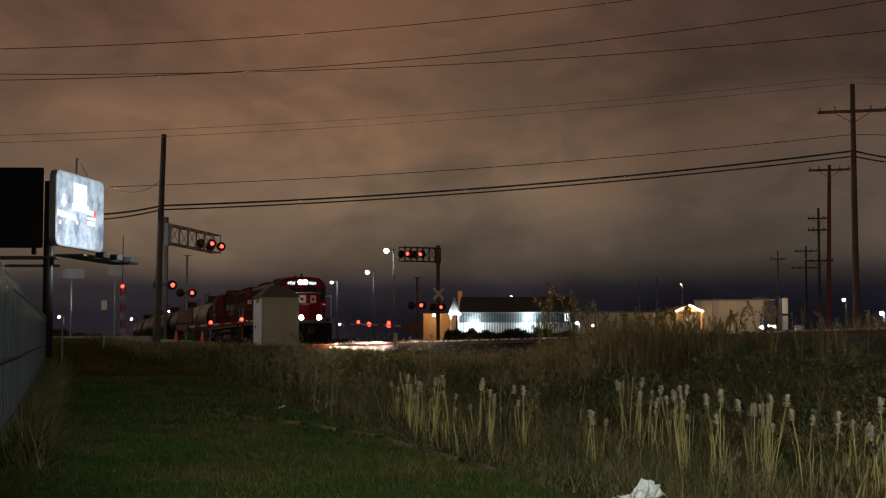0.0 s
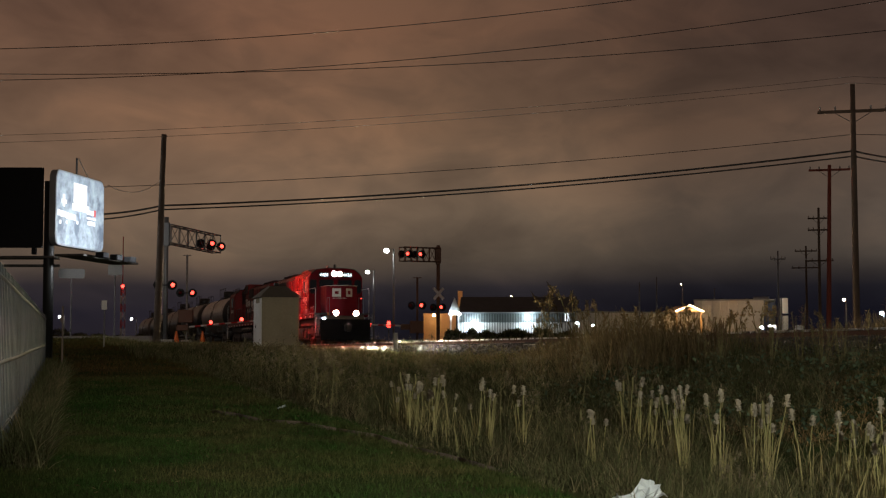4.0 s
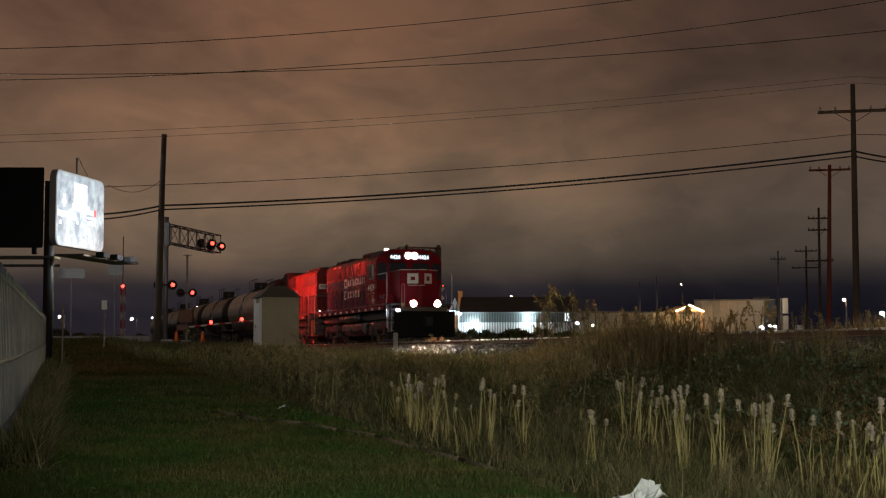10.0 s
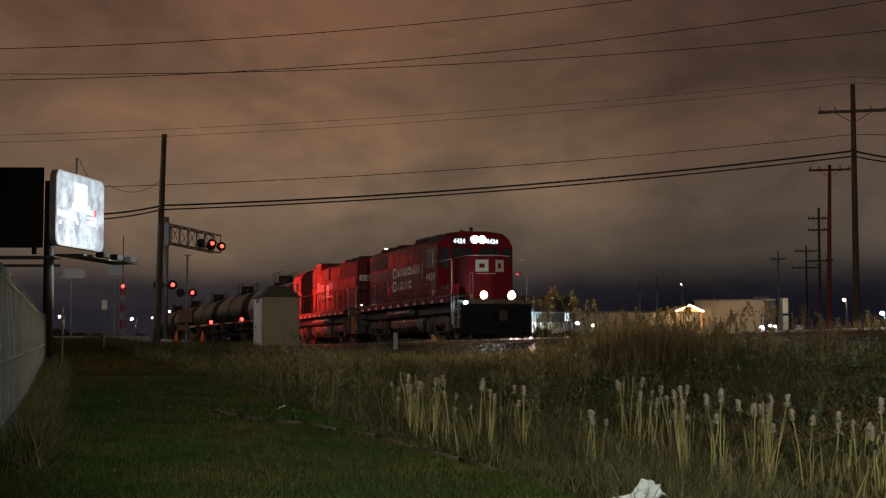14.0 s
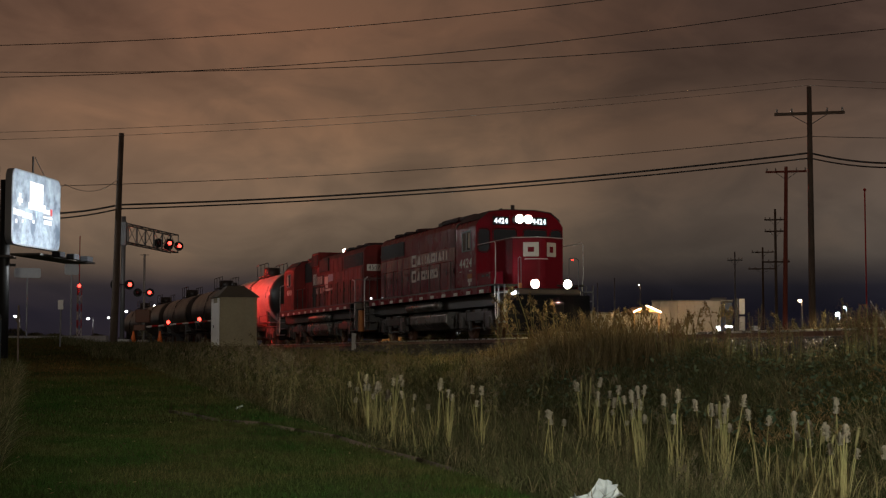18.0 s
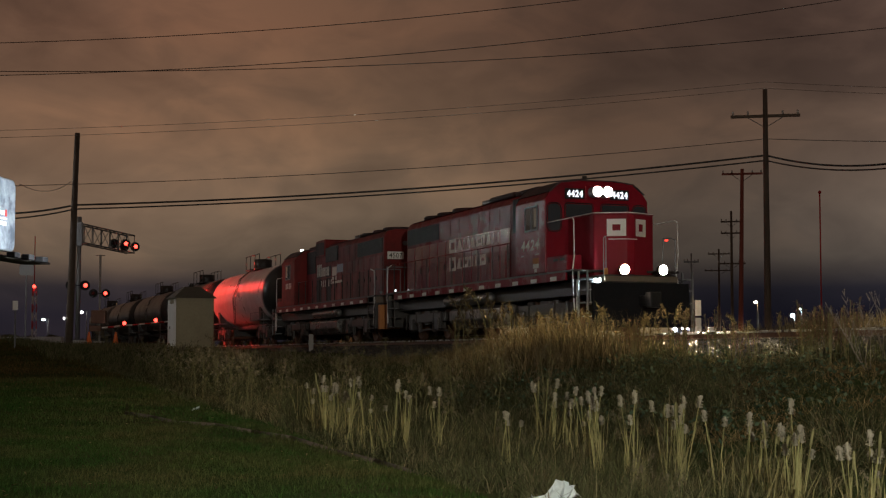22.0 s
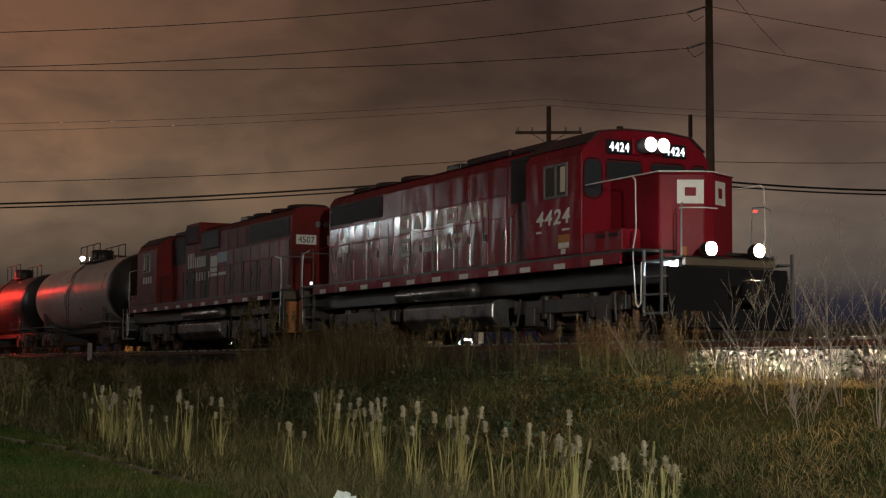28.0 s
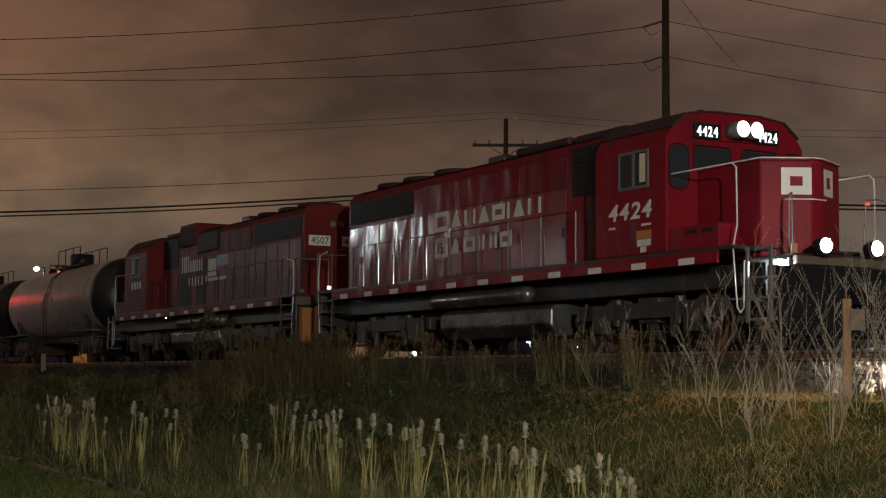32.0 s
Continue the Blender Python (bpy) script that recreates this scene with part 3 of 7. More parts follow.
        prism(bm, [(cy + r * math.cos(radians(a + k * 30)), cz + r * math.sin(radians(a + k * 30))) for cy, cz, a in corners for k in range(4)], "x", CF - 0.003, CF + 0.015)
        pane = part(nm, bm, GLASS, car, "dark cab glass")
        bm = bmesh.new()
        r += 0.03
        loop = [(cy + r * math.cos(radians(a + k * 30)), cz + r * math.sin(radians(a + k * 30))) for cy, cz, a in corners for k in range(4)]
        for p, q in zip(loop, loop[1:] + loop[:1]):
            tube(bm, (CF + 0.006, *p), (CF + 0.006, *q), 0.014, n=5)
        part("window_gasket", bm, BLACK, pane, "black rubber gasket")
    # lamps over the windscreen
    HZ = 3.82
    part("headlight_box", boxes((CF - 0.02, CF + 0.06, -0.36, 0.36, HZ - 0.18, HZ + 0.18)), paint, car, "", 0.03)
    for y in (-0.15, 0.15):
        bm = bmesh.new()
        lathe(bm, [(CF + 0.02, 0.146), (CF + 0.40, 0.146), (CF + 0.40, 0.134), (CF + 0.06, 0.134)], "x", (0, y, HZ), 20, False)
        ring = part("headlight", bm, GALV, car)
        # front ring added as baffle: glows when lit, its hole narrows the beam
        bm = bmesh.new()
        rows = [[bm.verts.new((CF + 0.385 + dx, y + r * math.cos(k * math.tau / 20), HZ + r * math.sin(k * math.tau / 20))) for k in range(20)] for dx, r in ((0, 0.133), (0, 0.060), (-0.03, 0.060))]
        for r0, r1 in zip(rows, rows[1:]):
            for k in range(20):
                bm.faces.new((r0[k], r0[(k + 1) % 20], r1[(k + 1) % 20], r1[k]))
        part("reflector", bm, FRONTRING if lit else GALV, ring, "glowing front ring that narrows the beam" if lit else "dull front ring round the lens")
        bm = bmesh.new()
        lathe(bm, [(CF + 0.062, 0.052), (CF + 0.072, 0.050), (CF + 0.075, 0.02)], "x", (0, y, HZ), 20)
        part("lens", bm, BEAM if lit else GLASS, ring, "bright white headlight lens" if lit else "dark unlit lens")
    for y0 in (-0.93, 0.38):
        board = part("number_board", boxes((CF - 0.02, CF + 0.05, y0, y0 + 0.55, 3.64, 3.92)), BLACK if lit else CREAM, car, "", 0.02)
        # each numeral is a part of its own
        for k, digit in enumerate(number):
            a = y0 + 0.045 + k * 0.118
            text_on("numeral", digit, board, BOARDLIT if lit else BLACK, a, a + 0.10, 3.69, 3.87, CF + 0.052, "front", "glowing white numeral" if lit else "black numeral", 0.0, 0.02)
    # nose: two facets that meet at a narrow flat stem
    NB, NT, W = (-0.70, -0.29, 0.84) if lit else (-0.95, -0.60, 0.84)
    plan = [(CF, -W), (NB, -W), (NT, -0.10), (NT, 0.10), (NB, W), (CF, W)]
    bm = bmesh.new()
    prism(bm, plan, "z", 1.66 if not lit else 1.50, 3.09)
    nose = part("short_hood", bm, NOSE if lit else paint, car, "", 0.035)
    bm = bmesh.new()
    prism(bm, [(x + (0.012 if x > CF else 0), y * 1.012) for x, y in plan], "z", 3.085, 3.105)
    part("nose_lid", bm, NOSE if lit else paint, nose)
    facet = Vector((NT - NB, W - 0.10)).normalized()

    def on_facet(side, d, z, out):
        """A place on a nose facet: d metres from the stem, out of its surface."""
        q = Vector((NT - facet.x * d + facet.y * out, side * (0.10 + facet.y * d + facet.x * out)))
        return Vector((q.x, q.y, z))

    for side, d0, d1 in ((-1, 0.02, 0.51), (1, 0.07, 0.50)):
        bm = bmesh.new()
        hoop(bm, d0, d1, 2.52, 2.96, (d1 - d0) * 0.29, lambda d, z, o: on_facet(side, d, z, o))
        part("nose_emblem", bm, CREAM, car, "pale painted block on the nose")
    part("nose_door_rail", tubes(0.012, [on_facet(-1, 0.46, 2.44, 0.0), on_facet(-1, 0.44, 2.44, 0.05), on_facet(-1, 0.0, 2.44, 0.05), on_facet(1, 0.05, 2.44, 0.05), on_facet(1, 0.07, 2.44, 0.0)]), STEELWHITE, car)
    part("nose_top_rail", tubes(0.013, [(CF + 0.05, -W, 3.12), (NB, -W, 3.12), (NT, -0.10, 3.12), (NT, 0.10, 3.12), (NB, W, 3.12)]), STEELWHITE, car)
    part("brake_wheel_stand", tubes(0.02, [(NB - 0.2, 0.25, 3.10), (NB - 0.2, 0.25, 3.17)], [(NB - 0.2, 0.12, 3.16), (NB - 0.2, 0.40, 3.16)]), STEELWHITE, nose)
    for y in (-0.53, 0.53):
        bm = bmesh.new()
        lathe(bm, [(F, 0.09), (F + 0.10, 0.132), (F + 0.25, 0.132), (F + 0.25, 0.120), (F + 0.17, 0.116)], "x", (0, y, 1.62), 20, False)
        dl = part("ditch_light", bm, BLACK, car)
        # added plate that keeps the lamp's light off coupler and near ballast
        part("light_stop", boxes((F + 0.12, F + 0.44, y - 0.16, y + 0.16, 1.475, 1.49)), BLACK, dl)
        part("lamp_bracket", boxes((F + 0.02, F + 0.12, y - 0.05, y + 0.05, 1.46, 1.56)), BLACK, dl)
        bm = bmesh.new()
        lathe(bm, [(F + 0.16, 0.114), (F + 0.235, 0.112), (F + 0.245, 0.02)], "x", (0, y, 1.62), 16)
        part("lens", bm, DITCH if lit else GLASS, dl, "bright warm lens" if lit else "dark unlit lens")
    if lit:
        bm = bmesh.new()
        lathe(bm, [(-0.04, 0.05), (0.04, 0.05)], "z", (F - 0.10, -1.14, 1.34), 10)
        part("step_light", bm, STEPLIGHT, car, "small white step lamp")
        part("marker_light", boxes((F - 0.45, F - 0.40, 0.92, 0.99, 2.40, 2.44)), MARKER, car, "small red marker lamp")
        part("amber_marker", boxes((F - 0.10, F - 0.04, -0.96, -0.86, 1.50, 1.66)), ORANGE, car, "small amber reflector", 0.01)
        # pale plates stand for the step lamp's light on the well walls
        for sy in (-1, 1):
            part("step_well_plate", boxes((F - 0.56, F - 0.02, min(sy * 1.05, sy * 1.07), max(sy * 1.05, sy * 1.07), 0.85, 1.42)), STEELWHITE, car, "step well plate, pale to stand for lamplight")
    # handrails
    for sy in (-1, 1):
        y = sy * 1.46
        part("handrail", tubes(0.016, [(-5.0, y, 2.62), (-16.3, y, 2.62)]), paint, car)
        for i in range(10):
            x = -5.2 - i * 1.22
            part("stanchion", tubes(0.02, [(x, y, 1.62), (x, y, 2.64)]), GRIME, car)
        part("corner_handrail", tubes(0.014, [(CF + 0.1, y, 2.98), (F - 0.90, y, 2.98), (F - 0.79, y, 2.90), (F - 0.77, y, 1.98), (F - 0.88, y, 1.62), (F - 0.78, y, 0.66), (F - 0.70, y, 0.58), (F - 0.62, y, 0.66), (F - 0.60, y, 1.4)]), STEELWHITE, car, "white curved handrail")
        part("corner_handrail", tubes(0.018, [(-16.5, y, 2.62), (-16.95, y, 2.55), (-17.02, y, 2.0), (-16.92, y, 0.6)]), STEELWHITE, car)
        part("end_rail", tubes(0.018, [(-17.08, y, 1.64), (-17.08, y, 2.6), (-17.08, sy * 0.5, 2.6), (-17.08, sy * 0.5, 1.64)]), GALV, car)
        part("end_rail", tubes(0.012, [(F - 0.02, sy * 0.99, 1.48), (F - 0.02, sy * 0.99, 2.40), (F - 0.10, sy * 0.92, 2.46), (F - 0.30, sy * 0.80, 2.46), (F - 0.34, sy * 0.78, 1.48)]), GALV, car)
        # battery box on the walkway beside the cab
        if sy == seen:
            bb = part("battery_box", boxes((CF + 0.03, -0.98, min(sy * 1.05, sy * 1.47), max(sy * 1.05, sy * 1.47), 1.66, 2.06)), paint, car, "", 0.02)
            bm = bmesh.new()
            for x in (-1.85, -1.42):
                box(bm, x, x + 0.3, min(sy * 1.468, sy * 1.476), max(sy * 1.468, sy * 1.476), 1.92, 1.99)
            part("vent", bm, GRILLE, bb)
    # tank, reservoirs and trucks
    bm = bmesh.new()
    prism(bm, [(-1.25, 0.55), (-1.05, 0.34), (1.05, 0.34), (1.25, 0.55), (1.25, 0.86), (1.1, 0.96), (-1.1, 0.96), (-1.25, 0.86)], "x", -10.9, -6.4)
    part("fuel_tank", bm, TANKMETAL, car, "oily grey steel fuel tank", 0.04)
    for sy in (-1, 1):
        bm = bmesh.new()
        lathe(bm, [(-11.2, 0.05), (-11.15, 0.15), (-11.05, 0.17), (-7.3, 0.17), (-7.2, 0.15), (-7.15, 0.05)], "x", (0, sy * 1.22, 1.17), 14)
        part("air_reservoir", bm, TANKMETAL, car, "long dark air reservoir")
    bogie(car, -3.45, 2.74, 0.508)
    bogie(car, -13.65, 2.74, 0.508)
    coupler(car, F + 0.1, 1, BLACK)
    coupler(car, -L - 0.1, -1, ORANGE)
    part("rear_step_light", boxes((-L + 0.12, -L + 0.18, seen * 1.2 - 0.04, seen * 1.2 + 0.04, 1.72, 1.80)), BOARDLIT if lit else GALV, car, "small lamp on the rear platform")
    bm2 = tubes(0.03, [(-L - 0.3, 0.5, 1.25), (-L - 0.55, 0.4, 0.8), (-L - 0.3, 0.3, 0.5)])
    for y in (-1.38, 0.93):
        part("draft_gear_plate", boxes((-L - 0.34, -L - 0.10, y, y + 0.45, 0.42, 1.30)), ORANGE, car, "orange end plate", 0.02)
    part("air_hose", bm2, BLACK, car)
    # horn and beacon on the cab roof
    part("beacon", tubes(0.07, [(-3.6, -seen * 0.2, 4.14), (-3.6, -seen * 0.2, 4.42)], n=8), GRIME, car)
    bm = tubes(0.04, [(-4.3, 0.1 * seen, 4.28), (-3.85, 0.1 * seen, 4.30)], n=8)
    tube(bm, (-4.1, 0.1 * seen, 4.1), (-4.1, 0.1 * seen, 4.29), 0.025)
    part("horn", bm, GRIME, car)
    return car


def lead_markings(car):
    y = -0.956
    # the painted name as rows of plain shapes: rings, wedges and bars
    def painted(shape, x0, x1, z0, z1):
        t = min(0.105, (x1 - x0) * 0.3)
        if shape == "pair":
            painted("bar", x0, x0 + t, z0, z1)
            painted("bar", x1 - t, x1, z0, z1)
            return
        bm = bmesh.new()
        if shape == "ring":
            hoop(bm, x0, x1, z0, z1, t, lambda p, q, o: Vector((p, y - o, q)))
        elif shape == "wedge":
            mid = (x0 + x1) / 2
            prism(bm, [(x0 + 0.04, z0), (x1 - 0.04, z0), (mid + 0.05, z1), (mid - 0.05, z1)], "y", y - 0.005, y)
        else:
            mark(bm, x0, x1, z0, z1, y, -1)
        part("painted_block", bm, CREAM, car, "pale worn painted shape")

    for z0, z1, row in ((2.80, 3.13, "ring:.62 wedge:.52 pair:.5 wedge:.52 ring:.5 bar:.11 wedge:.52 pair:.5"), (2.22, 2.55, "ring:.6 wedge:.52 ring:.5 bar:.11 pair:.42 bar:.11 ring:.5")):
        x = -11.72
        for k, item in enumerate(row.split()):
            shape, w = item.split(":")
            w = float(w) * 1.0
            painted(shape, x, x + w, z0 - (0.05 if k == 0 else 0), z1 + (0.06 if k == 0 else 0))
            x += w + 0.10
    for k, digit in enumerate("4424"):
        text_on("numeral", digit, car, CREAM, -4.06 + k * 0.335, -3.77 + k * 0.335, 2.30, 2.60, -1.503, "right", "pale painted numeral", 0.15, 0.02)
    bm = bmesh.new()
    for x0, x1, z in ((-4.06, -3.86, 2.16), (-3.06, -2.78, 2.16)):
        mark(bm, x0, x1, z, z + 0.04, -1.5, -1)
    part("small_print", bm, CREAM, car, "small pale print bars")
    plate = part("notice_plate", boxes((-3.20, -2.78, -1.508, -1.5, 1.93, 2.08)), ORANGE, car, "faded orange and cream notice")
    bm = bmesh.new()
    mark(bm, -3.19, -2.79, 1.81, 1.925, -1.5, -1)
    mark(bm, -3.09, -2.92, 1.70, 1.80, -1.5, -1)
    part("notice_text_panel", bm, CREAM, plate)
    bm = bmesh.new()
    mark(bm, -4.95, -4.8, 2.75, 2.83, -0.93, -1)
    mark(bm, -4.95, -4.8, 2.62, 2.70, -0.93, -1)
    part("small_label", bm, CREAM, car)


def trail_markings(car):
    # long hood end with its lit-up number boards, at the local rear
    for y0 in (-0.80, 0.17):
        b = part("number_board", boxes((-16.45, -16.40, y0, y0 + 0.63, 3.02, 3.30)), WHITE, car, "white number board", 0.02)
        data = text_mesh("4507", 1.0)
        co = np.empty(len(data.vertices) * 3)
        data.vertices.foreach_get("co", co)
        co = co.reshape(-1, 3)
        lo, hi = co.min(0), co.max(0)
        a = y0 + 0.57 - (co[:, 0] - lo[0]) / (hi[0] - lo[0]) * 0.51
        c = 3.07 + (co[:, 1] - lo[1]) / (hi[1] - lo[1]) * 0.18
        data.vertices.foreach_set("co", np.stack([-16.452 - co[:, 2], a, c], 1).ravel())
        data.materials.clear()
        data.materials.append(BLACK)
        n = new("number", data)
        n.parent = b
        tagged(n, "black numerals")
    for y in (-0.12, 0.12):
        bm = bmesh.new()
        lathe(bm, [(-16.46, 0.09), (-16.40, 0.09)], "x", (0, y, 3.62), 12)
        part("hood_end_lamp", bm, GALV, car, "small unlit round lamp")
    y = 0.956
    x = -6.5
    for i, w in enumerate((0.32, 0.32, 0.36, 0.32, 0.14, 0.14)):
        for o in ((0.11, 0.0), (0.32, 0.21)) if i < 4 else ((0.11, 0.0),):
            bm = bmesh.new()
            mark(bm, x - w + o[1], x - w + o[0], 2.80, 3.16 + 0.16 * (i < 2), y, 1)
            part("painted_bar", bm, CREAM, car)
        x -= w + 0.07
    x = -7.0
    for w in (0.28, 0.26, 0.28, 0.2, 0.28, 0.34):
        bm = bmesh.new()
        mark(bm, x - w, x - w + 0.10, 2.34, 2.62, y, 1)
        part("painted_bar", bm, CREAM, car)
        x -= w + 0.05
    bm = bmesh.new()
    mark(bm, -10.6, -9.0, 2.42, 2.52, y, 1)
    mark(bm, -9.7, -9.0, 2.56, 3.10, y, 1)
    part("flag_emblem", bm, CREAM, car, "pale painted block")
    bm = bmesh.new()
    mark(bm, -10.7, -9.75, 2.84, 3.17, y, 1)
    part("flag_emblem", bm, BLUEPANEL, car, "faded blue painted block")
    bm = bmesh.new()
    for i in range(4):
        mark(bm, -3.0 - i * 0.3, -2.85 - i * 0.3, 2.42, 2.66, 1.5, 1)
    part("road_number", bm, CREAM, car, "worn pale number")


def tank_car(label, skin, ends, length=14.6, radius=1.45):
    """x runs forward; the pulling face at x = 0."""
    car = thing("tank_car", label, "tank wagon")
    c0, c1 = -0.9 - length, -0.9
    z = 2.48
    dome = [(c0, 0.2), (c0 + 0.08, 0.7), (c0 + 0.25, 1.1), (c0 + 0.5, 1.36)]
    bm = bmesh.new()
    lathe(bm, [(c0 + 0.5, radius - 0.06), (c0 + 0.6, radius), (c1 - 0.9, radius), (c1 - 0.88, radius + 0.012), (c1 - 0.82, radius + 0.012), (c1 - 0.8, radius)], "x", (0, 0, z), 40)
    part("tank_shell", bm, skin, car)
    bm = bmesh.new()
    lathe(bm, [(c1 - 0.8, radius), (c1 - 0.55, radius - 0.02), (c1 - 0.32, radius - 0.25), (c1 - 0.12, radius - 0.65), (c1 - 0.02, radius - 1.1), (c1, 0.1)], "x", (0, 0, z), 40)
    part("tank_head", bm, ends, car, "dark domed tank end")
    bm = bmesh.new()
    lathe(bm, [(c0, 0.1), (c0 + 0.02, radius - 1.1), (c0 + 0.12, radius - 0.65), (c0 + 0.32, radius - 0.25), (c0 + 0.5, radius - 0.06)], "x", (0, 0, z), 40)
    part("tank_head", bm, ends, car, "dark domed tank end")
    mid = (c0 + c1) / 2
    bm = bmesh.new()
    lathe(bm, [(z + radius - 0.1, 0.48), (z + radius + 0.52, 0.48), (z + radius + 0.56, 0.40)], "z", (mid, 0, 0), 20)
    part("valve_housing", bm, GRIME, car, "dark round valve housing")
    bm = boxes((mid - 1.7, mid + 1.7, -0.55, 0.55, z + radius + 0.02, z + radius + 0.06))
    part("platform", bm, GRIME, car)
    for sy in (-0.55, 0.55):
        zt = z + radius + 0.75
        part("platform_rail", tubes(0.02, [(mid - 1.7, sy, z + radius), (mid - 1.7, sy, zt), (mid + 1.7, sy, zt), (mid + 1.7, sy, z + radius)], [(mid - 0.6, sy, z + radius), (mid - 0.6, sy, zt)], [(mid + 0.6, sy, z + radius), (mid + 0.6, sy, zt)]), GRIME, car)
    for dx in (-0.2, 0.2):
        part("ladder_rail", tubes(0.018, [(mid + dx, -0.55, z + radius + 0.05), (mid + dx, -1.2, z + 0.95), (mid + dx, -1.52, z), (mid + dx, -1.45, 1.1)]), GRIME, car)
    for zz in (1.3, 1.65, 2.0, 2.35, 2.7, 3.05):
        part("ladder_rung", tubes(0.014, [(mid - 0.2, -1.5, zz), (mid + 0.2, -1.5, zz)]), GRIME, car)
    part("sill", boxes((c0 - 0.3, c1 + 0.3, -0.3, 0.3, 0.85, 1.15)), GRIME, car)
    for x in (c0 + 1.9, c1 - 1.9):
        bm = bmesh.new()
        prism(bm, [(-1.25, 1.0), (1.25, 1.0), (1.3, 1.9), (0.7, 1.25), (-0.7, 1.25), (-1.3, 1.9)], "x", x - 0.25, x + 0.25)
        part("saddle", bm, GRIME, car)
    for sy in (-1, 1):
        part("running_board", boxes((c0 + 0.1, c0 + 3.2, min(sy * 1.1, sy * 1.5), max(sy * 1.1, sy * 1.5), 1.16, 1.2), (c1 - 3.2, c1 - 0.1, min(sy * 1.1, sy * 1.5), max(sy * 1.1, sy * 1.5), 1.16, 1.2)), GALV, car)
        part("grab_rail", tubes(0.016, [(c1 - 3.2, sy * 1.48, 1.2), (c1 - 3.2, sy * 1.48, 1.55), (c1 - 0.1, sy * 1.48, 1.55), (c1 - 0.1, sy * 1.48, 0.6)]), GALV, car)
    bogie(car, c0 + 1.9, 1.78, 0.42, 1.0)
    bogie(car, c1 - 1.9, 1.78, 0.42, 1.0)
    coupler(car, c1 + 0.3, 1)
    coupler(car, c0 - 0.3, -1, ORANGE)
    return car


GREYTANK = material("grey_tank_paint", (0.50, 0.48, 0.455), 0.30, grain=0.25, scale=1.0, second=(0.30, 0.27, 0.24), spread=0.58)
BLACKTANK = material("black_tank_paint", (0.02, 0.02, 0.021), 0.35, grain=0.3, scale=1.2, second=(0.05, 0.045, 0.04), spread=0.6)
DARKGREY = material("dark_grey_tank_paint", (0.16, 0.155, 0.15), 0.4, grain=0.3, scale=1.2, second=(0.08, 0.07, 0.065), spread=0.55)


def build_train():
    lead = locomotive("bright red diesel locomotive with lit headlights on the track", PAINT, -1, "4424", True)
    lead_markings(lead)
    trail = locomotive("faded red diesel locomotive coupled backwards behind the first", PAINT_OLD, 1, "4507", False)
    trail_markings(trail)
    MOVERS.append((lead, 0.0, 0))
    MOVERS.append((trail, -18.55 - 17.1, 180))
    x = -18.55 - 17.1 - 0.9
    kinds = [(GREYTANK, BLACKTANK, "pale grey tank car with black ends on the track"), (BLACKTANK, BLACKTANK, "glossy black tank car on the track"),
             (DARKGREY, BLACKTANK, "weathered dark grey tank car on the track"), (BLACKTANK, BLACKTANK, "glossy black tank car on the track"),
             (DARKGREY, DARKGREY, "weathered dark grey tank car on the track")]
    for skin, ends, label in kinds:
        car = tagged(tank_car(label, skin, ends), group="tank cars of the train")
        MOVERS.append((car, x, 0))
        x -= 16.6


build_train()
# ---- poles, wires and crossing signals
REDLAMP = glow("red_signal_lens", (1.0, 0.045, 0.03), 7.0)
DARKLENS = glass("dark_red_lens", (0.10, 0.006, 0.006), 0.15)
WHITELAMP = glow("white_lamp_lens", (1.0, 0.97, 0.90), 60.0)
COOLLAMP = glow("cool_flood_lens", (0.78, 0.95, 1.0), 70.0)
WARMLAMP = glow("sodium_lamp_lens", (1.0, 0.66, 0.34), 30.0)
INSUL = material("porcelain_insulator", (0.42, 0.40, 0.38), 0.25, grain=0.2, scale=8)
SIGNRED = material("red_reflective_sheet", (0.55, 0.02, 0.02), 0.45, grain=0.2, scale=4)
SIGNGREY = material("sign_back_aluminium", (0.30, 0.31, 0.32), 0.45, metal=0.6, grain=0.3, scale=3)
CONE = material("orange_cone_plastic", (0.75, 0.16, 0.03), 0.5, grain=0.2, scale=6)


def ball(bm, centre, r, n=10):
    lathe(bm, [(-r, r * 0.05), (-r * 0.7, r * 0.7), (0, r), (r * 0.7, r * 0.7), (r, r * 0.05)], "z", centre, n)


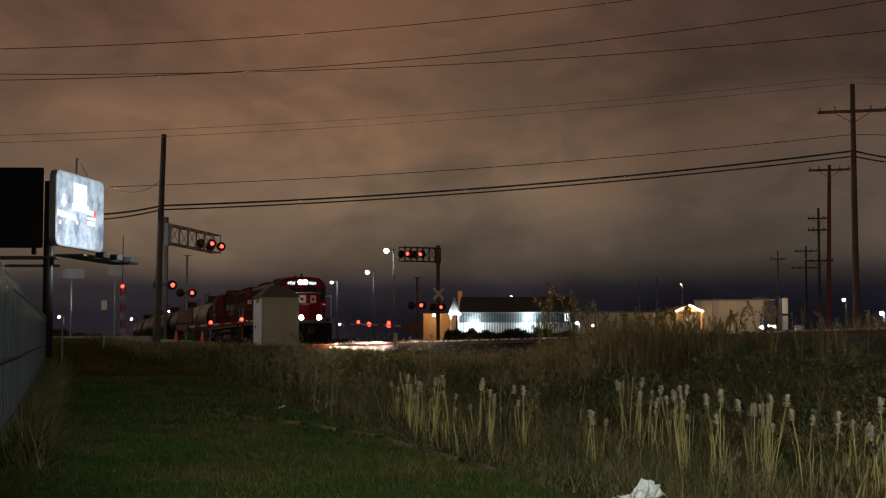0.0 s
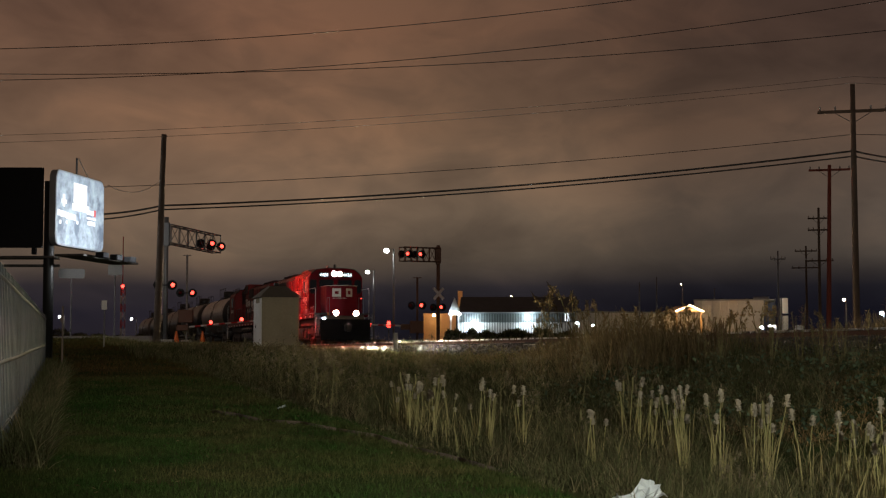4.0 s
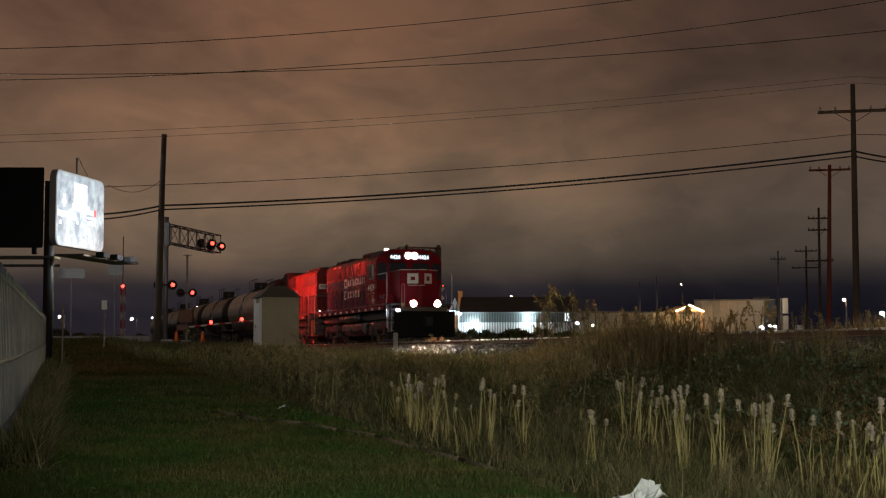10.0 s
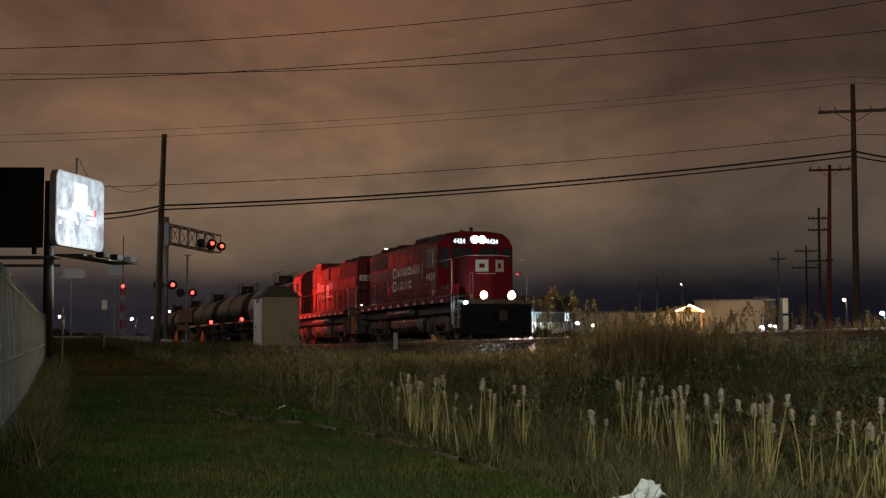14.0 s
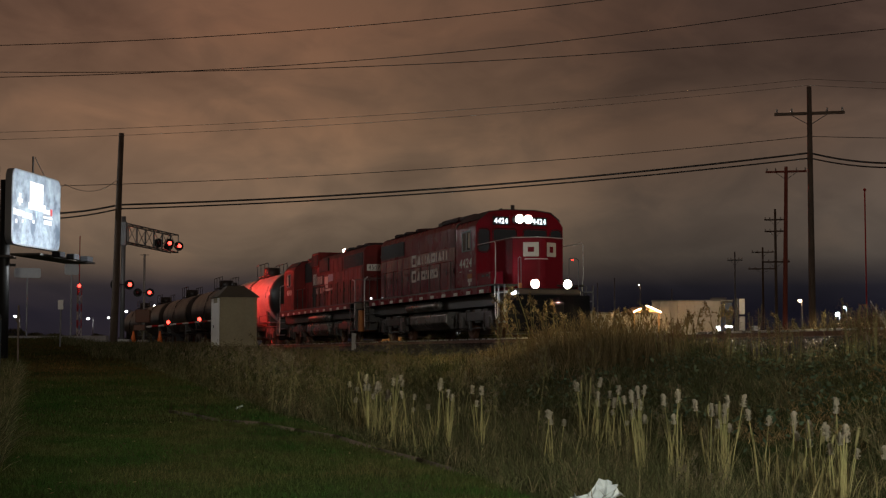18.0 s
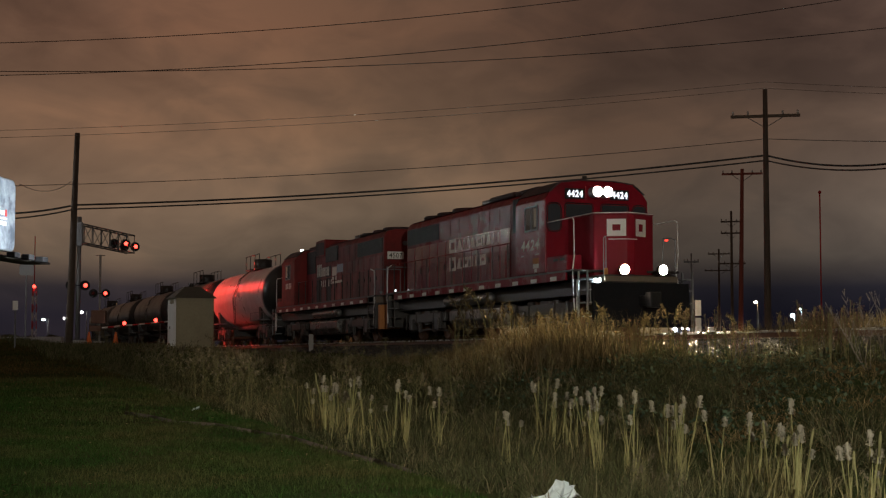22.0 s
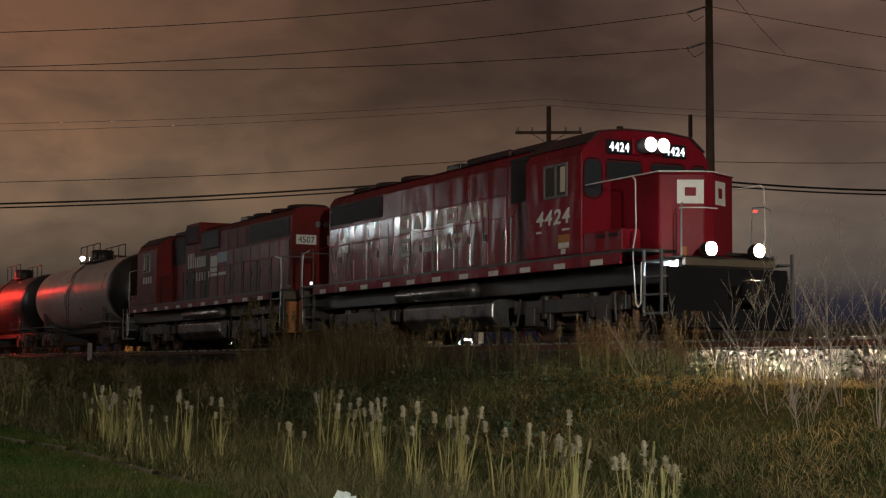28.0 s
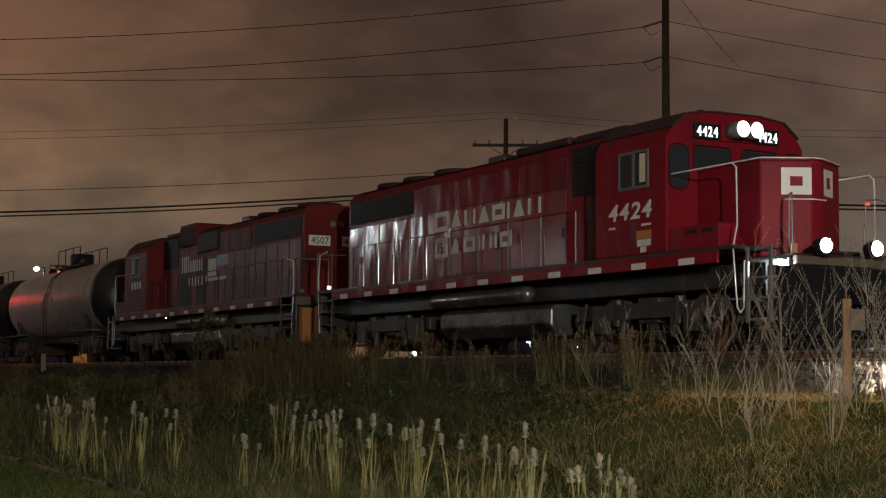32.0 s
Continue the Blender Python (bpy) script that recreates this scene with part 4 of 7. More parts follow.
def utility_pole(label, base, top_z, r, arms=(), mat=WOOD, lean=(0, 0), turn=TRACK_TURN, group="utility poles"):
    """arms: (height, half length); the arm lies across the pole line."""
    pole = thing("utility_pole", label, "pole", group=group)
    g = ground_z(base.x, base.y) - 0.3
    pole.matrix_basis = pose(base.x, base.y, g, 0, 0, turn)
    h = top_z - g
    bm = bmesh.new()
    rings = []
    for f, off in ((0, 0), (0.2, 0.006), (0.4, 0.01), (0.6, -0.004), (0.8, -0.01), (1.0, 0.0)):
        k = r * (1 - 0.35 * f)
        rings.append([bm.verts.new((lean[0] * f + off + k * math.cos(q * math.tau / 12), lean[1] * f + k * math.sin(q * math.tau / 12), f * h)) for q in range(12)])
    for r0, r1 in zip(rings, rings[1:]):
        for q in range(12):
            bm.faces.new((r0[q], r0[(q + 1) % 12], r1[(q + 1) % 12], r1[q])).smooth = True
    bm.faces.new(rings[-1])
    bm.faces.new(rings[0][::-1])
    part("pole_shaft", bm, mat, pole)
    for z, half in arms:
        zz = z - g
        k = zz / h
        arm = part("crossarm", boxes((lean[0] * k - 0.06, lean[0] * k + 0.06, lean[1] * k - half, lean[1] * k + half, zz - 0.07, zz + 0.07)), mat, pole, "", 0.012)
        for s in (-1, 1):
            part("brace", tubes(0.018, [(lean[0] * k + 0.07, lean[1] * k, zz - 0.55), (lean[0] * k + 0.07, lean[1] * k + s * half * 0.5, zz - 0.06)]), GALV, pole)
            for f in (0.93, 0.5):
                bm = bmesh.new()
                lathe(bm, [(zz + 0.07, 0.03), (zz + 0.13, 0.06), (zz + 0.17, 0.04), (zz + 0.21, 0.06), (zz + 0.26, 0.03)], "z", (lean[0] * k, lean[1] * k + s * half * f, 0), 8)
                part("insulator", bm, INSUL, arm)
    return pole


def cable(label, points, r=0.012, mat=WIRE, sag=0.4, name="overhead_wire"):
    pts = []
    for a, b in zip(points, points[1:]):
        a, b = Vector(a), Vector(b)
        n = 24
        for i in range(n):
            f = i / n
            p = a.lerp(b, f)
            p.z -= sag * 4 * f * (1 - f)
            pts.append(p)
    pts.append(Vector(points[-1]))
    cu = bpy.data.curves.new(name, "CURVE")
    cu.dimensions, cu.bevel_depth, cu.bevel_resolution = "3D", r, 1
    sp = cu.splines.new("POLY")
    sp.points.add(len(pts) - 1)
    for q, p in zip(sp.points, pts):
        q.co = (*p, 1)
    cu.materials.append(mat)
    ob = new(name, cu)
    data = bpy.data.meshes.new_from_object(ob.evaluated_get(bpy.context.evaluated_depsgraph_get()))
    bpy.data.objects.remove(ob)
    bpy.data.curves.remove(cu)
    return tagged(new(name, data), label, "cable", group="overhead wires")


# the pole line beside the track
utility_pole("tall weathered wooden utility pole with one crossarm", bearing(14.88, 75), 14.13, 0.17, [(12.85, 1.62)], lean=(-0.12, 0.0), turn=75)
utility_pole("reddish wooden utility pole with one crossarm", bearing(13.90, 110), 14.5, 0.18, [(14.15, 1.4)], REDWOOD, lean=(0, -0.25), turn=75)
utility_pole("slender dark utility pole with three crossarms", bearing(13.62, 150), 15.2, 0.16, [(14.2, 1.0), (13.1, 1.0), (10.2, 1.3)], turn=75)
utility_pole("far dark utility pole with two crossarms", bearing(13.16, 190), 14.3, 0.16, [(13.7, 1.3), (11.7, 1.7)], turn=75)
utility_pole("slender pale steel pole carrying unlit lamps", bearing(12.17, 150), 11.2, 0.10, [(10.4, 0.7)], GALV, turn=75)
for az, d, top in ((7.2, 200, 10.6), (7.82, 200, 11.2), (9.9, 230, 11.0)):
    utility_pole("slender pale steel pole in the distance", bearing(az, d), top, 0.10, [], GALV, turn=0, group="far steel poles")
utility_pole("tall dark wooden transmission pole behind the train", bearing(20.78, 62), 20.0, 0.20, [], turn=-15)
utility_pole("leaning wooden pole holding a cable splice", bearing(20.10, 70), 12.9, 0.14, [], lean=(0.0, 0.35), turn=-15)
utility_pole("leaning wooden pole beside the signal mast", bearing(-10.43, 75), 11.95, 0.19, [], lean=(0.25, 0), turn=0)

# thin red warning mast
mast = thing("warning_mast", "thin red warning mast with a small red lamp on top", "mast", pose(*bearing(16.76, 130, z=1.7)))
part("mast_tube", tubes(0.06, [(0, 0, 0), (0, 0, 13.0)], n=8), SIGNRED, mast)
bm = bmesh.new()
ball(bm, (0, 0, 13.1), 0.14)
part("lamp", bm, SIGNRED, mast, "unlit red beacon")

# transmission line: insulator strings on the tall pole and the wires that run off to the far left
HIGH = [(20.20, 62, 0.2536), (19.95, 62, 0.2285), (19.95, 62, 0.2052)]
FAR_END = [(-19.0, 62, 0.186), (-19.0, 62, 0.167), (-19.0, 62, 0.172)]
HIGH_SAG = [0.98, 0.96, 0.73]
for (a, d, k), (a2, d2, k2), sag in zip(HIGH, FAR_END, HIGH_SAG):
    end = bearing(a, d, k)
    cable("thin bare transmission wire high over the track", [bearing(a2, d2, k2), end], 0.015, WIRE, sag)
    shaft = bearing(20.74, 62, k + 0.004)
    stack = thing("insulator_string", "string of grey disc insulators on the transmission pole", "insulator", group="insulator strings")
    for i in range(7):
        bm = bmesh.new()
        f = 0.1 + i * 0.13
        p = shaft.lerp(end, f)
        lathe(bm, [(p.z - 0.03, 0.05), (p.z, 0.11), (p.z + 0.04, 0.04)], "z", (p.x, p.y, 0), 10)
        part("insulator_disc", bm, INSUL, stack)
    part("rod", tubes(0.02, [shaft, end]), GALV, stack)
    part("jumper_wire", tubes(0.012, [end, end.lerp(shaft, 0.35) - Vector((0, 0, 0.45)), shaft.lerp(end, 0.2) - Vector((0, 0, 0.35))]), WIRE, stack)
    cable("thin bare transmission wire high over the track", [shaft, bearing(36, 90, k * 0.8)], 0.013, WIRE, 0.5)
for k, k2 in ((0.1735, 0.132), (0.1695, 0.1275)):
    cable("thin bare wire high over the track", [bearing(-19, 75, k2), bearing(14.88, 75, k), bearing(36, 75, k - 0.02)], 0.010, ALU, 0.5)
# neutral wire and the two heavy communication cables
cable("thin neutral wire between the poles", [bearing(-12.4, 75, 0.1049), bearing(14.88, 75, 0.137), bearing(34, 75, 0.128)], 0.016, WIRE, 0.36)
cable("heavy black communication cable between the poles", [bearing(-15.5, 75, 0.0905), bearing(-10.3, 75, 0.0938), bearing(14.88, 75, 0.1265), bearing(20.1, 70, 0.121), bearing(34, 75, 0.110)], 0.048, WIRE, 0.38)
cable("heavy black communication cable between the poles", [bearing(-15.5, 75, 0.0855), bearing(-10.3, 75, 0.0912), bearing(14.88, 75, 0.1232), bearing(20.1, 70, 0.118), bearing(34, 75, 0.107)], 0.038, WIRE, 0.35)
cable("slack guy wire from the billboard to the pole", [bearing(-13.26, 46.65, 0.1225), bearing(-12.2, 60, 0.106), bearing(-10.35, 74, 0.110)], 0.012, WIRE, 0.4)
cable("slack service wire beside the tall pole", [bearing(20.74, 62, 0.262), bearing(23.5, 62, 0.20)], 0.010, WIRE, 0.2)


def flasher(parent, place, face, spread=0.34, alight=1):
    """A pair of round red crossing lamps with dark backing discs; face: heading in degrees."""
    m = Matrix.Translation(place) @ Matrix.Rotation(radians(face), 4, "Z")
    bm = tubes(0.035, [(0, -spread, 0), (0, spread, 0)])
    bm.transform(m)
    arm = part("flasher_arm", bm, BLACK, parent)
    for y in (-spread, spread):
        bm = bmesh.new()
        lathe(bm, [(0.02, 0.30), (0.04, 0.30)], "x", (0, y, 0), 18)
        lathe(bm, [(0.04, 0.15), (0.30, 0.16), (0.30, 0.14)], "x", (0, y, 0), 14)
        bm.transform(m)
        disc = part("backing_disc", bm, BLACK, arm)
        bm = bmesh.new()
        lathe(bm, [(0.302, 0.125), (0.33, 0.11), (0.35, 0.04)], "x", (0, y, 0), 16)
        bm.transform(m)
        lit = (y > 0) == (alight > 0)
        part("lens", bm, REDLAMP if lit else DARKLENS, disc, "glowing red lens" if lit else "dark red lens")


def truss_arm(parent, a, b, height, depth, mat, panels=6):
    a, b = Vector(a), Vector(b)
    across = (b - a).cross(Vector((0, 0, 1))).normalized() * depth / 2
    up = Vector((0, 0, height / 2))
    bm = bmesh.new()
    pts = [a.lerp(b, i / panels) for i in range(panels + 1)]
    for so in (-1, 1):
        for su in (-1, 1):
            tube(bm, a + across * so + up * su, b + across * so + up * su, 0.045, n=6)
        for i, p in enumerate(pts):
            tube(bm, p + across * so - up, p + across * so + up, 0.03, n=5)
            if i < panels:
                q = pts[i + 1]
                tube(bm, p + across * so + up * (1 if i % 2 else -1), q + across * so + up * (-1 if i % 2 else 1), 0.022, n=5)
    for p in pts:
        for su in (-1, 1):
            tube(bm, p - across + up * su, p + across + up * su, 0.025, n=5)
    part("truss_arm", bm, mat, parent, "open lattice cantilever arm")


def signal_gantry(label, base, z0, top, arm_z, tip, height, mat, face, arm_lamps, mast_lamps, buck_z=None):
    g = thing("signal_gantry", label, "signal", group="crossing signal gantries")
    bm = tubes(0.14, [(base.x, base.y, z0 - 0.2), (base.x, base.y, top)], n=12)
    part("mast", bm, mat, g)
    part("foundation", boxes((base.x - 0.5, base.x + 0.5, base.y - 0.5, base.y + 0.5, z0 - 0.3, z0 + 0.25)), CONCRETE, g, "", 0.03)
    part("mast_cap", boxes((base.x - 0.2, base.x + 0.2, base.y - 0.2, base.y + 0.2, arm_z - height / 2 - 0.2, arm_z + height / 2 + 0.1)), mat, g, "", 0.02)
    start = Vector((base.x, base.y, arm_z))
    truss_arm(g, start, tip, height, 0.55, mat)
    for f, up in arm_lamps:
        p = start.lerp(tip, f)
        flasher(g, (p.x, p.y, p.z + up), face)
    for z in mast_lamps:
        flasher(g, (base.x, base.y - 0.2, z), face, 0.42)
    if buck_z:
        for turn in (-45, 45):
            bm = boxes((-0.012, 0.012, -0.6, 0.6, -0.11, 0.11))
            bm.transform(Matrix.Translation((base.x + 0.03, base.y - 0.22, buck_z)) @ Matrix.Rotation(radians(face), 4, "Z") @ Matrix.Rotation(radians(turn), 4, "X"))
            part("crossbuck_board", bm, WHITE, g, "white crossbuck board")
    return g


signal_gantry("grey steel crossing gantry with lit red flashers", bearing(-10.12, 96), 2.1, 9.8, 8.80, bearing(-8.30, 101, 0.0695), 1.12, GALV, -72, [(0.78, -0.1), (0.98, -0.15)], [5.65])
signal_gantry("rust-brown crossing gantry with lit red flashers", bearing(-0.18, 120), 2.1, 9.85, 9.1, bearing(-1.52, 117, 0.0640), 1.05, RUSTMAST, -118, [(0.55, 0.0), (0.9, 0.0)], [5.05], 6.1)


def signal_mast(label, base, z0, top, lamps_z, face, mat, box_z=None):
    g = thing("crossing_signal", label, "signal", group="crossing signal masts")
    part("mast", tubes(0.075, [(base.x, base.y, z0 - 0.1), (base.x, base.y, top)], n=10), mat, g)
    part("mast_cap", tubes(0.03, [(base.x - 0.3, base.y, top - 0.05), (base.x + 0.3, base.y, top - 0.05)]), mat, g)
    flasher(g, (base.x, base.y - 0.12, lamps_z), face, 0.42)
    if box_z:
        part("junction_box", boxes((base.x - 0.55, base.x + 0.45, base.y - 0.25, base.y + 0.25, box_z - 0.45, box_z + 0.45)), RUSTMAST, g, "brown gate motor box", 0.04)
    part("foundation", boxes((base.x - 0.35, base.x + 0.35, base.y - 0.35, base.y + 0.35, z0 - 0.3, z0 + 0.35)), CONCRETE, g, "", 0.03)
    return g


signal_mast("pale steel mast with red flashers and gate motor", bearing(-9.36, 110), 2.1, 8.4, 5.72, -85, CONCRETE, 4.1)
signal_mast("short rusty mast with red flashers beside the crossing", bearing(-0.95, 112), 2.1, 7.0, 4.95, -110, RUSTMAST, 3.4)


def gate_arm(label, a, b, lights):
    a, b = Vector(a), Vector(b)
    g = thing("crossing_gate", label, "barrier", group="crossing gate arms")
    n = 12
    for i in range(n):
        p, q = a.lerp(b, i / n), a.lerp(b, (i + 1) / n)
        part("gate_stripe", tubes(0.075 * (1 - 0.5 * i / n), [p, q], n=6), SIGNRED if i % 2 else WHITE, g)
    for f in lights:
        p = a.lerp(b, f)
        bm = bmesh.new()
        ball(bm, (p.x, p.y, p.z + 0.18), 0.13)
        part("gate_lamp", bm, REDLAMP, g, "small glowing red lamp")
    part("counterweight", boxes((a.x - 0.9, a.x - 0.1, a.y - 0.1, a.y + 0.1, a.z - 0.25, a.z + 0.15)), RUSTMAST, g, "", 0.03)
    return g


gate_arm("lowered red and white striped gate arm with red lamps", bearing(-9.25, 109, 0.0168), bearing(-6.6, 103, 0.0215), (0.3, 0.72, 0.98))
gate_arm("lowered red and white striped gate arm with red lamps", bearing(-1.1, 113, 0.0175), bearing(-3.6, 118, 0.0190), (0.35, 0.8))
for az in (-9.72, -8.78):
    cone = thing("traffic_cone", "orange traffic cone beside the road", "cone", pose(*bearing(az, 99, z=2.0)), group="traffic cones")
    bm = bmesh.new()
    lathe(bm, [(0.03, 0.22), (0.9, 0.05), (0.92, 0.02)], "z", n=12)
    part("cone_body", bm, CONE, cone)
    part("cone_base", boxes((-0.25, 0.25, -0.25, 0.25, 0, 0.04)), BLACK, cone, "", 0.01)

# red beams of the flashers, and the street lamps of the side road out of view to the left
for az, d, z, p in ((-9.6, 93.0, 5.6, 5000), (-8.5, 96.5, 7.9, 2400)):
    lamp("flasher_light", "SPOT", p, (1.0, 0.045, 0.03), bearing(az, d, z=z), by_track(-87, 0.5, 3.9), 0.2, 56)


def side_street_lamp(x, y, h, power):
    g = ground_z(x, y)
    s = thing("street_lamp", "tall steel street lamp with a lit white head", "street lamp", pose(x, y, g), group="side road street lamps")
    part("pole", tubes(0.09, [(0, 0, -0.2), (0, 0, h)], n=10), GALV, s)
    part("arm", tubes(0.04, [(0, 0, h), (0.7, 0, h + 0.2), (1.6, 0, h + 0.2)]), GALV, s)
    part("lamp_head", boxes((1.4, 2.1, -0.16, 0.16, h + 0.12, h + 0.26)), GALV, s, "", 0.03)
    lamp("side_street_light", "POINT", power, (0.95, 0.98, 1.0), (x + 1.75, y, g + h), None, 0.25)


side_street_lamp(-24.0, 73.0, 7.6, 1150)
side_street_lamp(-25.5, 84.0, 7.6, 480)

# relay bungalow beside the track
BUNGALOW = material("tan_bungalow_paint", (0.36, 0.31, 0.19), 0.6, grain=0.35, scale=1.5, second=(0.27, 0.23, 0.14), spread=0.52)
BUNGROOF = material("olive_grey_metal_roof", (0.09, 0.085, 0.065), 0.7, grain=0.3, scale=2)
bung = thing("relay_bungalow", "tan metal railway relay bungalow with a pyramid roof", "cabinet", pose(*bearing(-6.12, 70, z=ground_z(*bearing(-6.12, 70).xy) - 0.05), 0, 0, 17), group="")
part("wall_shell", boxes((-0.83, 0.83, -1.0, 1.0, 0, 2.36)), BUNGALOW, bung, "", 0.03)
bm = bmesh.new()
v = [bm.verts.new(p) for p in ((-0.95, -1.1, 2.34), (0.95, -1.1, 2.34), (0.95, 1.1, 2.34), (-0.95, 1.1, 2.34), (-0.35, -0.4, 2.86), (0.35, -0.4, 2.86), (0.35, 0.4, 2.86), (-0.35, 0.4, 2.86))]
for f in ((0, 1, 5, 4), (1, 2, 6, 5), (2, 3, 7, 6), (3, 0, 4, 7), (4, 5, 6, 7), (3, 2, 1, 0)):
    bm.faces.new([v[i] for i in f])
part("roof", bm, BUNGROOF, bung, "dark hipped metal roof")
part("roof_vent", tubes(0.12, [(0, 0, 2.84), (0, 0, 3.02)], n=8), GRIME, bung)
# white on this side stands for the strong light from the left
part("door", boxes((-0.855, -0.83, -0.45, 0.45, 0.15, 2.1)), WHITE, bung, "side door, pale for the light from the left", 0.01)
part("lit_side_plate", boxes((-0.85, -0.835, -0.98, -0.5, 0.05, 2.3), (-0.85, -0.835, 0.5, 0.98, 0.05, 2.3)), WHITE, bung, "side cladding, white for the light from the left")
part("padlock_hasp", boxes((-0.88, -0.855, 0.30, 0.38, 1.0, 1.12)), GRIME, bung)

# small posts by the track
for az, d, h, mat, lab in ((-1.75, 62, 0.75, CONCRETE, "pale concrete marker post beside the track"), (12.9, 36.5, 0.5, CONCRETE, "pale concrete marker post beside the track")):
    p = bearing(az, d)
    post = thing("marker_post", lab, "post", pose(p.x, p.y, ground_z(p.x, p.y) - 0.05))
    part("post", boxes((-0.09, 0.09, -0.09, 0.09, 0, h)), mat, post, "", 0.02)
p = bearing(27.15, 20.3)
POSTWOOD = material("orange_brown_post", (0.24, 0.125, 0.055), 0.85, grain=0.4, scale=3, bump=0.3)
sign = thing("track_sign", "small weathered board on a wooden post", "sign", pose(p.x, p.y, ground_z(p.x, p.y) - 0.1, 0, 0, -20))
part("post", boxes((-0.05, 0.05, -0.05, 0.05, 0, 1.45)), POSTWOOD, sign, "", 0.008)
part("board", boxes((0.03, 0.22, -0.065, -0.05, 1.05, 1.32)), WOOD, sign, "faded brown board", 0.006)
p = bearing(-12.28, 60)
sign = thing("roadside_sign", "small pale rectangular sign on a thin post", "sign", pose(p.x, p.y, ground_z(p.x, p.y) - 0.1))
part("post", tubes(0.03, [(0, 0, 0), (0, 0, 1.8)]), GALV, sign)
part("plate", boxes((-0.1, 0.1, -0.05, -0.03, 1.5, 1.85)), WHITE, sign)
# ---- billboard, fence and buildings
BOARDFACE = material("worn_billboard_face", (0.34, 0.40, 0.45), 0.5, grain=0.8, scale=3.4, second=(0.07, 0.09, 0.12), spread=0.50)
# fence colour set near black, to offset the lamp's light on it
FENCEBLUE = material("dark_metal_fence", (0.036, 0.05, 0.06), 0.8, grain=0.3, scale=2, second=(0.03, 0.036, 0.04), spread=0.55, by_object=0.3)


def rounded(bm, x0, x1, z0, z1, r, y0, y1):
    pts = []
    for cx, cz, a0 in ((x1 - r, z1 - r, 0), (x0 + r, z1 - r, 90), (x0 + r, z0 + r, 180), (x1 - r, z0 + r, 270)):
        for k in range(7):
            a = radians(a0 + k * 15)
            pts.append((cx + r * math.cos(a), cz + r * math.sin(a)))
    prism(bm, pts, "y", y0, y1)


def build_billboard():
    near, far_ = bearing(-14.13, 45), bearing(-12.47, 48.3)
    span = (far_ - near).xy.length
    turn = math.degrees(math.atan2(far_.y - near.y, far_.x - near.x))
    bb = thing("billboard", "floodlit worn billboard with rounded corners on a steel post", "billboard", pose(near.x, near.y, 0, 0, 0, turn))
    # local x along the face, -y in front of it
    bm = bmesh.new()
    rounded(bm, 0, span, 4.60, 6.67, 0.24, -0.10, 0.12)
    face = part("face_panel", bm, BOARDFACE, bb, "worn white poster face")
    bm = bmesh.new()
    rounded(bm, -0.04, span + 0.04, 4.56, 6.71, 0.27, -0.09, 0.10)
    part("face_frame", bm, GALV, bb)
    # unreadable print as plain bars
    for x0, x1, z0, z1, mat in ((0.15, 0.5, 5.42, 5.62, WHITE), (0.6, 0.95, 5.40, 5.60, WHITE), (1.05, 1.4, 5.40, 5.60, WHITE), (1.5, 1.9, 5.38, 5.58, WHITE), (2.1, 2.5, 5.38, 5.56, WHITE), (2.6, 3.1, 5.36, 5.55, WHITE),
                                (0.95, 1.3, 5.75, 6.15, WHITE), (0.75, 1.55, 5.85, 5.98, WHITE), (2.7, 4.9, 5.95, 6.62, WHITE), (2.5, 5.3, 5.70, 5.93, WHITE), (3.0, 3.3, 6.0, 6.12, BLUEPANEL), (4.3, 4.7, 6.02, 6.14, BLUEPANEL),
                                (3.7, 3.9, 5.45, 6.1, BLUEPANEL), (6.2, 6.5, 5.62, 5.85, SIGNRED), (5.0, 6.1, 5.66, 5.80, WHITE), (5.0, 6.5, 5.50, 5.57, WHITE), (5.1, 6.4, 5.30, 5.44, WHITE), (0.5, 0.75, 5.15, 5.28, WHITE), (1.5, 1.7, 5.2, 5.3, WHITE), (3.2, 3.5, 5.25, 5.35, WHITE)):
        part("print_bar", boxes((x0 * 0.45, x1 * 0.45, -0.107, -0.10, 4.60 + (z0 - 4.5) * 0.87, 4.60 + (z1 - 4.5) * 0.87)), mat, face)
    # the dark second face, seen from behind
    m = Matrix.Translation((0.12, 0.35, 0)) @ Matrix.Rotation(radians(100), 4, "Z")
    bm = boxes((0.0, 9.0, -0.05, 0.1, 4.48, 6.75))
    bm.transform(m)
    back = part("back_panel", bm, MATT, bb, "dark back of the second face")
    for i in range(7):
        bm = boxes((0.2 + i * 1.25, 0.32 + i * 1.25, -0.18, -0.05, 4.3, 6.7))
        bm.transform(m)
        part("stringer", bm, MATT, back)
    bm = boxes((-0.3, 9.0, -0.9, -0.1, 4.20, 4.26))
    bm.transform(m)
    part("catwalk", bm, GRIME, bb)
    bm = boxes((-0.3, 9.0, -0.9, -0.85, 3.98, 4.06))
    bm.transform(m)
    part("walkway_beam", bm, GRIME, bb)
    part("catwalk", boxes((-0.2, span + 0.6, -1.0, -0.15, 4.22, 4.28)), GRIME, bb)
    part("post", tubes(0.15, [(0.45, 0.3, 0.9), (0.45, 0.3, 6.4)], n=14), BLACK, bb, "black steel post")
    for x in (0.5, 1.6, 2.7):
        part("lamp_bracket", tubes(0.03, [(x, -0.2, 4.25), (x, -1.2, 4.25)]), GRIME, bb)
        hd = part("floodlight", boxes((x - 0.22, x + 0.22, -1.40, -1.15, 4.20, 4.36)), MATT, bb, "", 0.03)
    part("lightning_rod", tubes(0.03, [(1.9, 0.1, 6.6), (1.9, 0.1, 7.25)]), GRIME, bb)
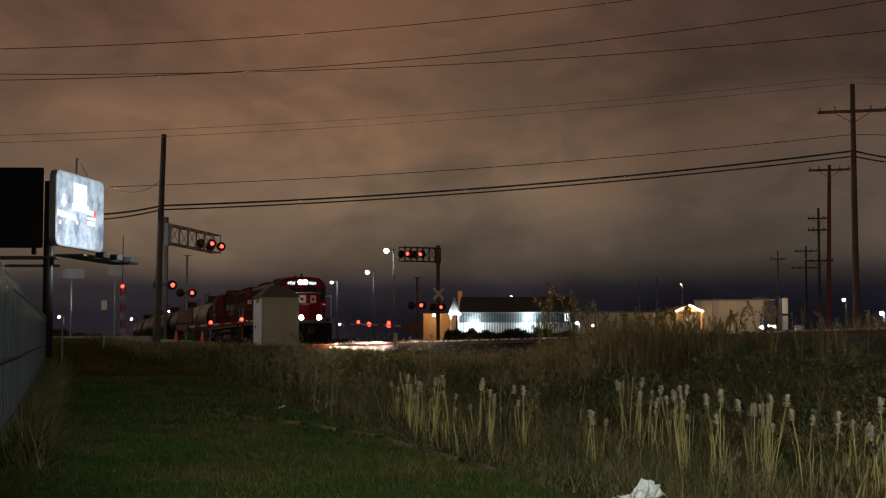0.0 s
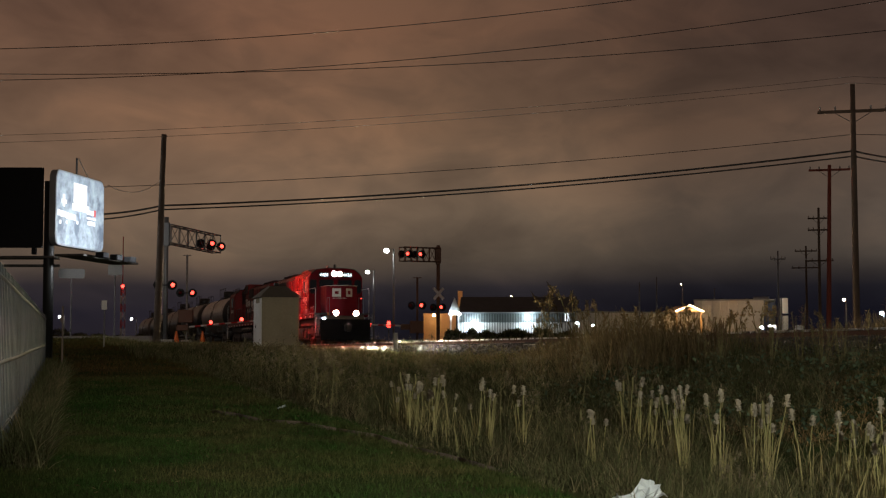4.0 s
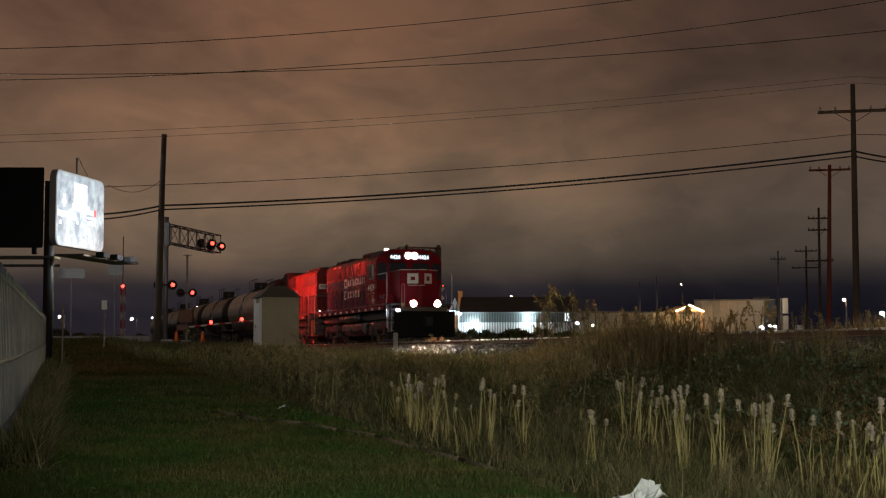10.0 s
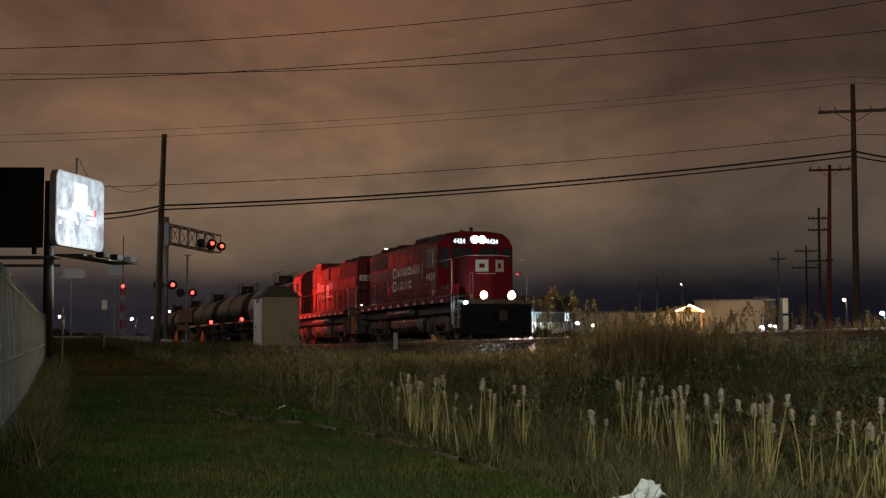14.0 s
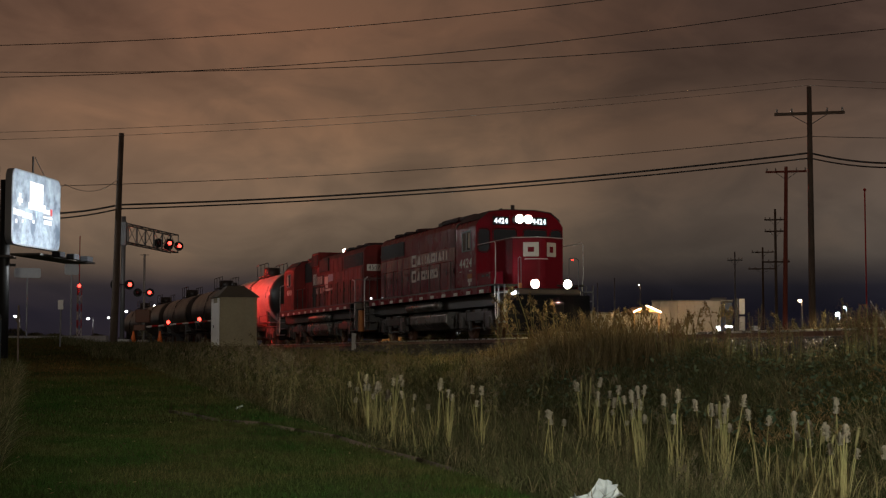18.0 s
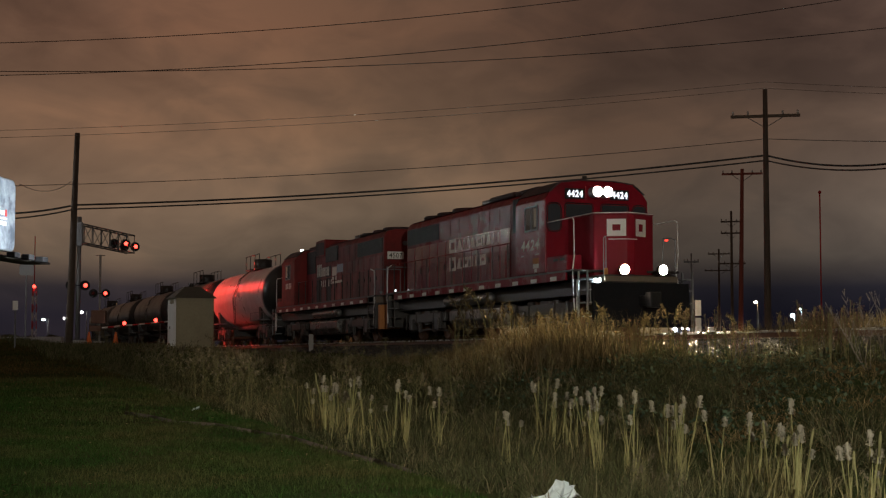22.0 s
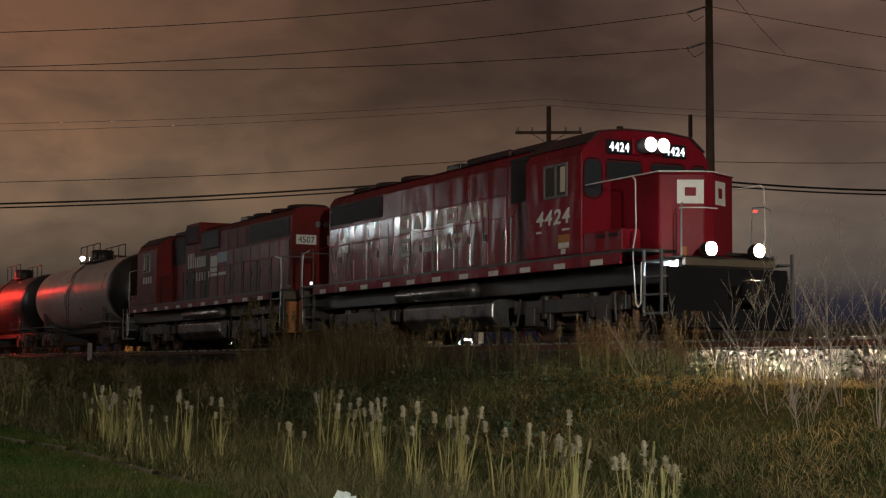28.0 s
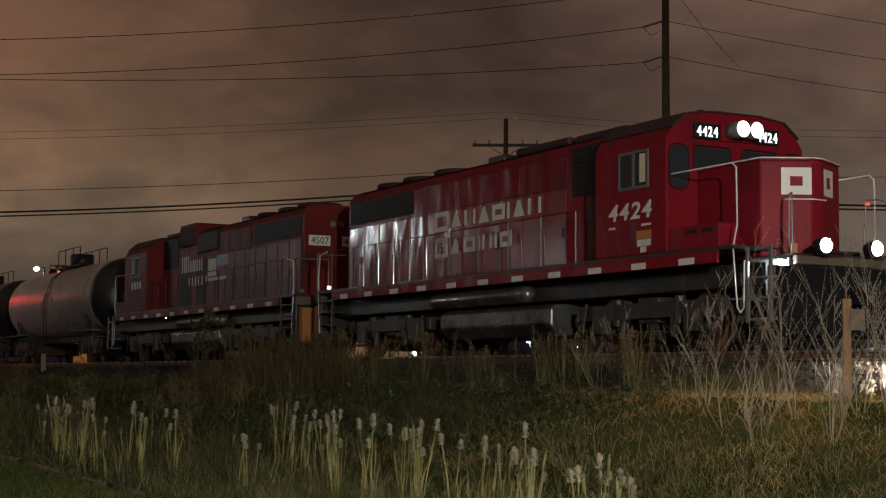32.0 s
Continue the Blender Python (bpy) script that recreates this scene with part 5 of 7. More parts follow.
    mid = bb.matrix_basis @ Vector((1.6, -3.4, 4.75))
    tgt = bb.matrix_basis @ Vector((1.8, 0, 5.7))
    lamp("billboard_flood", "SPOT", 1500, (0.93, 0.97, 1.0), mid, tgt, 0.12, 110)
    # two small signs on the road beyond
    for az, d, r0, w, h in ((-11.92, 84, 0.0525, 0.75, 0.55), (-13.45, 84, 0.0500, 1.35, 0.5)):
        p = bearing(az, d)
        s = thing("road_sign", "small grey road sign seen from behind on a post", "sign", pose(p.x, p.y, 0, 0, 0, 20), group="road signs")
        z = EYE.z + r0 * d
        bm = bmesh.new()
        rounded(bm, -w / 2, w / 2, z - h / 2, z + h / 2, 0.1, -0.03, 0.0)
        part("plate", bm, SIGNGREY, s)
        part("post", tubes(0.04, [(0, 0.05, 1.6), (0, 0.05, z)]), GALV, s)


build_billboard()


def build_fence():
    a, b = Vector((-4.1, 14.2)), Vector((-8.95, 34.9))
    n = 190
    fence = thing("slatted_fence", "dark blue-grey metal slatted fence along the lawn edge", "fence")
    turn = math.atan2(b.y - a.y, b.x - a.x)
    run = (b - a).length
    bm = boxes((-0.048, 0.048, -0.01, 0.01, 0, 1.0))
    slat = mesh_of("slat", bm, FENCEBLUE, 0.004)
    for i in range(n):
        f = i / (n - 1)
        p = a.lerp(b, f)
        g = ground_z(p.x, p.y)
        h = 2.36 - g
        m = Matrix.Translation((p.x + (0.035 if i % 3 == 0 else 0.0), p.y, g - 0.02)) @ Matrix.Rotation(turn, 4, "Z") @ Matrix.Diagonal((run / n / 0.112, 1, h + random.uniform(-0.015, 0.015), 1))
        shared("slat", slat, fence, m)
    for k in range(8):
        f = k / 7
        p = a.lerp(b, f)
        g = ground_z(p.x, p.y)
        part("post", tubes(0.04, [(p.x - 0.07, p.y, g - 0.1), (p.x - 0.07, p.y, 2.40)], n=8), GALV, fence)
    for h in (0.15, 0.5, 0.93):
        pts = []
        for k in range(12):
            p = a.lerp(b, k / 11)
            pts.append((p.x + 0.035, p.y, ground_z(p.x, p.y) + (2.36 - ground_z(p.x, p.y)) * h))
        part("rail", tubes(0.022, pts), FENCEBLUE, fence)
    p = b + Vector((0.35, 0.3))
    end = thing("fence_end_board", "weathered brown end panel of the fence", "fence panel", pose(p.x, p.y, ground_z(p.x, p.y) - 0.05, 0, 0, math.degrees(turn)))
    for i in range(6):
        part("board", boxes((-0.7 + i * 0.2, -0.515 + i * 0.2, -0.015, 0.015, 0, 1.55 - 0.02 * (i % 3))), WOOD, end, "", 0.005)
    part("batten", boxes((-0.7, 0.48, 0.016, 0.05, 1.2, 1.3)), WOOD, end)


build_fence()

RIB = material("white_ribbed_siding", (0.66, 0.67, 0.66), 0.45, grain=0.25, scale=1.5)
GREYRIB = material("grey_ribbed_siding", (0.27, 0.29, 0.29), 0.5, grain=0.25, scale=1.5)
MIDRIB = material("mid_grey_ribbed_siding", (0.15, 0.17, 0.17), 0.5, grain=0.25, scale=1.5)
DARKRIB = material("dark_ribbed_siding", (0.07, 0.085, 0.09), 0.5, grain=0.3, scale=1.5)
SHINGLE = material("dark_metal_roof", (0.03, 0.033, 0.036), 0.55, grain=0.3, scale=1.5)
STUCCO = material("tan_block_wall", (0.55, 0.36, 0.20), 0.85, grain=0.3, scale=1.2)
CONCRETEWALL = material("pale_precast_wall", (0.46, 0.44, 0.40), 0.85, grain=0.3, scale=0.4)
LITWINDOW = glow("lit_window", (0.85, 0.95, 1.0), 1.4)
BLUEWALL = material("dark_blue_panel", (0.03, 0.05, 0.12), 0.5, grain=0.2, scale=1)


def build_shed():
    a = bearing(0.55, 150)
    shed = thing("metal_shed", "ribbed metal shed with white lower walls and floodlights", "building", pose(a.x, a.y, 2.0, 0, 0, -3))
    w, dep = 11.2, 8.0
    part("lower_wall", boxes((0, w, 0, dep, 0, 2.5)), GREYRIB, shed)
    part("upper_wall", boxes((0.02, w - 0.02, 0.02, dep - 0.02, 2.5, 3.48)), DARKRIB, shed)
    for i in range(45):
        x = 0.12 + i * 0.25
        part("rib", boxes((x, x + 0.11, -0.07, 0.0, 0.02, 2.48)), RIB, shed)
        part("rib", boxes((x, x + 0.10, -0.07, 0.02, 2.54, 3.36)), MIDRIB, shed)
    bm = bmesh.new()
    prism(bm, [(-0.5, 3.36), (dep / 2, 4.95), (dep + 0.5, 3.36), (dep + 0.5, 3.48), (dep / 2, 5.1), (-0.5, 3.48)], "x", 0.1, w + 0.35)
    part("roof", bm, SHINGLE, shed, "dark metal gable roof")
    bm = bmesh.new()
    prism(bm, [(0.02, 3.48), (dep / 2, 4.93), (dep - 0.02, 3.48)], "x", 0.15, 0.25)
    part("gable_wall", bm, RIB, shed)
    porch = boxes((-0.75, -0.62, -0.25, -0.12, 0, 3.2), (-0.02, 0.11, -0.25, -0.12, 0, 3.2))
    prism(porch, [(-1.0, 3.2), (0.35, 3.2), (-0.32, 4.9)], "y", -0.3, -0.05)
    part("porch_gable", porch, RIB, shed, "lit white porch gable")
    part("fascia", boxes((0.1, w + 0.35, -0.56, -0.5, 3.36, 3.48)), GREYRIB, shed, "pale eaves board")
    win = part("window_1", boxes((w - 0.95, w - 0.45, -0.06, 0.0, 2.62, 3.4)), LITWINDOW, shed, "small lit window")
    for x, z, r in ((6.7, 2.95, 0.24), (1.5, 2.4, 0.24), (0.15, 3.35, 0.14), (-0.6, 3.35, 0.14)):
        bm = bmesh.new()
        ball(bm, (x, -0.35, z), r)
        part("floodlight", bm, COOLLAMP, shed, "bright white floodlight")
        q = shed.matrix_basis @ Vector((x, -0.9, z))
        if r > 0.2:
            lamp("shed_floodlight", "POINT", 230, (0.80, 0.95, 1.0), q, None, 0.25)
    b = bearing(-0.72, 163)
    low = thing("block_building", "low tan block building glowing under sodium light", "building", pose(b.x, b.y, 2.0))
    part("wall", boxes((0, 3.4, 0, 6, 0, 3.55)), STUCCO, low)
    part("parapet", boxes((-0.05, 3.45, -0.05, 6.05, 3.55, 3.7)), STUCCO, low)
    part("chimney", boxes((3.6, 4.1, 1.0, 1.5, 3.0, 6.1)), STUCCO, low, "tan flue stack")
    lamp("block_building_light", "POINT", 420, (1.0, 0.55, 0.22), bearing(-0.2, 158, z=6.5), None, 0.3)
    part("lamp_bracket", tubes(0.03, [(1.1, 0, 3.4), (1.1, -0.9, 3.6)]), GALV, low)
    bm = bmesh.new()
    ball(bm, (1.1, -0.95, 3.5), 0.16)
    part("wall_lamp", bm, WARMLAMP, low, "small glowing lamp")


build_shed()


def build_warehouses():
    a, b = bearing(9.17, 220), bearing(12.05, 220)
    w = (b - a).length
    turn = math.degrees(math.atan2(b.y - a.y, b.x - a.x))
    h = thing("warehouse", "large flat-roofed pale warehouse with a blue corner", "building", pose(a.x, a.y, 2.0, 0, 0, turn))
    for i in range(8):
        x0, x1 = w * 0.86 * i / 8, w * 0.86 * (i + 1) / 8
        part("wall_panel", boxes((x0 + 0.02, x1 - 0.02, 0, 20, 0, 6.85)), CONCRETEWALL, h)
    part("blue_panel", boxes((w * 0.86, w, 0, 20, 0, 6.6)), BLUEWALL, h, "dark blue corner panel")
    part("roof", boxes((-0.1, w + 0.1, -0.1, 20.1, 6.85, 7.05)), GALV, h)
    part("rooftop_unit", boxes((8.2, 10.4, 6, 9, 7.05, 7.6)), GALV, h, "", 0.05)
    pylon = thing("pylon_sign", "tall white panel sign beside the warehouse", "sign", pose(*bearing(12.42, 215, z=2.0)))
    for z0, z1 in ((0.4, 2.4), (2.7, 4.6), (4.9, 7.0)):
        part("sign_panel", boxes((-0.45, 0.30, -0.1, 0.1, z0, z1)), WHITE, pylon)
    part("post", boxes((-0.75, -0.58, -0.1, 0.1, 0, 7.0)), GALV, pylon)
    a, b = bearing(4.95, 210), bearing(9.15, 218)
    w = (b - a).length
    turn = math.degrees(math.atan2(b.y - a.y, b.x - a.x))
    low = thing("long_low_building", "long low pale building with an orange lit entrance", "building", pose(a.x, a.y, 2.0, 0, 0, turn))
    for i in range(9):
        x0, x1 = w * i / 9, w * (i + 1) / 9
        part("wall_panel", boxes((x0 + 0.02, x1 - 0.02, 0, 12, 0, 5.0)), CONCRETEWALL, low)
        part("window_band", boxes((x0 + 0.3, x1 - 0.3, -0.04, 0.0, 1.2, 2.1)), GLASS, low)
    part("roof", boxes((-0.1, w + 0.1, -0.1, 12.1, 5.0, 5.2)), GALV, low)
    bm = bmesh.new()
    prism(bm, [(w - 4.4, 5.2), (w - 0.2, 5.2), (w - 2.3, 6.0)], "y", -3.0, 1.0)
    can = part("canopy", bm, STUCCO, low, "gabled entrance canopy")
    part("strip_light", tubes(0.07, [(w - 4.4, -3.05, 5.24), (w - 2.3, -3.05, 6.06), (w - 0.2, -3.05, 5.24)]), WARMLAMP, can, "glowing strip along the gable")
    for x in (w - 4.2, w - 0.4):
        part("canopy_post", boxes((x - 0.1, x + 0.1, -2.9, -2.7, 0, 5.2)), STUCCO, low)
    lamp("entrance_light", "POINT", 700, (1.0, 0.55, 0.22), low.matrix_basis @ Vector((w - 2.3, -4.4, 4.6)), None, 0.3)
    lamp("warehouse_light", "POINT", 280, (1.0, 0.75, 0.5), low.matrix_basis @ Vector((w + 6, -9.0, 6.5)), None, 0.3)


build_warehouses()


def street_lamp(label, az, d, rise, mat=WHITELAMP, r=0.22, pole=True, arm=0.8):
    p = bearing(az, d)
    z = EYE.z + rise * d
    s = thing("street_lamp", label, "street lamp", pose(p.x, p.y, 1.7), group="far street lamps")
    h = z - 1.7
    if pole:
        part("pole", tubes(0.10, [(arm, 0, 0), (arm, 0, h + 0.15)], n=8), GALV, s)
        part("arm", tubes(0.05, [(arm, 0, h + 0.15), (0, 0, h + 0.12)]), GALV, s)
    bm = bmesh.new()
    lathe(bm, [(h - r * 0.7, r * 0.3), (h - r * 0.4, r * 0.68), (h, r * 0.8), (h + r * 0.35, r * 0.65), (h + r * 0.6, r * 0.15)], "z", n=12)
    part("lamp_head", bm, mat, s, "bright glowing lamp head")


for az, d, rise, r in ((-2.09, 170, 0.0662, 0.34), (-2.79, 190, 0.0523, 0.30), (-4.10, 220, 0.0456, 0.26), (-8.35, 240, 0.0318, 0.26), (-9.00, 250, 0.0298, 0.24), (-9.98, 260, 0.0265, 0.24),
                       (-11.32, 260, 0.0218, 0.26), (-13.85, 260, 0.0230, 0.24), (-10.6, 270, 0.0225, 0.18), (-7.78, 230, 0.0340, 0.26), (-4.25, 260, 0.0190, 0.2), (-3.8, 270, 0.0188, 0.2)):
    street_lamp("far white street lamp on a thin steel pole", az, d, rise, WHITELAMP, r)
for az, d, rise, r, mat in ((4.92, 190, 0.0195, 0.26, COOLLAMP), (5.5, 200, 0.0180, 0.22, COOLLAMP), (11.55, 205, 0.0165, 0.30, COOLLAMP), (11.85, 206, 0.0175, 0.24, WHITELAMP), (12.0, 208, 0.0172, 0.22, WHITELAMP),
                            (14.45, 230, 0.0335, 0.30, WARMLAMP), (15.75, 230, 0.0250, 0.38, COOLLAMP), (16.0, 240, 0.0290, 0.2, COOLLAMP), (8.7, 300, 0.0440, 0.16, WARMLAMP), (2.5, 320, 0.0370, 0.16, WARMLAMP), (17.6, 240, 0.021, 0.24, COOLLAMP), (24.4, 150, 0.0180, 0.22, COOLLAMP)):
    street_lamp("far lamp glowing above the weeds", az, d, rise, mat, r, arm=0.3)
for az, d, rise in ((-2.72, 150, 0.0188), (-2.00, 150, 0.0180), (-8.72, 150, 0.0200)):
    p = bearing(az, d, rise)
    s = thing("vehicle_tail_lamp", "red vehicle lamp waiting beyond the crossing", "vehicle lamp", pose(*p), group="waiting vehicles' lamps")
    bm = bmesh.new()
    ball(bm, (0, 0, 0), 0.22)
    part("lens", bm, REDLAMP, s)
    part("bracket", boxes((-0.05, 0.05, 0.05, 0.15, -(p.z - 1.7), 0)), GRIME, s)

# lattice radio mast far behind the crossing
p = bearing(-11.65, 300)
mast = thing("radio_mast", "red and white lattice radio mast with a beacon", "mast", pose(p.x, p.y, 1.6))
for i in range(8):
    bm = bmesh.new()
    z0, z1 = i * 1.55, (i + 1) * 1.55
    for k in range(3):
        a0, a1 = math.tau * k / 3, math.tau * (k + 1) / 3
        tube(bm, (0.5 * math.cos(a0), 0.5 * math.sin(a0), z0), (0.5 * math.cos(a0), 0.5 * math.sin(a0), z1), 0.07, n=5)
        tube(bm, (0.5 * math.cos(a0), 0.5 * math.sin(a0), z0), (0.5 * math.cos(a1), 0.5 * math.sin(a1), z1), 0.05, n=4)
    part("mast_section", bm, SIGNRED if i % 2 else WHITE, mast)
part("antenna", tubes(0.09, [(0, 0, 12.4), (0, 0, 22.0)], n=6), SIGNRED, mast)
bm = bmesh.new()
ball(bm, (0, 0, 12.6), 0.34)
part("beacon", bm, REDLAMP, mast, "glowing red beacon")


# dark hedge and parked cars beyond the road
def dark_bushes():
    rng = np.random.default_rng(9)
    for az0, az1, d, top, n in ((-14.2, -10.7, 180, 2.0, 5), (-10.4, -6.9, 200, 1.9, 5), (-5.0, 0.0, 190, 1.3, 5), (0.1, 5.0, 140, 1.35, 18), (5.0, 11.0, 175, 1.5, 6), (13.2, 20.0, 170, 1.8, 6), (20.0, 29.0, 120, 1.6, 6)):
        for i in range(n):
            az = az0 + (az1 - az0) * (i + 0.5) / n
            w = (az1 - az0) / n * d * 0.0175 * 0.62
            k = 1100
            q = rng.normal(0, 1, (k, 3))
            q /= np.linalg.norm(q, axis=1)[:, None]
            q *= rng.uniform(0.5, 1.0, (k, 1)) ** 0.4
            h = top * rng.uniform(0.75, 1.2)
            c = q * (w, 1.4, h / 2) + (0, 0, h / 2 + 0.1)
            e1 = rng.normal(0, 0.14, (k, 3))
            e2 = rng.normal(0, 0.14, (k, 3))
            v = np.stack([c, c + e1, c + e2], 1).reshape(-1, 3)
            data = bpy.data.meshes.new("crown")
            data.from_pydata(v.tolist(), [], np.arange(3 * k).reshape(-1, 3).tolist())
            data.materials.append(TALL)
            p = bearing(az, d)
            b = thing("bush", "dark bush in the distance beyond the road", "bush", pose(p.x, p.y, ground_z(p.x, p.y) - 0.05), group="far dark bushes")
            ob = new("crown", data)
            ob.parent = b
            part("trunk", tubes(0.06, [(0, 0, 0), (0.05, 0, h * 0.5)], [(0, 0, 0.2), (w * 0.4, 0.1, h * 0.5)], [(0, 0, 0.2), (-w * 0.4, 0.1, h * 0.5)]), TWIG, b)


dark_bushes()
# ---- vegetation
RNG = np.random.default_rng(21)


def ground_many(x, y):
    return np.array([ground_z(a, b) for a, b in zip(x, y)])


def blades(name, label, x, y, h, w, mat, lean=0.35, droop=0.35, sink=0.02, z=None):
    """One joined sheet of tapering, bending blades, each with its own island."""
    n = len(x)
    z = (ground_many(x, y) if z is None else z) - sink
    h = np.broadcast_to(h, n)
    w = np.broadcast_to(w, n)
    turn = RNG.uniform(0, math.tau, n)
    side = np.stack([np.cos(turn), np.sin(turn), np.zeros(n)], 1)
    way = RNG.uniform(0, math.tau, n)
    tilt = np.abs(RNG.normal(0, lean, n))
    out = np.stack([np.cos(way) * tilt, np.sin(way) * tilt, np.ones(n)], 1)
    out /= np.linalg.norm(out, axis=1)[:, None]
    bend = np.stack([np.cos(way), np.sin(way), -0.5 * np.ones(n)], 1) * (droop * RNG.uniform(0.2, 1.2, n))[:, None]
    base = np.stack([x, y, z], 1)
    mid = base + out * (0.55 * h)[:, None] + bend * (0.12 * h)[:, None]
    tip = base + out * h[:, None] + bend * (0.55 * h)[:, None]
    s = side * (w / 2)[:, None]
    v = np.stack([base - s, base + s, mid - s * 0.75, mid + s * 0.75, tip], 1).reshape(-1, 3)
    o = 5 * np.arange(n)[:, None]
    tris = np.concatenate([np.stack([o + 0, o + 1, o + 3], -1), np.stack([o + 0, o + 3, o + 2], -1), np.stack([o + 2, o + 3, o + 4], -1)], 1).reshape(-1, 3)
    data = bpy.data.meshes.new(name)
    data.vertices.add(len(v))
    data.vertices.foreach_set("co", v.ravel())
    data.loops.add(len(tris) * 3)
    data.loops.foreach_set("vertex_index", tris.ravel().astype(np.int32))
    data.polygons.add(len(tris))
    data.polygons.foreach_set("loop_start", np.arange(0, len(tris) * 3, 3, dtype=np.int32))
    data.update(calc_edges=True)
    data.materials.append(mat)
    return tagged(new(name, data), label, "grass", kind="stuff")


def strip(n, s0, s1, u0, u1, clump=0.0):
    s, u = RNG.uniform(s0, s1, n), RNG.uniform(u0, u1, n)
    if clump:
        keep = np.array([noise.noise(Vector((a * clump, b * clump, 7.0))) for a, b in zip(s, u)])
        ok = RNG.uniform(-0.45, 0.35, n) < keep
        s, u = s[ok], u[ok]
    x = TRACK_FOOT.x + ALONG.x * s + ASIDE.x * u
    y = TRACK_FOOT.y + ALONG.y * s + ASIDE.y * u
    return x, y, s, u


def tufted(n, per, s0, s1, u0, u1, clump, spread=0.06):
    """Blades gathered in tufts: places, and a height factor shared by each tuft."""
    x, y, s, u = strip(n, s0, s1, u0, u1, clump)
    k = np.repeat(np.arange(len(x)), per)
    f = RNG.uniform(0.45, 1.25, len(x))[k]
    off = RNG.normal(0, spread, (2, len(k)))
    return x[k] + off[0], y[k] + off[1], s[k], u[k], f


def plant_grass():
    # mown lawn: dense near the tripod, thinner further off
    for n, s0, s1, u0, u1, h, w, mat in ((150000, -20, -6, 12.7, 20.5, 0.075, 0.009, BLADE), (75000, -33, -20, 12.7, 26, 0.085, 0.014, BLADE), (18000, -40, -30, 12.7, 28, 0.085, 0.016, BROWNLAWN),
                                         (40000, -75, -38, 12.5, 30, 0.11, 0.028, BROWNLAWN)):
        x, y, s, u = strip(n, s0, s1, u0, u1)
        blades("lawn_grass", "short dark green mown lawn grass", x, y, h * RNG.uniform(0.5, 1.3, len(x)), w, mat, 0.5, 0.5)
    # rank grass in the ditch and on the bank
    x, y, s, u, f = tufted(7600, 14, -46, -3, 4.0, 13.0, 0.7)
    keep = (s < -19) | (u > 7.0)
    x, y, s, u, f = x[keep], y[keep], s[keep], u[keep], f[keep]
    hh = np.interp(u, [4, 6, 9, 12, 13.0], [0.28, 0.36, 0.5, 0.34, 0.12]) * RNG.uniform(0.5, 1.35, len(x)) * f
    blades("ditch_grass", "rank olive and straw grass in the ditch", x, y, hh, 0.010, TALL, 0.8, 0.9)
    # finer weeds that hide the feet of the cattails
    x, y, s, u, f = tufted(3300, 15, -34, -3, 9.8, 12.7, 0.9)
    hh = np.interp(u, [9.6, 10.4, 12.0, 12.7], [0.45, 0.55, 0.42, 0.15]) * RNG.uniform(0.4, 1.3, len(x)) * f
    blades("ditch_weeds", "fine grey-brown weeds along the ditch edge", x, y, hh, 0.008, TALL, 0.45, 0.7)
    x, y, s, u = strip(30000, -85, -46, 3.2, 13.5, 0.5)
    blades("ditch_grass", "rank olive and straw grass in the ditch", x, y, RNG.uniform(0.15, 0.4, len(x)), 0.02, TALL, 0.5, 0.5)
    # matted straw on the bank beside the track
    x, y, s, u = strip(95000, -19.5, -4, 2.9, 8.2, 0.3)
    blades("bank_straw", "matted tan straw on the railway bank", x, y, RNG.uniform(0.05, 0.24, len(x)) * np.interp(u, [3.2, 4.2, 8.2], [0.7, 1.0, 1.2]), 0.006, STRAW, 1.8, 1.2)
    x, y, s, u, f = tufted(2600, 16, -28, -18, 4.4, 9.2, 0.5, 0.09)
    blades("bank_grass", "dark matted green grass drooping down the bank", x, y, RNG.uniform(0.2, 0.42, len(x)) * f, 0.009, TALL, 1.1, 1.1)
    x, y, s, u, f = tufted(520, 14, -26.5, -16, 3.0, 4.8, 0.6, 0.05)
    blades("shoulder_grass", "sparse upright grass beside the rails", x, y, RNG.uniform(0.3, 0.75, len(x)) * f, 0.008, TALL, 0.3, 0.5)
    x, y, s, u = strip(15000, -36, 2, -5.6, -3.5)
    blades("rear_grass", "dense dry grass behind the track", x, y, RNG.uniform(0.35, 0.9, len(x)), 0.016, DRY, 0.3, 0.4)
    # brush along the foot of the fence
    k = RNG.uniform(0, 1, 9000)
    x = -4.1 - 4.85 * k + RNG.uniform(0.06, 0.5, 9000)
    y = 14.2 + 20.7 * k
    blades("fence_brush", "dark brush and dead grass along the fence foot", x, y, RNG.uniform(0.1, 0.55, 9000), 0.012, TALL, 0.5, 0.7)
    # tall dry red-brown grass along the shoulder
    x, y, s, u = strip(60000, -62, -25.5, 3.3, 7.2, 0.55)
    head = np.degrees(np.arctan2(x, y))
    tall = np.interp(head, [0.6, 2.8, 4.2, 5.8, 10.5, 12.5], [0.22, 0.34, 0.65, 1.22, 1.12, 0.45]) * np.interp(u, [3.3, 4.2, 5.5, 7.2], [0.8, 1.0, 0.95, 0.6])
    blades("dry_tall_grass", "tall dry red-brown grass on the railway shoulder", x, y, tall * RNG.uniform(0.45, 1.15, len(x)), 0.011, DRY, 0.28, 0.45)
    x, y, s, u = strip(22000, -100, -60, 3.2, 10, 0.4)
    blades("dry_tall_grass", "tall dry red-brown grass on the railway shoulder", x, y, RNG.uniform(0.12, 0.34, len(x)), 0.022, DRY, 0.3, 0.4)
    x, y, s, u = strip(22000, -60, 0, -7, -3.3, 0.6)
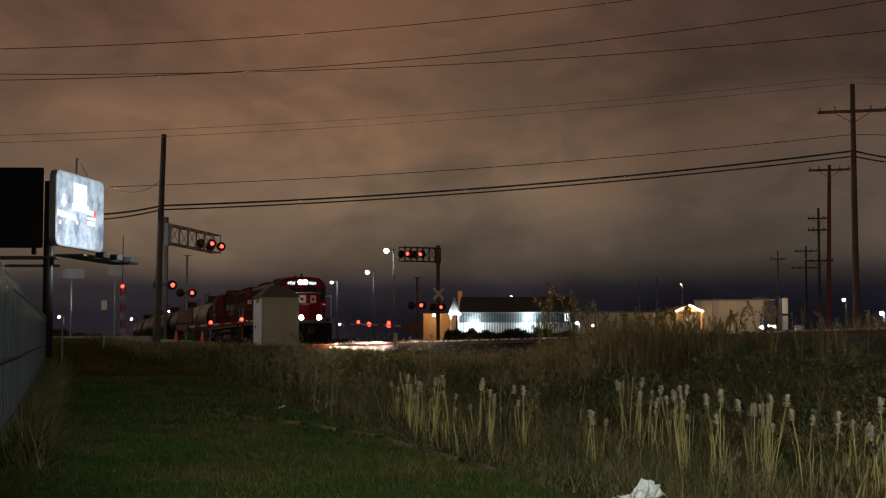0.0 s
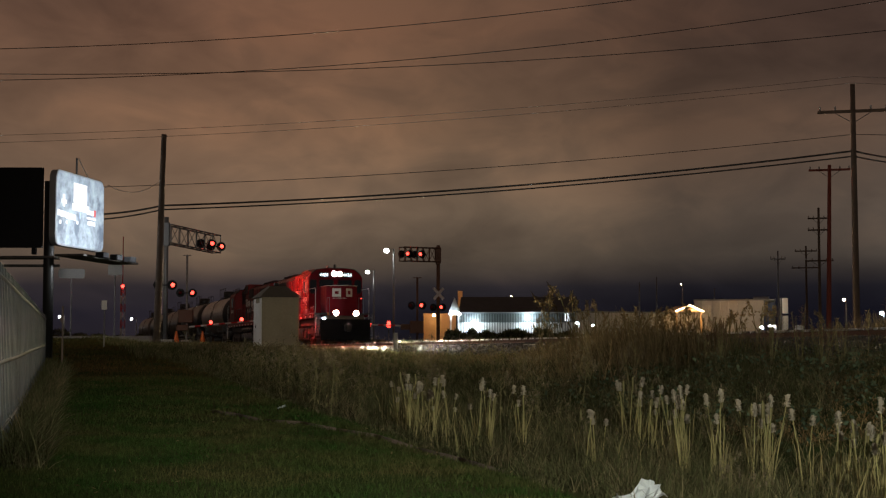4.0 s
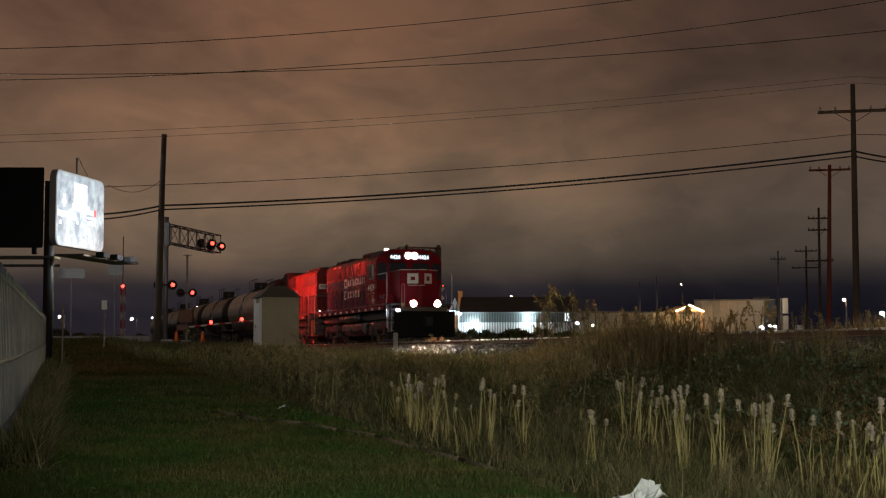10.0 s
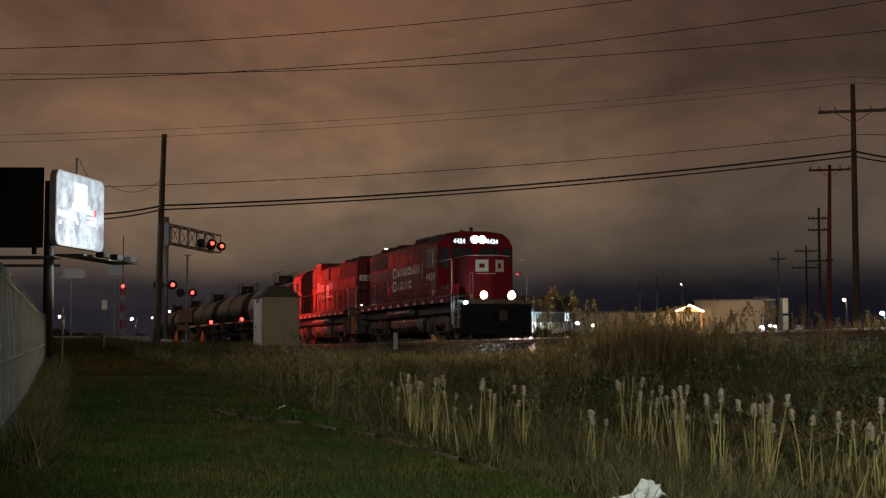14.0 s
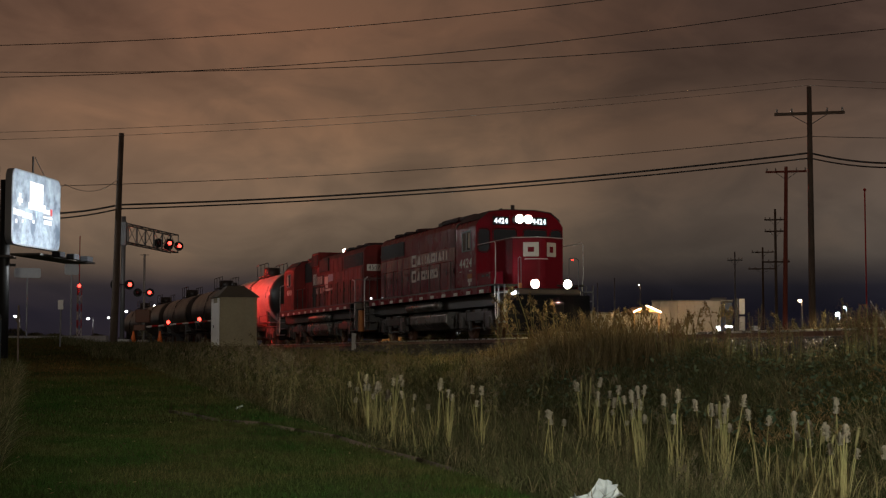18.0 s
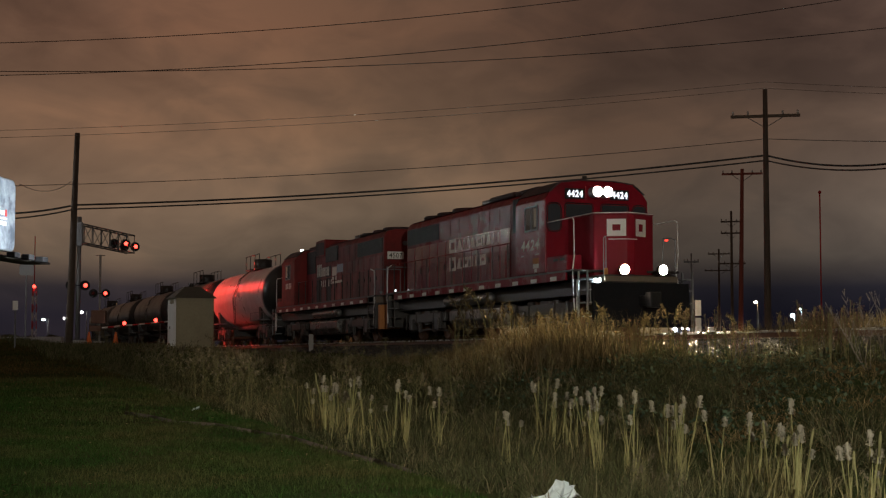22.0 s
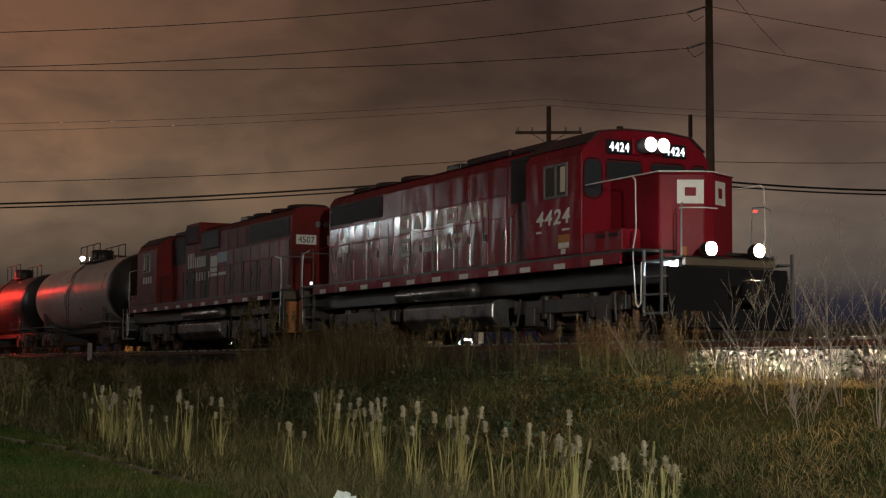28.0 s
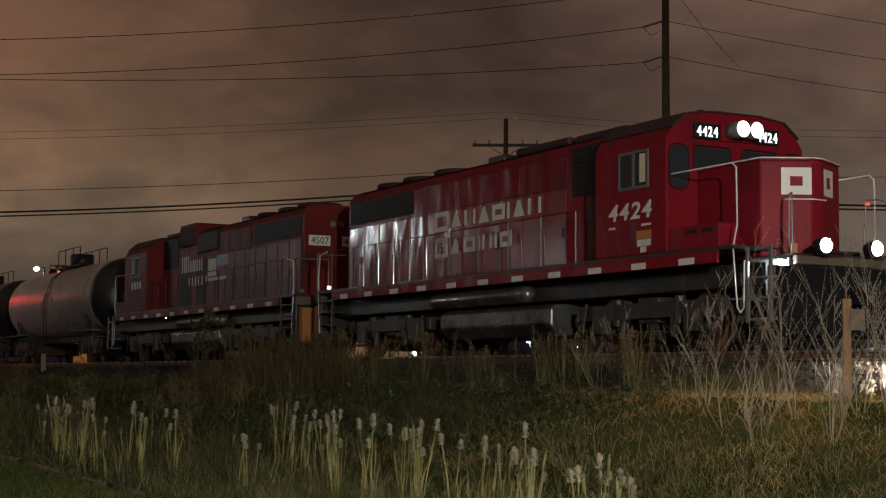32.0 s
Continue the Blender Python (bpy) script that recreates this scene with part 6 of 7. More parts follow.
    blades("dry_tall_grass", "tall dry grass behind the track", x, y, RNG.uniform(0.2, 0.75, len(x)) * np.interp(s, [-40, -30], [0.6, 1.0]), 0.014, DRY, 0.35, 0.4)


plant_grass()


def broad_leaves():
    """Low dark broad-leaved weeds that creep over the bank."""
    x, y, s, u = strip(4200, -26, -15.5, 4.6, 8.6, 0.8)
    n = len(x)
    c = np.stack([x, y, ground_many(x, y) + RNG.uniform(0.06, 0.34, n)], 1)
    a = RNG.uniform(0, math.tau, n)
    ln, tilt = RNG.uniform(0.035, 0.085, n), RNG.normal(-0.3, 0.45, n)
    d = np.stack([np.cos(a), np.sin(a), tilt], 1) * ln[:, None]
    e = np.stack([-np.sin(a), np.cos(a), RNG.normal(0, 0.3, n)], 1) * (ln * 0.42)[:, None]
    v = np.stack([c, c + 0.45 * d + e, c + d, c + 0.45 * d - e], 1).reshape(-1, 3)
    data = bpy.data.meshes.new("bank_leaves")
    data.from_pydata(v.tolist(), [], np.arange(4 * n).reshape(-1, 4).tolist())
    data.materials.append(LEAF)
    tagged(new("bank_leaves", data), "low dark green broad-leaved weeds on the bank", "weeds", kind="stuff")


LEAF = material("broad_weed_leaves", (0.06, 0.085, 0.05), 0.5, grain=0.3, scale=2, second=(0.10, 0.10, 0.05), spread=0.6, by_island=0.4)
LEAF.node_tree.nodes["Principled BSDF"].inputs["Specular IOR Level"].default_value = 0.0
broad_leaves()


def fallen_leaves():
    x, y, s, u = strip(800, -34, -8, 12.6, 21)
    n = len(x)
    c = np.stack([x, y, ground_many(x, y) + RNG.uniform(0.03, 0.075, n)], 1)
    a, ln = RNG.uniform(0, math.tau, n), RNG.uniform(0.01, 0.026, n)
    d = np.stack([np.cos(a), np.sin(a), RNG.normal(0, 0.4, n)], 1) * ln[:, None]
    e = np.stack([-np.sin(a), np.cos(a), RNG.normal(0, 0.4, n)], 1) * (ln * 0.4)[:, None]
    v = np.stack([c - d, c + e, c + d, c - e], 1).reshape(-1, 3)
    data = bpy.data.meshes.new("fallen_leaves")
    data.from_pydata(v.tolist(), [], np.arange(4 * n).reshape(-1, 4).tolist())
    data.materials.append(DRY)
    tagged(new("fallen_leaves", data), "scattered dry brown leaves on the lawn", "leaves", kind="stuff")


fallen_leaves()


def plant(proto, m):
    """A copy of a plant that keeps the given size, whatever the size of the first."""
    k = proto.scale
    return copy_thing(proto, m @ Matrix.Diagonal((1 / k.x, 1 / k.y, 1 / k.z, 1)))


def plume_grass():
    """Reed plumes that stand above the dry grass: stem, drooping plume."""
    protos = []
    for k in range(5):
        rng = random.Random(40 + k)
        t = thing("plume_reed", "tall dry reed with a feathery brown plume", "reed", group="dry plumed reeds")
        lean = rng.uniform(0.05, 0.22)
        part("stem", tubes(0.006, [(0, 0, 0), (lean * 0.3, 0, 0.55), (lean, 0, 1.0)], n=5), WEED, t)
        bm = bmesh.new()
        for i in range(70):
            f = rng.random()
            c = Vector((lean * (0.8 + 0.9 * f), 0, 0.84 + 0.22 * f))
            r = 0.035 * (1 - f) + 0.008
            a = c + Vector((rng.gauss(0, r), rng.gauss(0, r), rng.gauss(0, 0.01)))
            d = Vector((0.03 + rng.gauss(0, 0.02), rng.gauss(0, 0.02), 0.03 + rng.gauss(0, 0.02)))
            e = Vector((rng.gauss(0, 0.008), rng.gauss(0, 0.008), rng.gauss(0, 0.004)))
            bm.faces.new([bm.verts.new(q) for q in (a - e, a + e, a + d)])
        tagged(part("plume", bm, DRY, t, "feathery plume"), kind="stuff")
        for i in range(3):
            z0 = 0.2 + 0.2 * i
            a = rng.uniform(0, math.tau)
            bm = bmesh.new()
            p = [Vector((0, 0, z0)), Vector((0.12 * math.cos(a), 0.12 * math.sin(a), z0 + 0.16)), Vector((0.3 * math.cos(a), 0.3 * math.sin(a), z0 + 0.14))]
            q = Vector((-math.sin(a), math.cos(a), 0)) * 0.010
            v = [bm.verts.new(w) for w in (p[0] - q, p[0] + q, p[1] + q, p[1] - q, p[2])]
            bm.faces.new(v[:4])
            bm.faces.new((v[3], v[2], v[4]))
            part("leaf", bm, DRY, t)
        protos.append(t)
    rng = random.Random(77)
    spots = [(rng.uniform(-47, -33), rng.uniform(3.6, 6.2), rng.choice((0.9, 1.0, 1.1, 1.2, 1.35, 1.7))) for _ in range(135)]
    spots += [(rng.uniform(-33, -25.5), rng.uniform(3.4, 5.2), rng.uniform(0.8, 1.2)) for _ in range(50)]
    spots += [(rng.uniform(-24, -19.4), rng.uniform(3.6, 4.8), rng.uniform(0.6, 0.95)) for _ in range(8)]
    spots = [q for q in spots if math.degrees(math.atan2(*by_track(q[0], q[1]).xy)) > 3.5]
    for i, (s, u, h) in enumerate(spots):
        p = by_track(s, u)
        m = pose(p.x, p.y, ground_z(p.x, p.y) - 0.02, rng.uniform(-7, 7), rng.uniform(-7, 7), rng.uniform(0, 360)) @ Matrix.Diagonal((h, h, h, 1))
        if i < len(protos):
            protos[i].matrix_basis = m
        else:
            plant(protos[i % len(protos)], m)


plume_grass()


def cattails():
    protos = []
    for k in range(7):
        rng = random.Random(k)
        t = thing("cattail", "pale cattail with a burst fluffy head in the ditch", "cattail", group="cattails in the ditch")
        bx, by = rng.uniform(-0.05, 0.05), rng.uniform(-0.05, 0.05)
        bare = k in (2, 5)
        part("stalk", tubes(0.0048, [(0, 0, 0), (bx * 0.4, by * 0.4, 0.5), (bx, by, 1.0)], n=6), REED, t)
        bm = bmesh.new()
        if bare:
            lathe(bm, [(0.82, 0.004), (0.83, 0.012), (0.97, 0.012), (0.985, 0.004)], "z", (bx, by, 0), 8)
            part("head", bm, WEED, t, "slim brown seed head")
        else:
            ln = rng.uniform(0.09, 0.13)
            prof = [(0.985 - ln, 0.006)]
            for i in range(6):
                f = (i + 0.5) / 6
                prof.append((0.985 - ln * (1 - f), rng.uniform(0.010, 0.018) * (1.2 if f > 0.6 else 0.9)))
            prof.append((1.0, 0.012))
            lathe(bm, prof, "z", (bx, by, 0), 9)
            for v in bm.verts:
                v.co += Vector((rng.gauss(0, 0.005), rng.gauss(0, 0.005), rng.gauss(0, 0.004)))
            for i in range(60):
                f = rng.random()
                a = rng.uniform(0, math.tau)
                c = Vector((bx + 0.016 * math.cos(a), by + 0.016 * math.sin(a), 0.99 - ln * f))
                d = Vector((math.cos(a) * 0.02, math.sin(a) * 0.02, rng.uniform(-0.02, 0.012)))
                e = Vector((-math.sin(a), math.cos(a), rng.uniform(-1, 1))) * 0.005
                bm.faces.new([bm.verts.new(q) for q in (c - e, c + e, c + d)])
            tagged(part("head", bm, FLUFF, t, "burst cream-white fluffy head"), kind="stuff")
        for i in range(3):
            a = rng.uniform(0, math.tau)
            top = rng.uniform(0.35, 0.9)
            out = rng.choice((0.03, 0.06, 0.10, 0.18))
            bm = bmesh.new()
            q = Vector((-math.sin(a), math.cos(a), 0)) * 0.006
            p = [Vector((0, 0, 0)), Vector((out * 0.35 * math.cos(a), out * 0.35 * math.sin(a), top * 0.6)), Vector((out * math.cos(a), out * math.sin(a), top))]
            v = [bm.verts.new(w) for w in (p[0] - q, p[0] + q, p[1] + q, p[1] - q, p[2])]
            bm.faces.new(v[:4])
            bm.faces.new((v[3], v[2], v[4]))
            part("leaf", bm, REED, t)
        protos.append(t)
    rng = random.Random(5)
    # bearing from, to, count, head height over distance below the eye, its spread
    groups = [(-1.8, -0.3, 24, -0.0185, 0.004), (-0.3, 1.7, 13, -0.021, 0.006), (2.75, 3.35, 5, -0.024, 0.004), (4.9, 6.1, 5, -0.034, 0.003), (6.55, 7.0, 5, -0.0135, 0.003), (6.9, 8.4, 14, -0.026, 0.004),
              (8.4, 10.0, 13, -0.025, 0.006), (10.0, 11.8, 15, -0.029, 0.005), (13.0, 13.4, 2, -0.033, 0.003), (13.9, 15.0, 9, -0.040, 0.004), (15.0, 16.6, 11, -0.042, 0.006), (16.6, 18.3, 7, -0.052, 0.006), (18.3, 20.3, 8, -0.060, 0.006)]
    i = 0
    for a0, a1, n, rise, spread in groups:
        row = 12.15 if a1 < 0 else 11.6 if a1 < 2 else 11.2 if a1 < 4 else 9.9
        knots = [(rng.uniform(a0, a1), rng.gauss(row, 0.5 if row < 11 else 0.15)) for _ in range(max(1, n // 4))]
        for _ in range(n):
            az, u = rng.choice(knots)
            az = min(max(az + rng.gauss(0, 0.28), a0), a1)
            u += rng.gauss(0, 0.16)
            d = (17.15 - u) / (0.9632 * math.sin(radians(az)) + 0.2686 * math.cos(radians(az)))
            p = bearing(az, d)
            g = ground_z(p.x, p.y)
            h = EYE.z + rng.gauss(rise - 0.002, spread * 1.2) * d - g + 0.02
            h = min(max(h, 0.45), 1.5)
            m = pose(p.x, p.y, g - 0.02, rng.gauss(0, 5), rng.gauss(0, 5), rng.uniform(0, 360)) @ Matrix.Diagonal((1.1, 1.1, h, 1))
            if i < len(protos):
                protos[i].matrix_basis = m
            else:
                plant(protos[i % len(protos)], m)
            i += 1
    # headless reed leaves that crowd round the cattails
    xs, ys = [], []
    for a0, a1, n in ((-1.9, -0.1, 170), (-0.1, 1.9, 60), (2.5, 3.6, 30), (6.3, 12.2, 130), (12.8, 17.2, 210), (17.2, 20.6, 80)):
        knots = [(rng.uniform(a0, a1), rng.uniform(9.0, 11.0) if a0 > 2 else rng.uniform(11.6, 12.4)) for _ in range(n // 7)]
        for _ in range(n):
            az, u = rng.choice(knots)
            az += rng.gauss(0, 0.36)
            u += rng.gauss(0, 0.12)
            d = (17.15 - u) / (0.9632 * math.sin(radians(az)) + 0.2686 * math.cos(radians(az)))
            p = bearing(az, d)
            xs.append(p.x)
            ys.append(p.y)
    xs, ys = np.array(xs), np.array(ys)
    blades("reed_leaves", "pale straw-green reed leaves among the cattails", xs, ys, RNG.uniform(0.2, 0.8, len(xs)) * RNG.choice([0.5, 0.8, 1.0, 1.1], len(xs)), RNG.uniform(0.006, 0.016, len(xs)), REED, 0.12, 0.35)


cattails()


def weeds():
    """Dead goldenrod and thistle with pale seed tufts."""
    protos = []
    for k in range(5):
        rng = random.Random(100 + k)
        t = thing("dead_weed", "dead branching weed with pale seed tufts in the ditch", "weed", group="dead weeds in the ditch")
        stem = bmesh.new()
        tuft = bmesh.new()
        top = Vector((rng.uniform(-0.1, 0.1), rng.uniform(-0.1, 0.1), 1.0))
        tube(stem, (0, 0, 0), top * 0.6, 0.006, 0.005, 5)
        tube(stem, top * 0.6, top, 0.005, 0.003, 5)
        for i in range(9):
            f = rng.uniform(0.35, 0.98)
            a = rng.uniform(0, math.tau)
            ln = 0.30 * (1.1 - f) + 0.06
            e = top * f + Vector((ln * math.cos(a), ln * math.sin(a), ln * 0.9))
            branch = bmesh.new()
            tube(branch, top * f, e, 0.0035, 0.002, 4)
            part("branch", branch, WEED, t)
            for j in range(16):
                c = e + Vector((rng.gauss(0, 0.022), rng.gauss(0, 0.022), rng.gauss(0, 0.025)))
                q = [bm_v for bm_v in (Vector((rng.gauss(0, 0.011), rng.gauss(0, 0.011), rng.gauss(0, 0.011))) for _ in range(3))]
                tuft.faces.new([tuft.verts.new(c + w) for w in q])
        part("stem", stem, WEED, t)
        tagged(part("seed_tuft", tuft, SEED, t, "pale downy seed tufts"), kind="stuff")
        for i in range(7):
            a, z0 = rng.uniform(0, math.tau), rng.uniform(0.1, 0.85)
            bm = bmesh.new()
            q = Vector((-math.sin(a), math.cos(a), 0)) * 0.018
            p = [Vector((0, 0, z0)), Vector((0.08 * math.cos(a), 0.08 * math.sin(a), z0 + 0.03)), Vector((0.16 * math.cos(a), 0.16 * math.sin(a), z0 - 0.06))]
            v = [bm.verts.new(w) for w in (p[0], p[1] + q, p[2], p[1] - q)]
            bm.faces.new(v)
            part("leaf", bm, WEED, t)
        protos.append(t)
    rng = random.Random(8)
    spots = [(rng.uniform(-46, -19), rng.uniform(8.2, 12.4), rng.uniform(0.6, 1.1)) for _ in range(58)]
    spots += [(rng.uniform(-34, -22), rng.uniform(11.2, 12.8), rng.uniform(0.6, 1.0)) for _ in range(36)]
    spots += [(rng.uniform(-44, -24), rng.uniform(5.8, 8.5), rng.uniform(0.5, 0.9)) for _ in range(45)]
    spots += [(rng.uniform(-20, -8), rng.uniform(7.5, 11.8), rng.uniform(0.35, 0.6)) for _ in range(35)]
    for i, (s, u, h) in enumerate(spots):
        p = by_track(s, u)
        m = pose(p.x, p.y, ground_z(p.x, p.y) - 0.02, rng.uniform(-9, 9), rng.uniform(-9, 9), rng.uniform(0, 360)) @ Matrix.Diagonal((h, h, h, 1))
        if i < len(protos):
            protos[i].matrix_basis = m
        else:
            plant(protos[i % len(protos)], m)


weeds()


def bare_shrub(seed, az, u, height, spread, stems, mat=TWIG):
    rng = random.Random(seed)
    d = (17.15 - u) / (0.9632 * math.sin(radians(az)) + 0.2686 * math.cos(radians(az)))
    p = bearing(az, d)
    t = thing("bare_shrub", "leafless shrub with pale budding twigs on the railway bank", "shrub", pose(p.x, p.y, ground_z(p.x, p.y) - 0.03), group="bare shrubs on the bank")
    for k in range(stems):
        bm = bmesh.new()
        a = rng.uniform(0, math.tau)
        lean = rng.uniform(0.05, spread * 1.5)
        top = Vector((math.cos(a) * lean * height, math.sin(a) * lean * height, height * rng.uniform(0.7, 1.0)))
        base = Vector((math.cos(a) * 0.05, math.sin(a) * 0.05, 0))
        pts = [base]
        for i in range(1, 8):
            f = i / 7
            pts.append(base.lerp(top, f) + Vector((rng.gauss(0, 0.02), rng.gauss(0, 0.02), 0)) * height * 0.5)
        r0 = 0.0022 * height + 0.0012
        for i in range(7):
            tube(bm, pts[i], pts[i + 1], r0 * (1 - i / 8), r0 * (1 - (i + 1) / 8), 5, caps=False)
        for i in range(9):
            f = rng.uniform(0.2, 0.97)
            j = int(f * 7)
            o = pts[j].lerp(pts[min(j + 1, 7)], f * 7 - j)
            b = a + rng.uniform(-2.2, 2.2)
            ln = height * rng.uniform(0.14, 0.40) * (1.15 - f)
            e = o + Vector((math.cos(b) * ln * 0.6, math.sin(b) * ln * 0.6, ln * rng.uniform(0.8, 1.2)))
            tube(bm, o, e, 0.0028, 0.0012, 4, caps=False)
            for q in range(5):
                c = o.lerp(e, (q + 1) / 5)
                s = 0.009
                v = [bm.verts.new(c + Vector(w) * s) for w in ((1, 0, 0), (-0.6, 0.8, 0), (-0.6, -0.8, 0), (0, 0, 1.7))]
                for f3 in ((0, 1, 3), (1, 2, 3), (2, 0, 3)):
                    bm.faces.new([v[w] for w in f3])
        part("stem", bm, mat, t)
    return t


for seed, az, u, h, sp, n in ((1, 22.1, 5.4, 1.9, 0.25, 4), (2, 23.4, 5.8, 2.45, 0.12, 3), (3, 22.8, 6.0, 1.7, 0.3, 4), (4, 24.6, 5.2, 2.1, 0.25, 4), (5, 25.4, 5.6, 2.0, 0.3, 5), (6, 26.6, 6.3, 1.9, 0.35, 9), (7, 27.6, 5.4, 2.3, 0.25, 5),
                              (8, 28.6, 5.2, 2.4, 0.25, 5), (9, 21.2, 4.6, 1.3, 0.3, 4), (10, 19.0, 4.6, 1.25, 0.3, 6), (11, 18.4, 5.0, 1.1, 0.35, 5), (12, 29.4, 6.0, 2.2, 0.3, 8), (13, 24.0, 6.6, 1.0, 0.4, 5), (14, 17.2, 4.4, 0.8, 0.4, 5)):
    bare_shrub(seed, az, u, h, sp, n)


def goldenrod():
    """Brown, dried goldenrod clumps on the shoulder: many stems with dense feathery heads."""
    protos = []
    for k in range(4):
        rng = random.Random(300 + k)
        t = thing("dried_goldenrod", "dried brown goldenrod with feathery heads beside the track", "weed", group="dried goldenrod clumps")
        for j in range(7):
            a, out = rng.uniform(0, math.tau), rng.uniform(0.04, 0.26)
            top = Vector((out * math.cos(a), out * math.sin(a), rng.uniform(0.7, 1.0)))
            foot = Vector((out * 0.25 * math.cos(a), out * 0.25 * math.sin(a), 0))
            part("stem", tubes(0.0045, [foot, foot.lerp(top, 0.55) + Vector((0, 0, 0.04)), top], n=5), WEED, t)
            head = bmesh.new()
            for i in range(75):
                f = rng.random()
                b, ln = rng.uniform(0, math.tau), 0.10 * (1 - f) + 0.02
                c = top - Vector((0, 0, 0.34 * (1 - f))) + Vector((math.cos(b), math.sin(b), 0.25)) * ln * rng.random()
                d = Vector((math.cos(b) * 0.03, math.sin(b) * 0.03, rng.uniform(-0.012, 0.03)))
                e = Vector((-math.sin(b), math.cos(b), rng.uniform(-0.5, 0.5))) * 0.007
                head.faces.new([head.verts.new(q) for q in (c - e, c + e, c + d)])
            tagged(part("seed_head", head, RUSSET, t, "feathery russet seed head"), kind="stuff")
        protos.append(t)
    rng = random.Random(17)
    spots = [(rng.uniform(16.1, 17.9), rng.uniform(4.3, 5.0), rng.uniform(0.75, 1.05)) for _ in range(11)]
    spots += [(rng.uniform(18.9, 19.9), rng.uniform(4.6, 5.2), rng.uniform(0.8, 1.05)) for _ in range(5)]
    spots += [(rng.uniform(4.6, 14.5), rng.uniform(3.6, 5.0), rng.uniform(0.7, 1.15)) for _ in range(16)]
    for i, (az, u, h) in enumerate(spots):
        d = (17.15 - u) / (0.9632 * math.sin(radians(az)) + 0.2686 * math.cos(radians(az)))
        p = bearing(az, d)
        m = pose(p.x, p.y, ground_z(p.x, p.y) - 0.02, 0, 0, rng.uniform(0, 360)) @ Matrix.Diagonal((h, h, h, 1))
        if i < len(protos):
            protos[i].matrix_basis = m
        else:
            plant(protos[i % len(protos)], m)


RUSSET = material("russet_seed_heads", (0.17, 0.085, 0.045), 0.9, grain=0.4, scale=6, second=(0.10, 0.065, 0.04), spread=0.5, by_object=0.25, thin=0.4)
goldenrod()


# ---- litter: a crumpled white sheet by the ditch and small scraps
def crumple(name, label, centre, size, seed, turn, mat, thick=0.006):
    rng = random.Random(seed)
    n = 9
    bm = bmesh.new()
    grid = []
    for i in range(n):
        row = []
        for j in range(n):
            x, y = (i / (n - 1) - 0.5) * size[0], (j / (n - 1) - 0.5) * size[1]
            z = 0.5 * size[2] * (1 + math.sin(3.1 * i / n + seed) * math.cos(2.3 * j / n)) + rng.gauss(0, 0.08) * size[2] * 2 + size[2] * 1.1 * max(0, i / (n - 1) - 0.4)
            row.append(bm.verts.new((x + rng.gauss(0, 0.012), y + rng.gauss(0, 0.012), z)))
        grid.append(row)
    for i in range(n - 1):
        for j in range(n - 1):
            bm.faces.new((grid[i][j], grid[i + 1][j], grid[i + 1][j + 1], grid[i][j + 1]))
    top = [f for f in bm.faces]
    bmesh.ops.solidify(bm, geom=top, thickness=thick)
    data = mesh_of(name, bm, mat)
    ob = tagged(new(name, data), label, "litter")
    ob.matrix_basis = pose(centre.x, centre.y, ground_z(centre.x, centre.y) + 0.02, 0, 0, turn)
    return ob


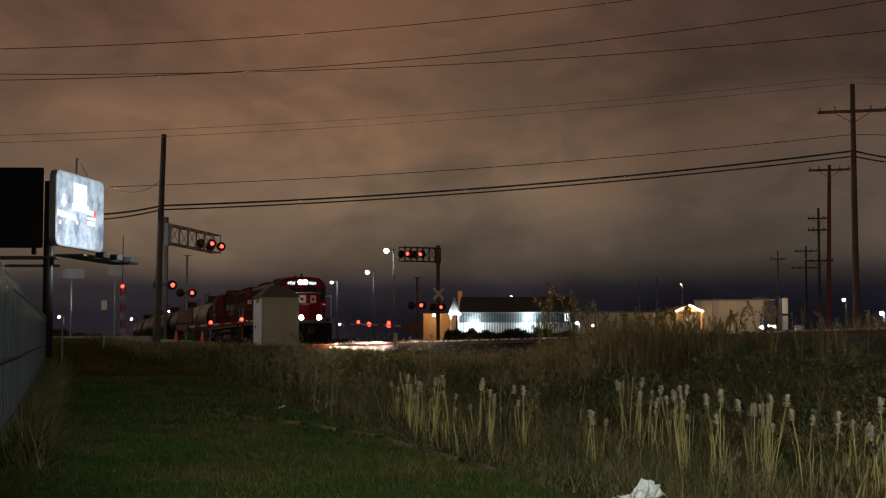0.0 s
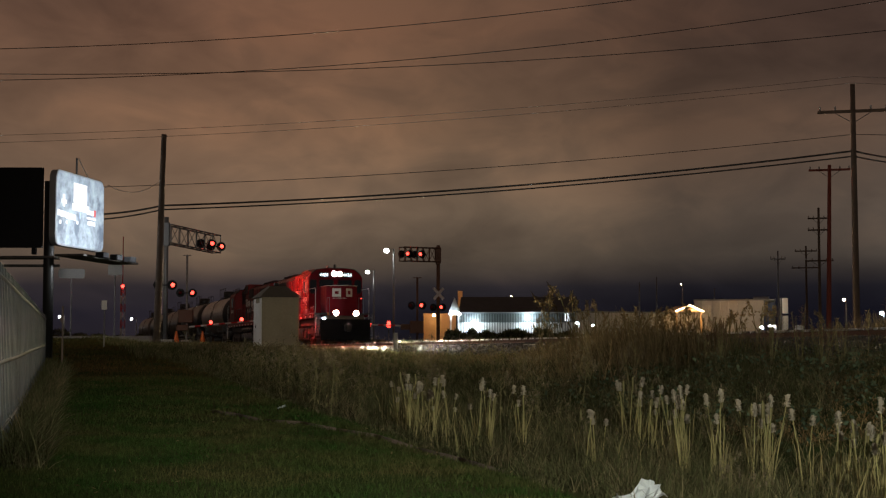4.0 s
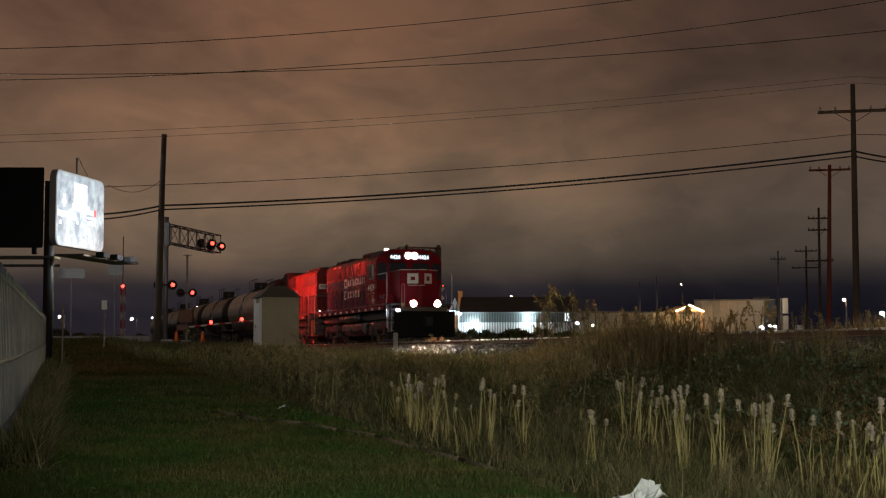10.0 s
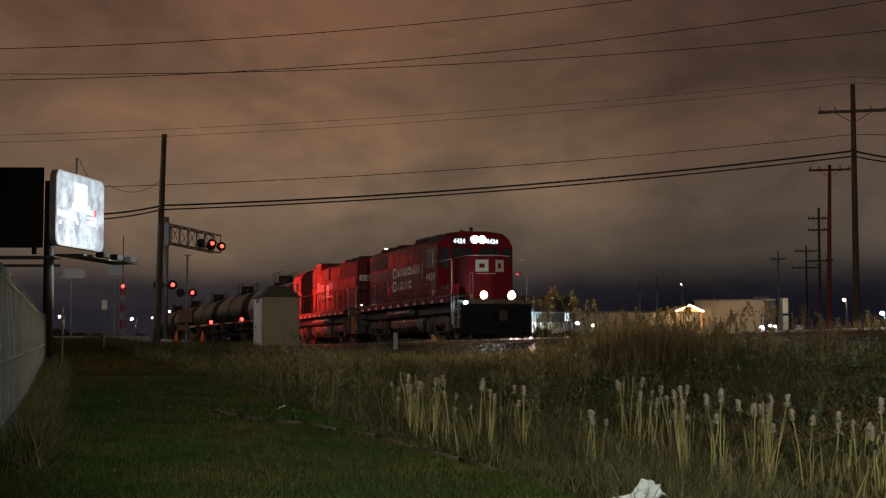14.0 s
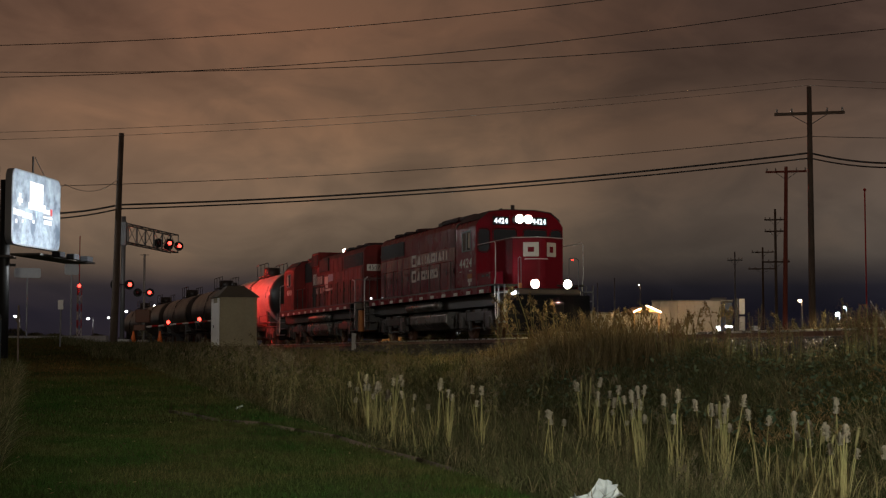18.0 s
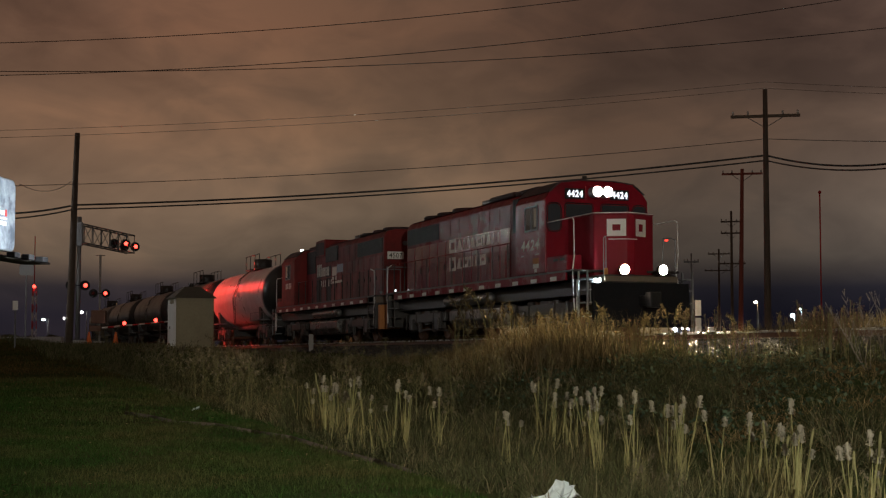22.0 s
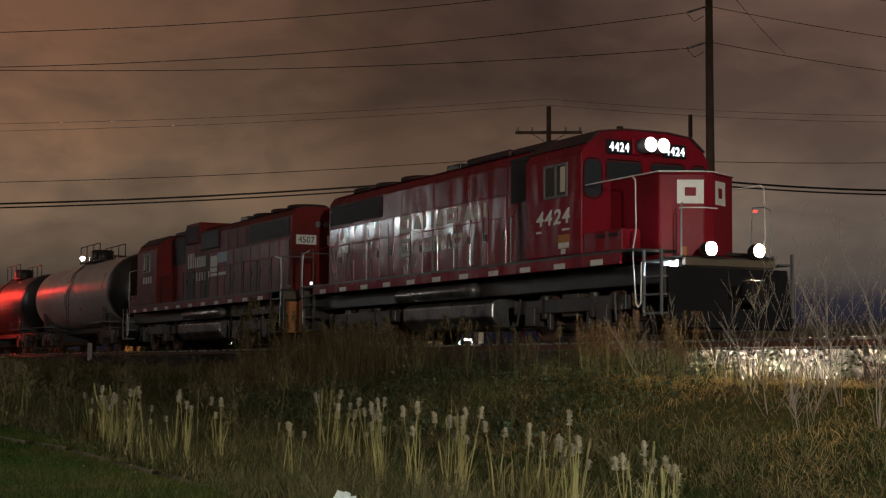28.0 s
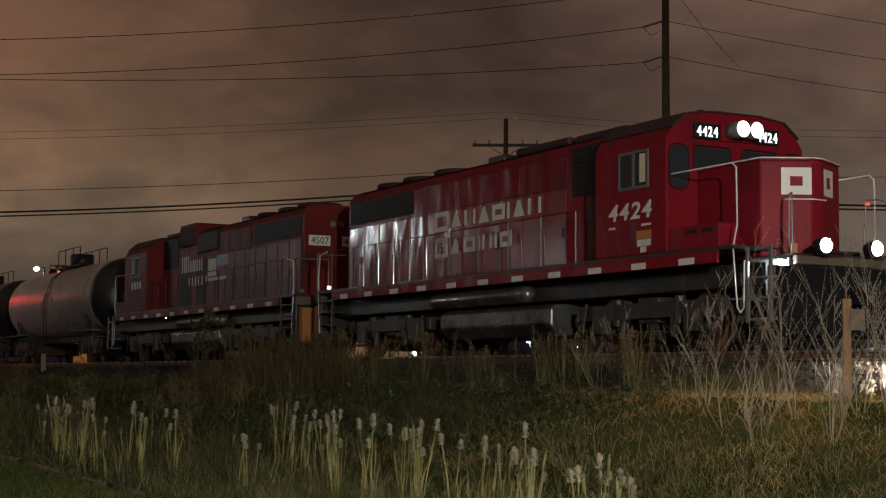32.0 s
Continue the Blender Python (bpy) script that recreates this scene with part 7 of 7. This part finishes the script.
PLASTIC = material("dirty_white_plastic", (0.60, 0.66, 0.66), 0.45, grain=0.3, scale=4, second=(0.5, 0.48, 0.42), spread=0.6)
crumple("plastic_sheet", "crumpled dirty white plastic sheet by the ditch", bearing(7.05, 12.2), (0.40, 0.2, 0.16), 3, 20, PLASTIC)
for k, (az, d, sz) in enumerate(((-5.9, 23.0, 0.09), (-14.3, 33.5, 0.3), (-14.6, 32.5, 0.22), (25.8, 13.6, 0.12))):
    crumple("paper_scrap", "small pale scrap of litter on the grass", bearing(az, d), (sz, sz * 0.6, sz * 0.4), 11 + k, 40 * k, PLASTIC, 0.004)

# old round timbers that edge the lawn above the ditch
for (x0, y0), (x1, y1) in (((-3.24, 22.0), (-2.4, 20.5)), ((-2.3, 20.4), (-1.3, 18.75)), ((-1.25, 18.7), (-0.35, 17.3)), ((-0.3, 17.15), (0.6, 15.65))):
    log = thing("edging_log", "dark weathered timber lying along the lawn edge", "log", group="lawn edging timbers")
    part("trunk", tubes(0.034, [(x0, y0, ground_z(x0, y0)), ((x0 + x1) / 2 + 0.03, (y0 + y1) / 2, ground_z((x0 + x1) / 2, (y0 + y1) / 2) + 0.01), (x1, y1, ground_z(x1, y1))], n=10), TIE, log)


# ---- the train rolls along the track and slows down
TRAVEL = [
    (0.0, -91.22), (3.0, -83.6), (6.0, -75.81), (9.0, -67.54), (13.0, -56.99), (16.0, -49.8), (19.0, -42.57), (21.0, -38.01), (23.0, -33.15),
    (25.0, -28.80), (26.5, -25.7), (27.5, -23.84), (28.5, -22.33), (29.5, -21.13), (30.5, -20.01), (31.5, -19.16), (32.0, -18.91),
]


def travelled(t):
    k = next((i for i in range(len(TRAVEL) - 1) if t <= TRAVEL[i + 1][0]), len(TRAVEL) - 2)
    (a, sa), (b, sb) = TRAVEL[k], TRAVEL[k + 1]
    return sa + (sb - sa) * (t - a) / (b - a)


def motions():
    for car, back, turn in MOVERS:
        rows = []
        for t, s in TRAVEL:
            p = by_track(s + back, 0, RAIL_Z)
            rows.append((t, pose(p.x, p.y, p.z, 0, 0, TRACK_TURN + turn)))
        walk(car, rows)
        way = -1 if turn else 1
        for w, x, r in WHEELS:
            if w.parent != car:
                continue
            spins = []
            for i in range(161):
                t = i * 0.2
                roll = math.degrees((travelled(t) - TRAVEL[0][1]) / r) * way
                spins.append((t, pose(x, 0, r, 0, roll, 0)))
            walk(w, spins)


motions()
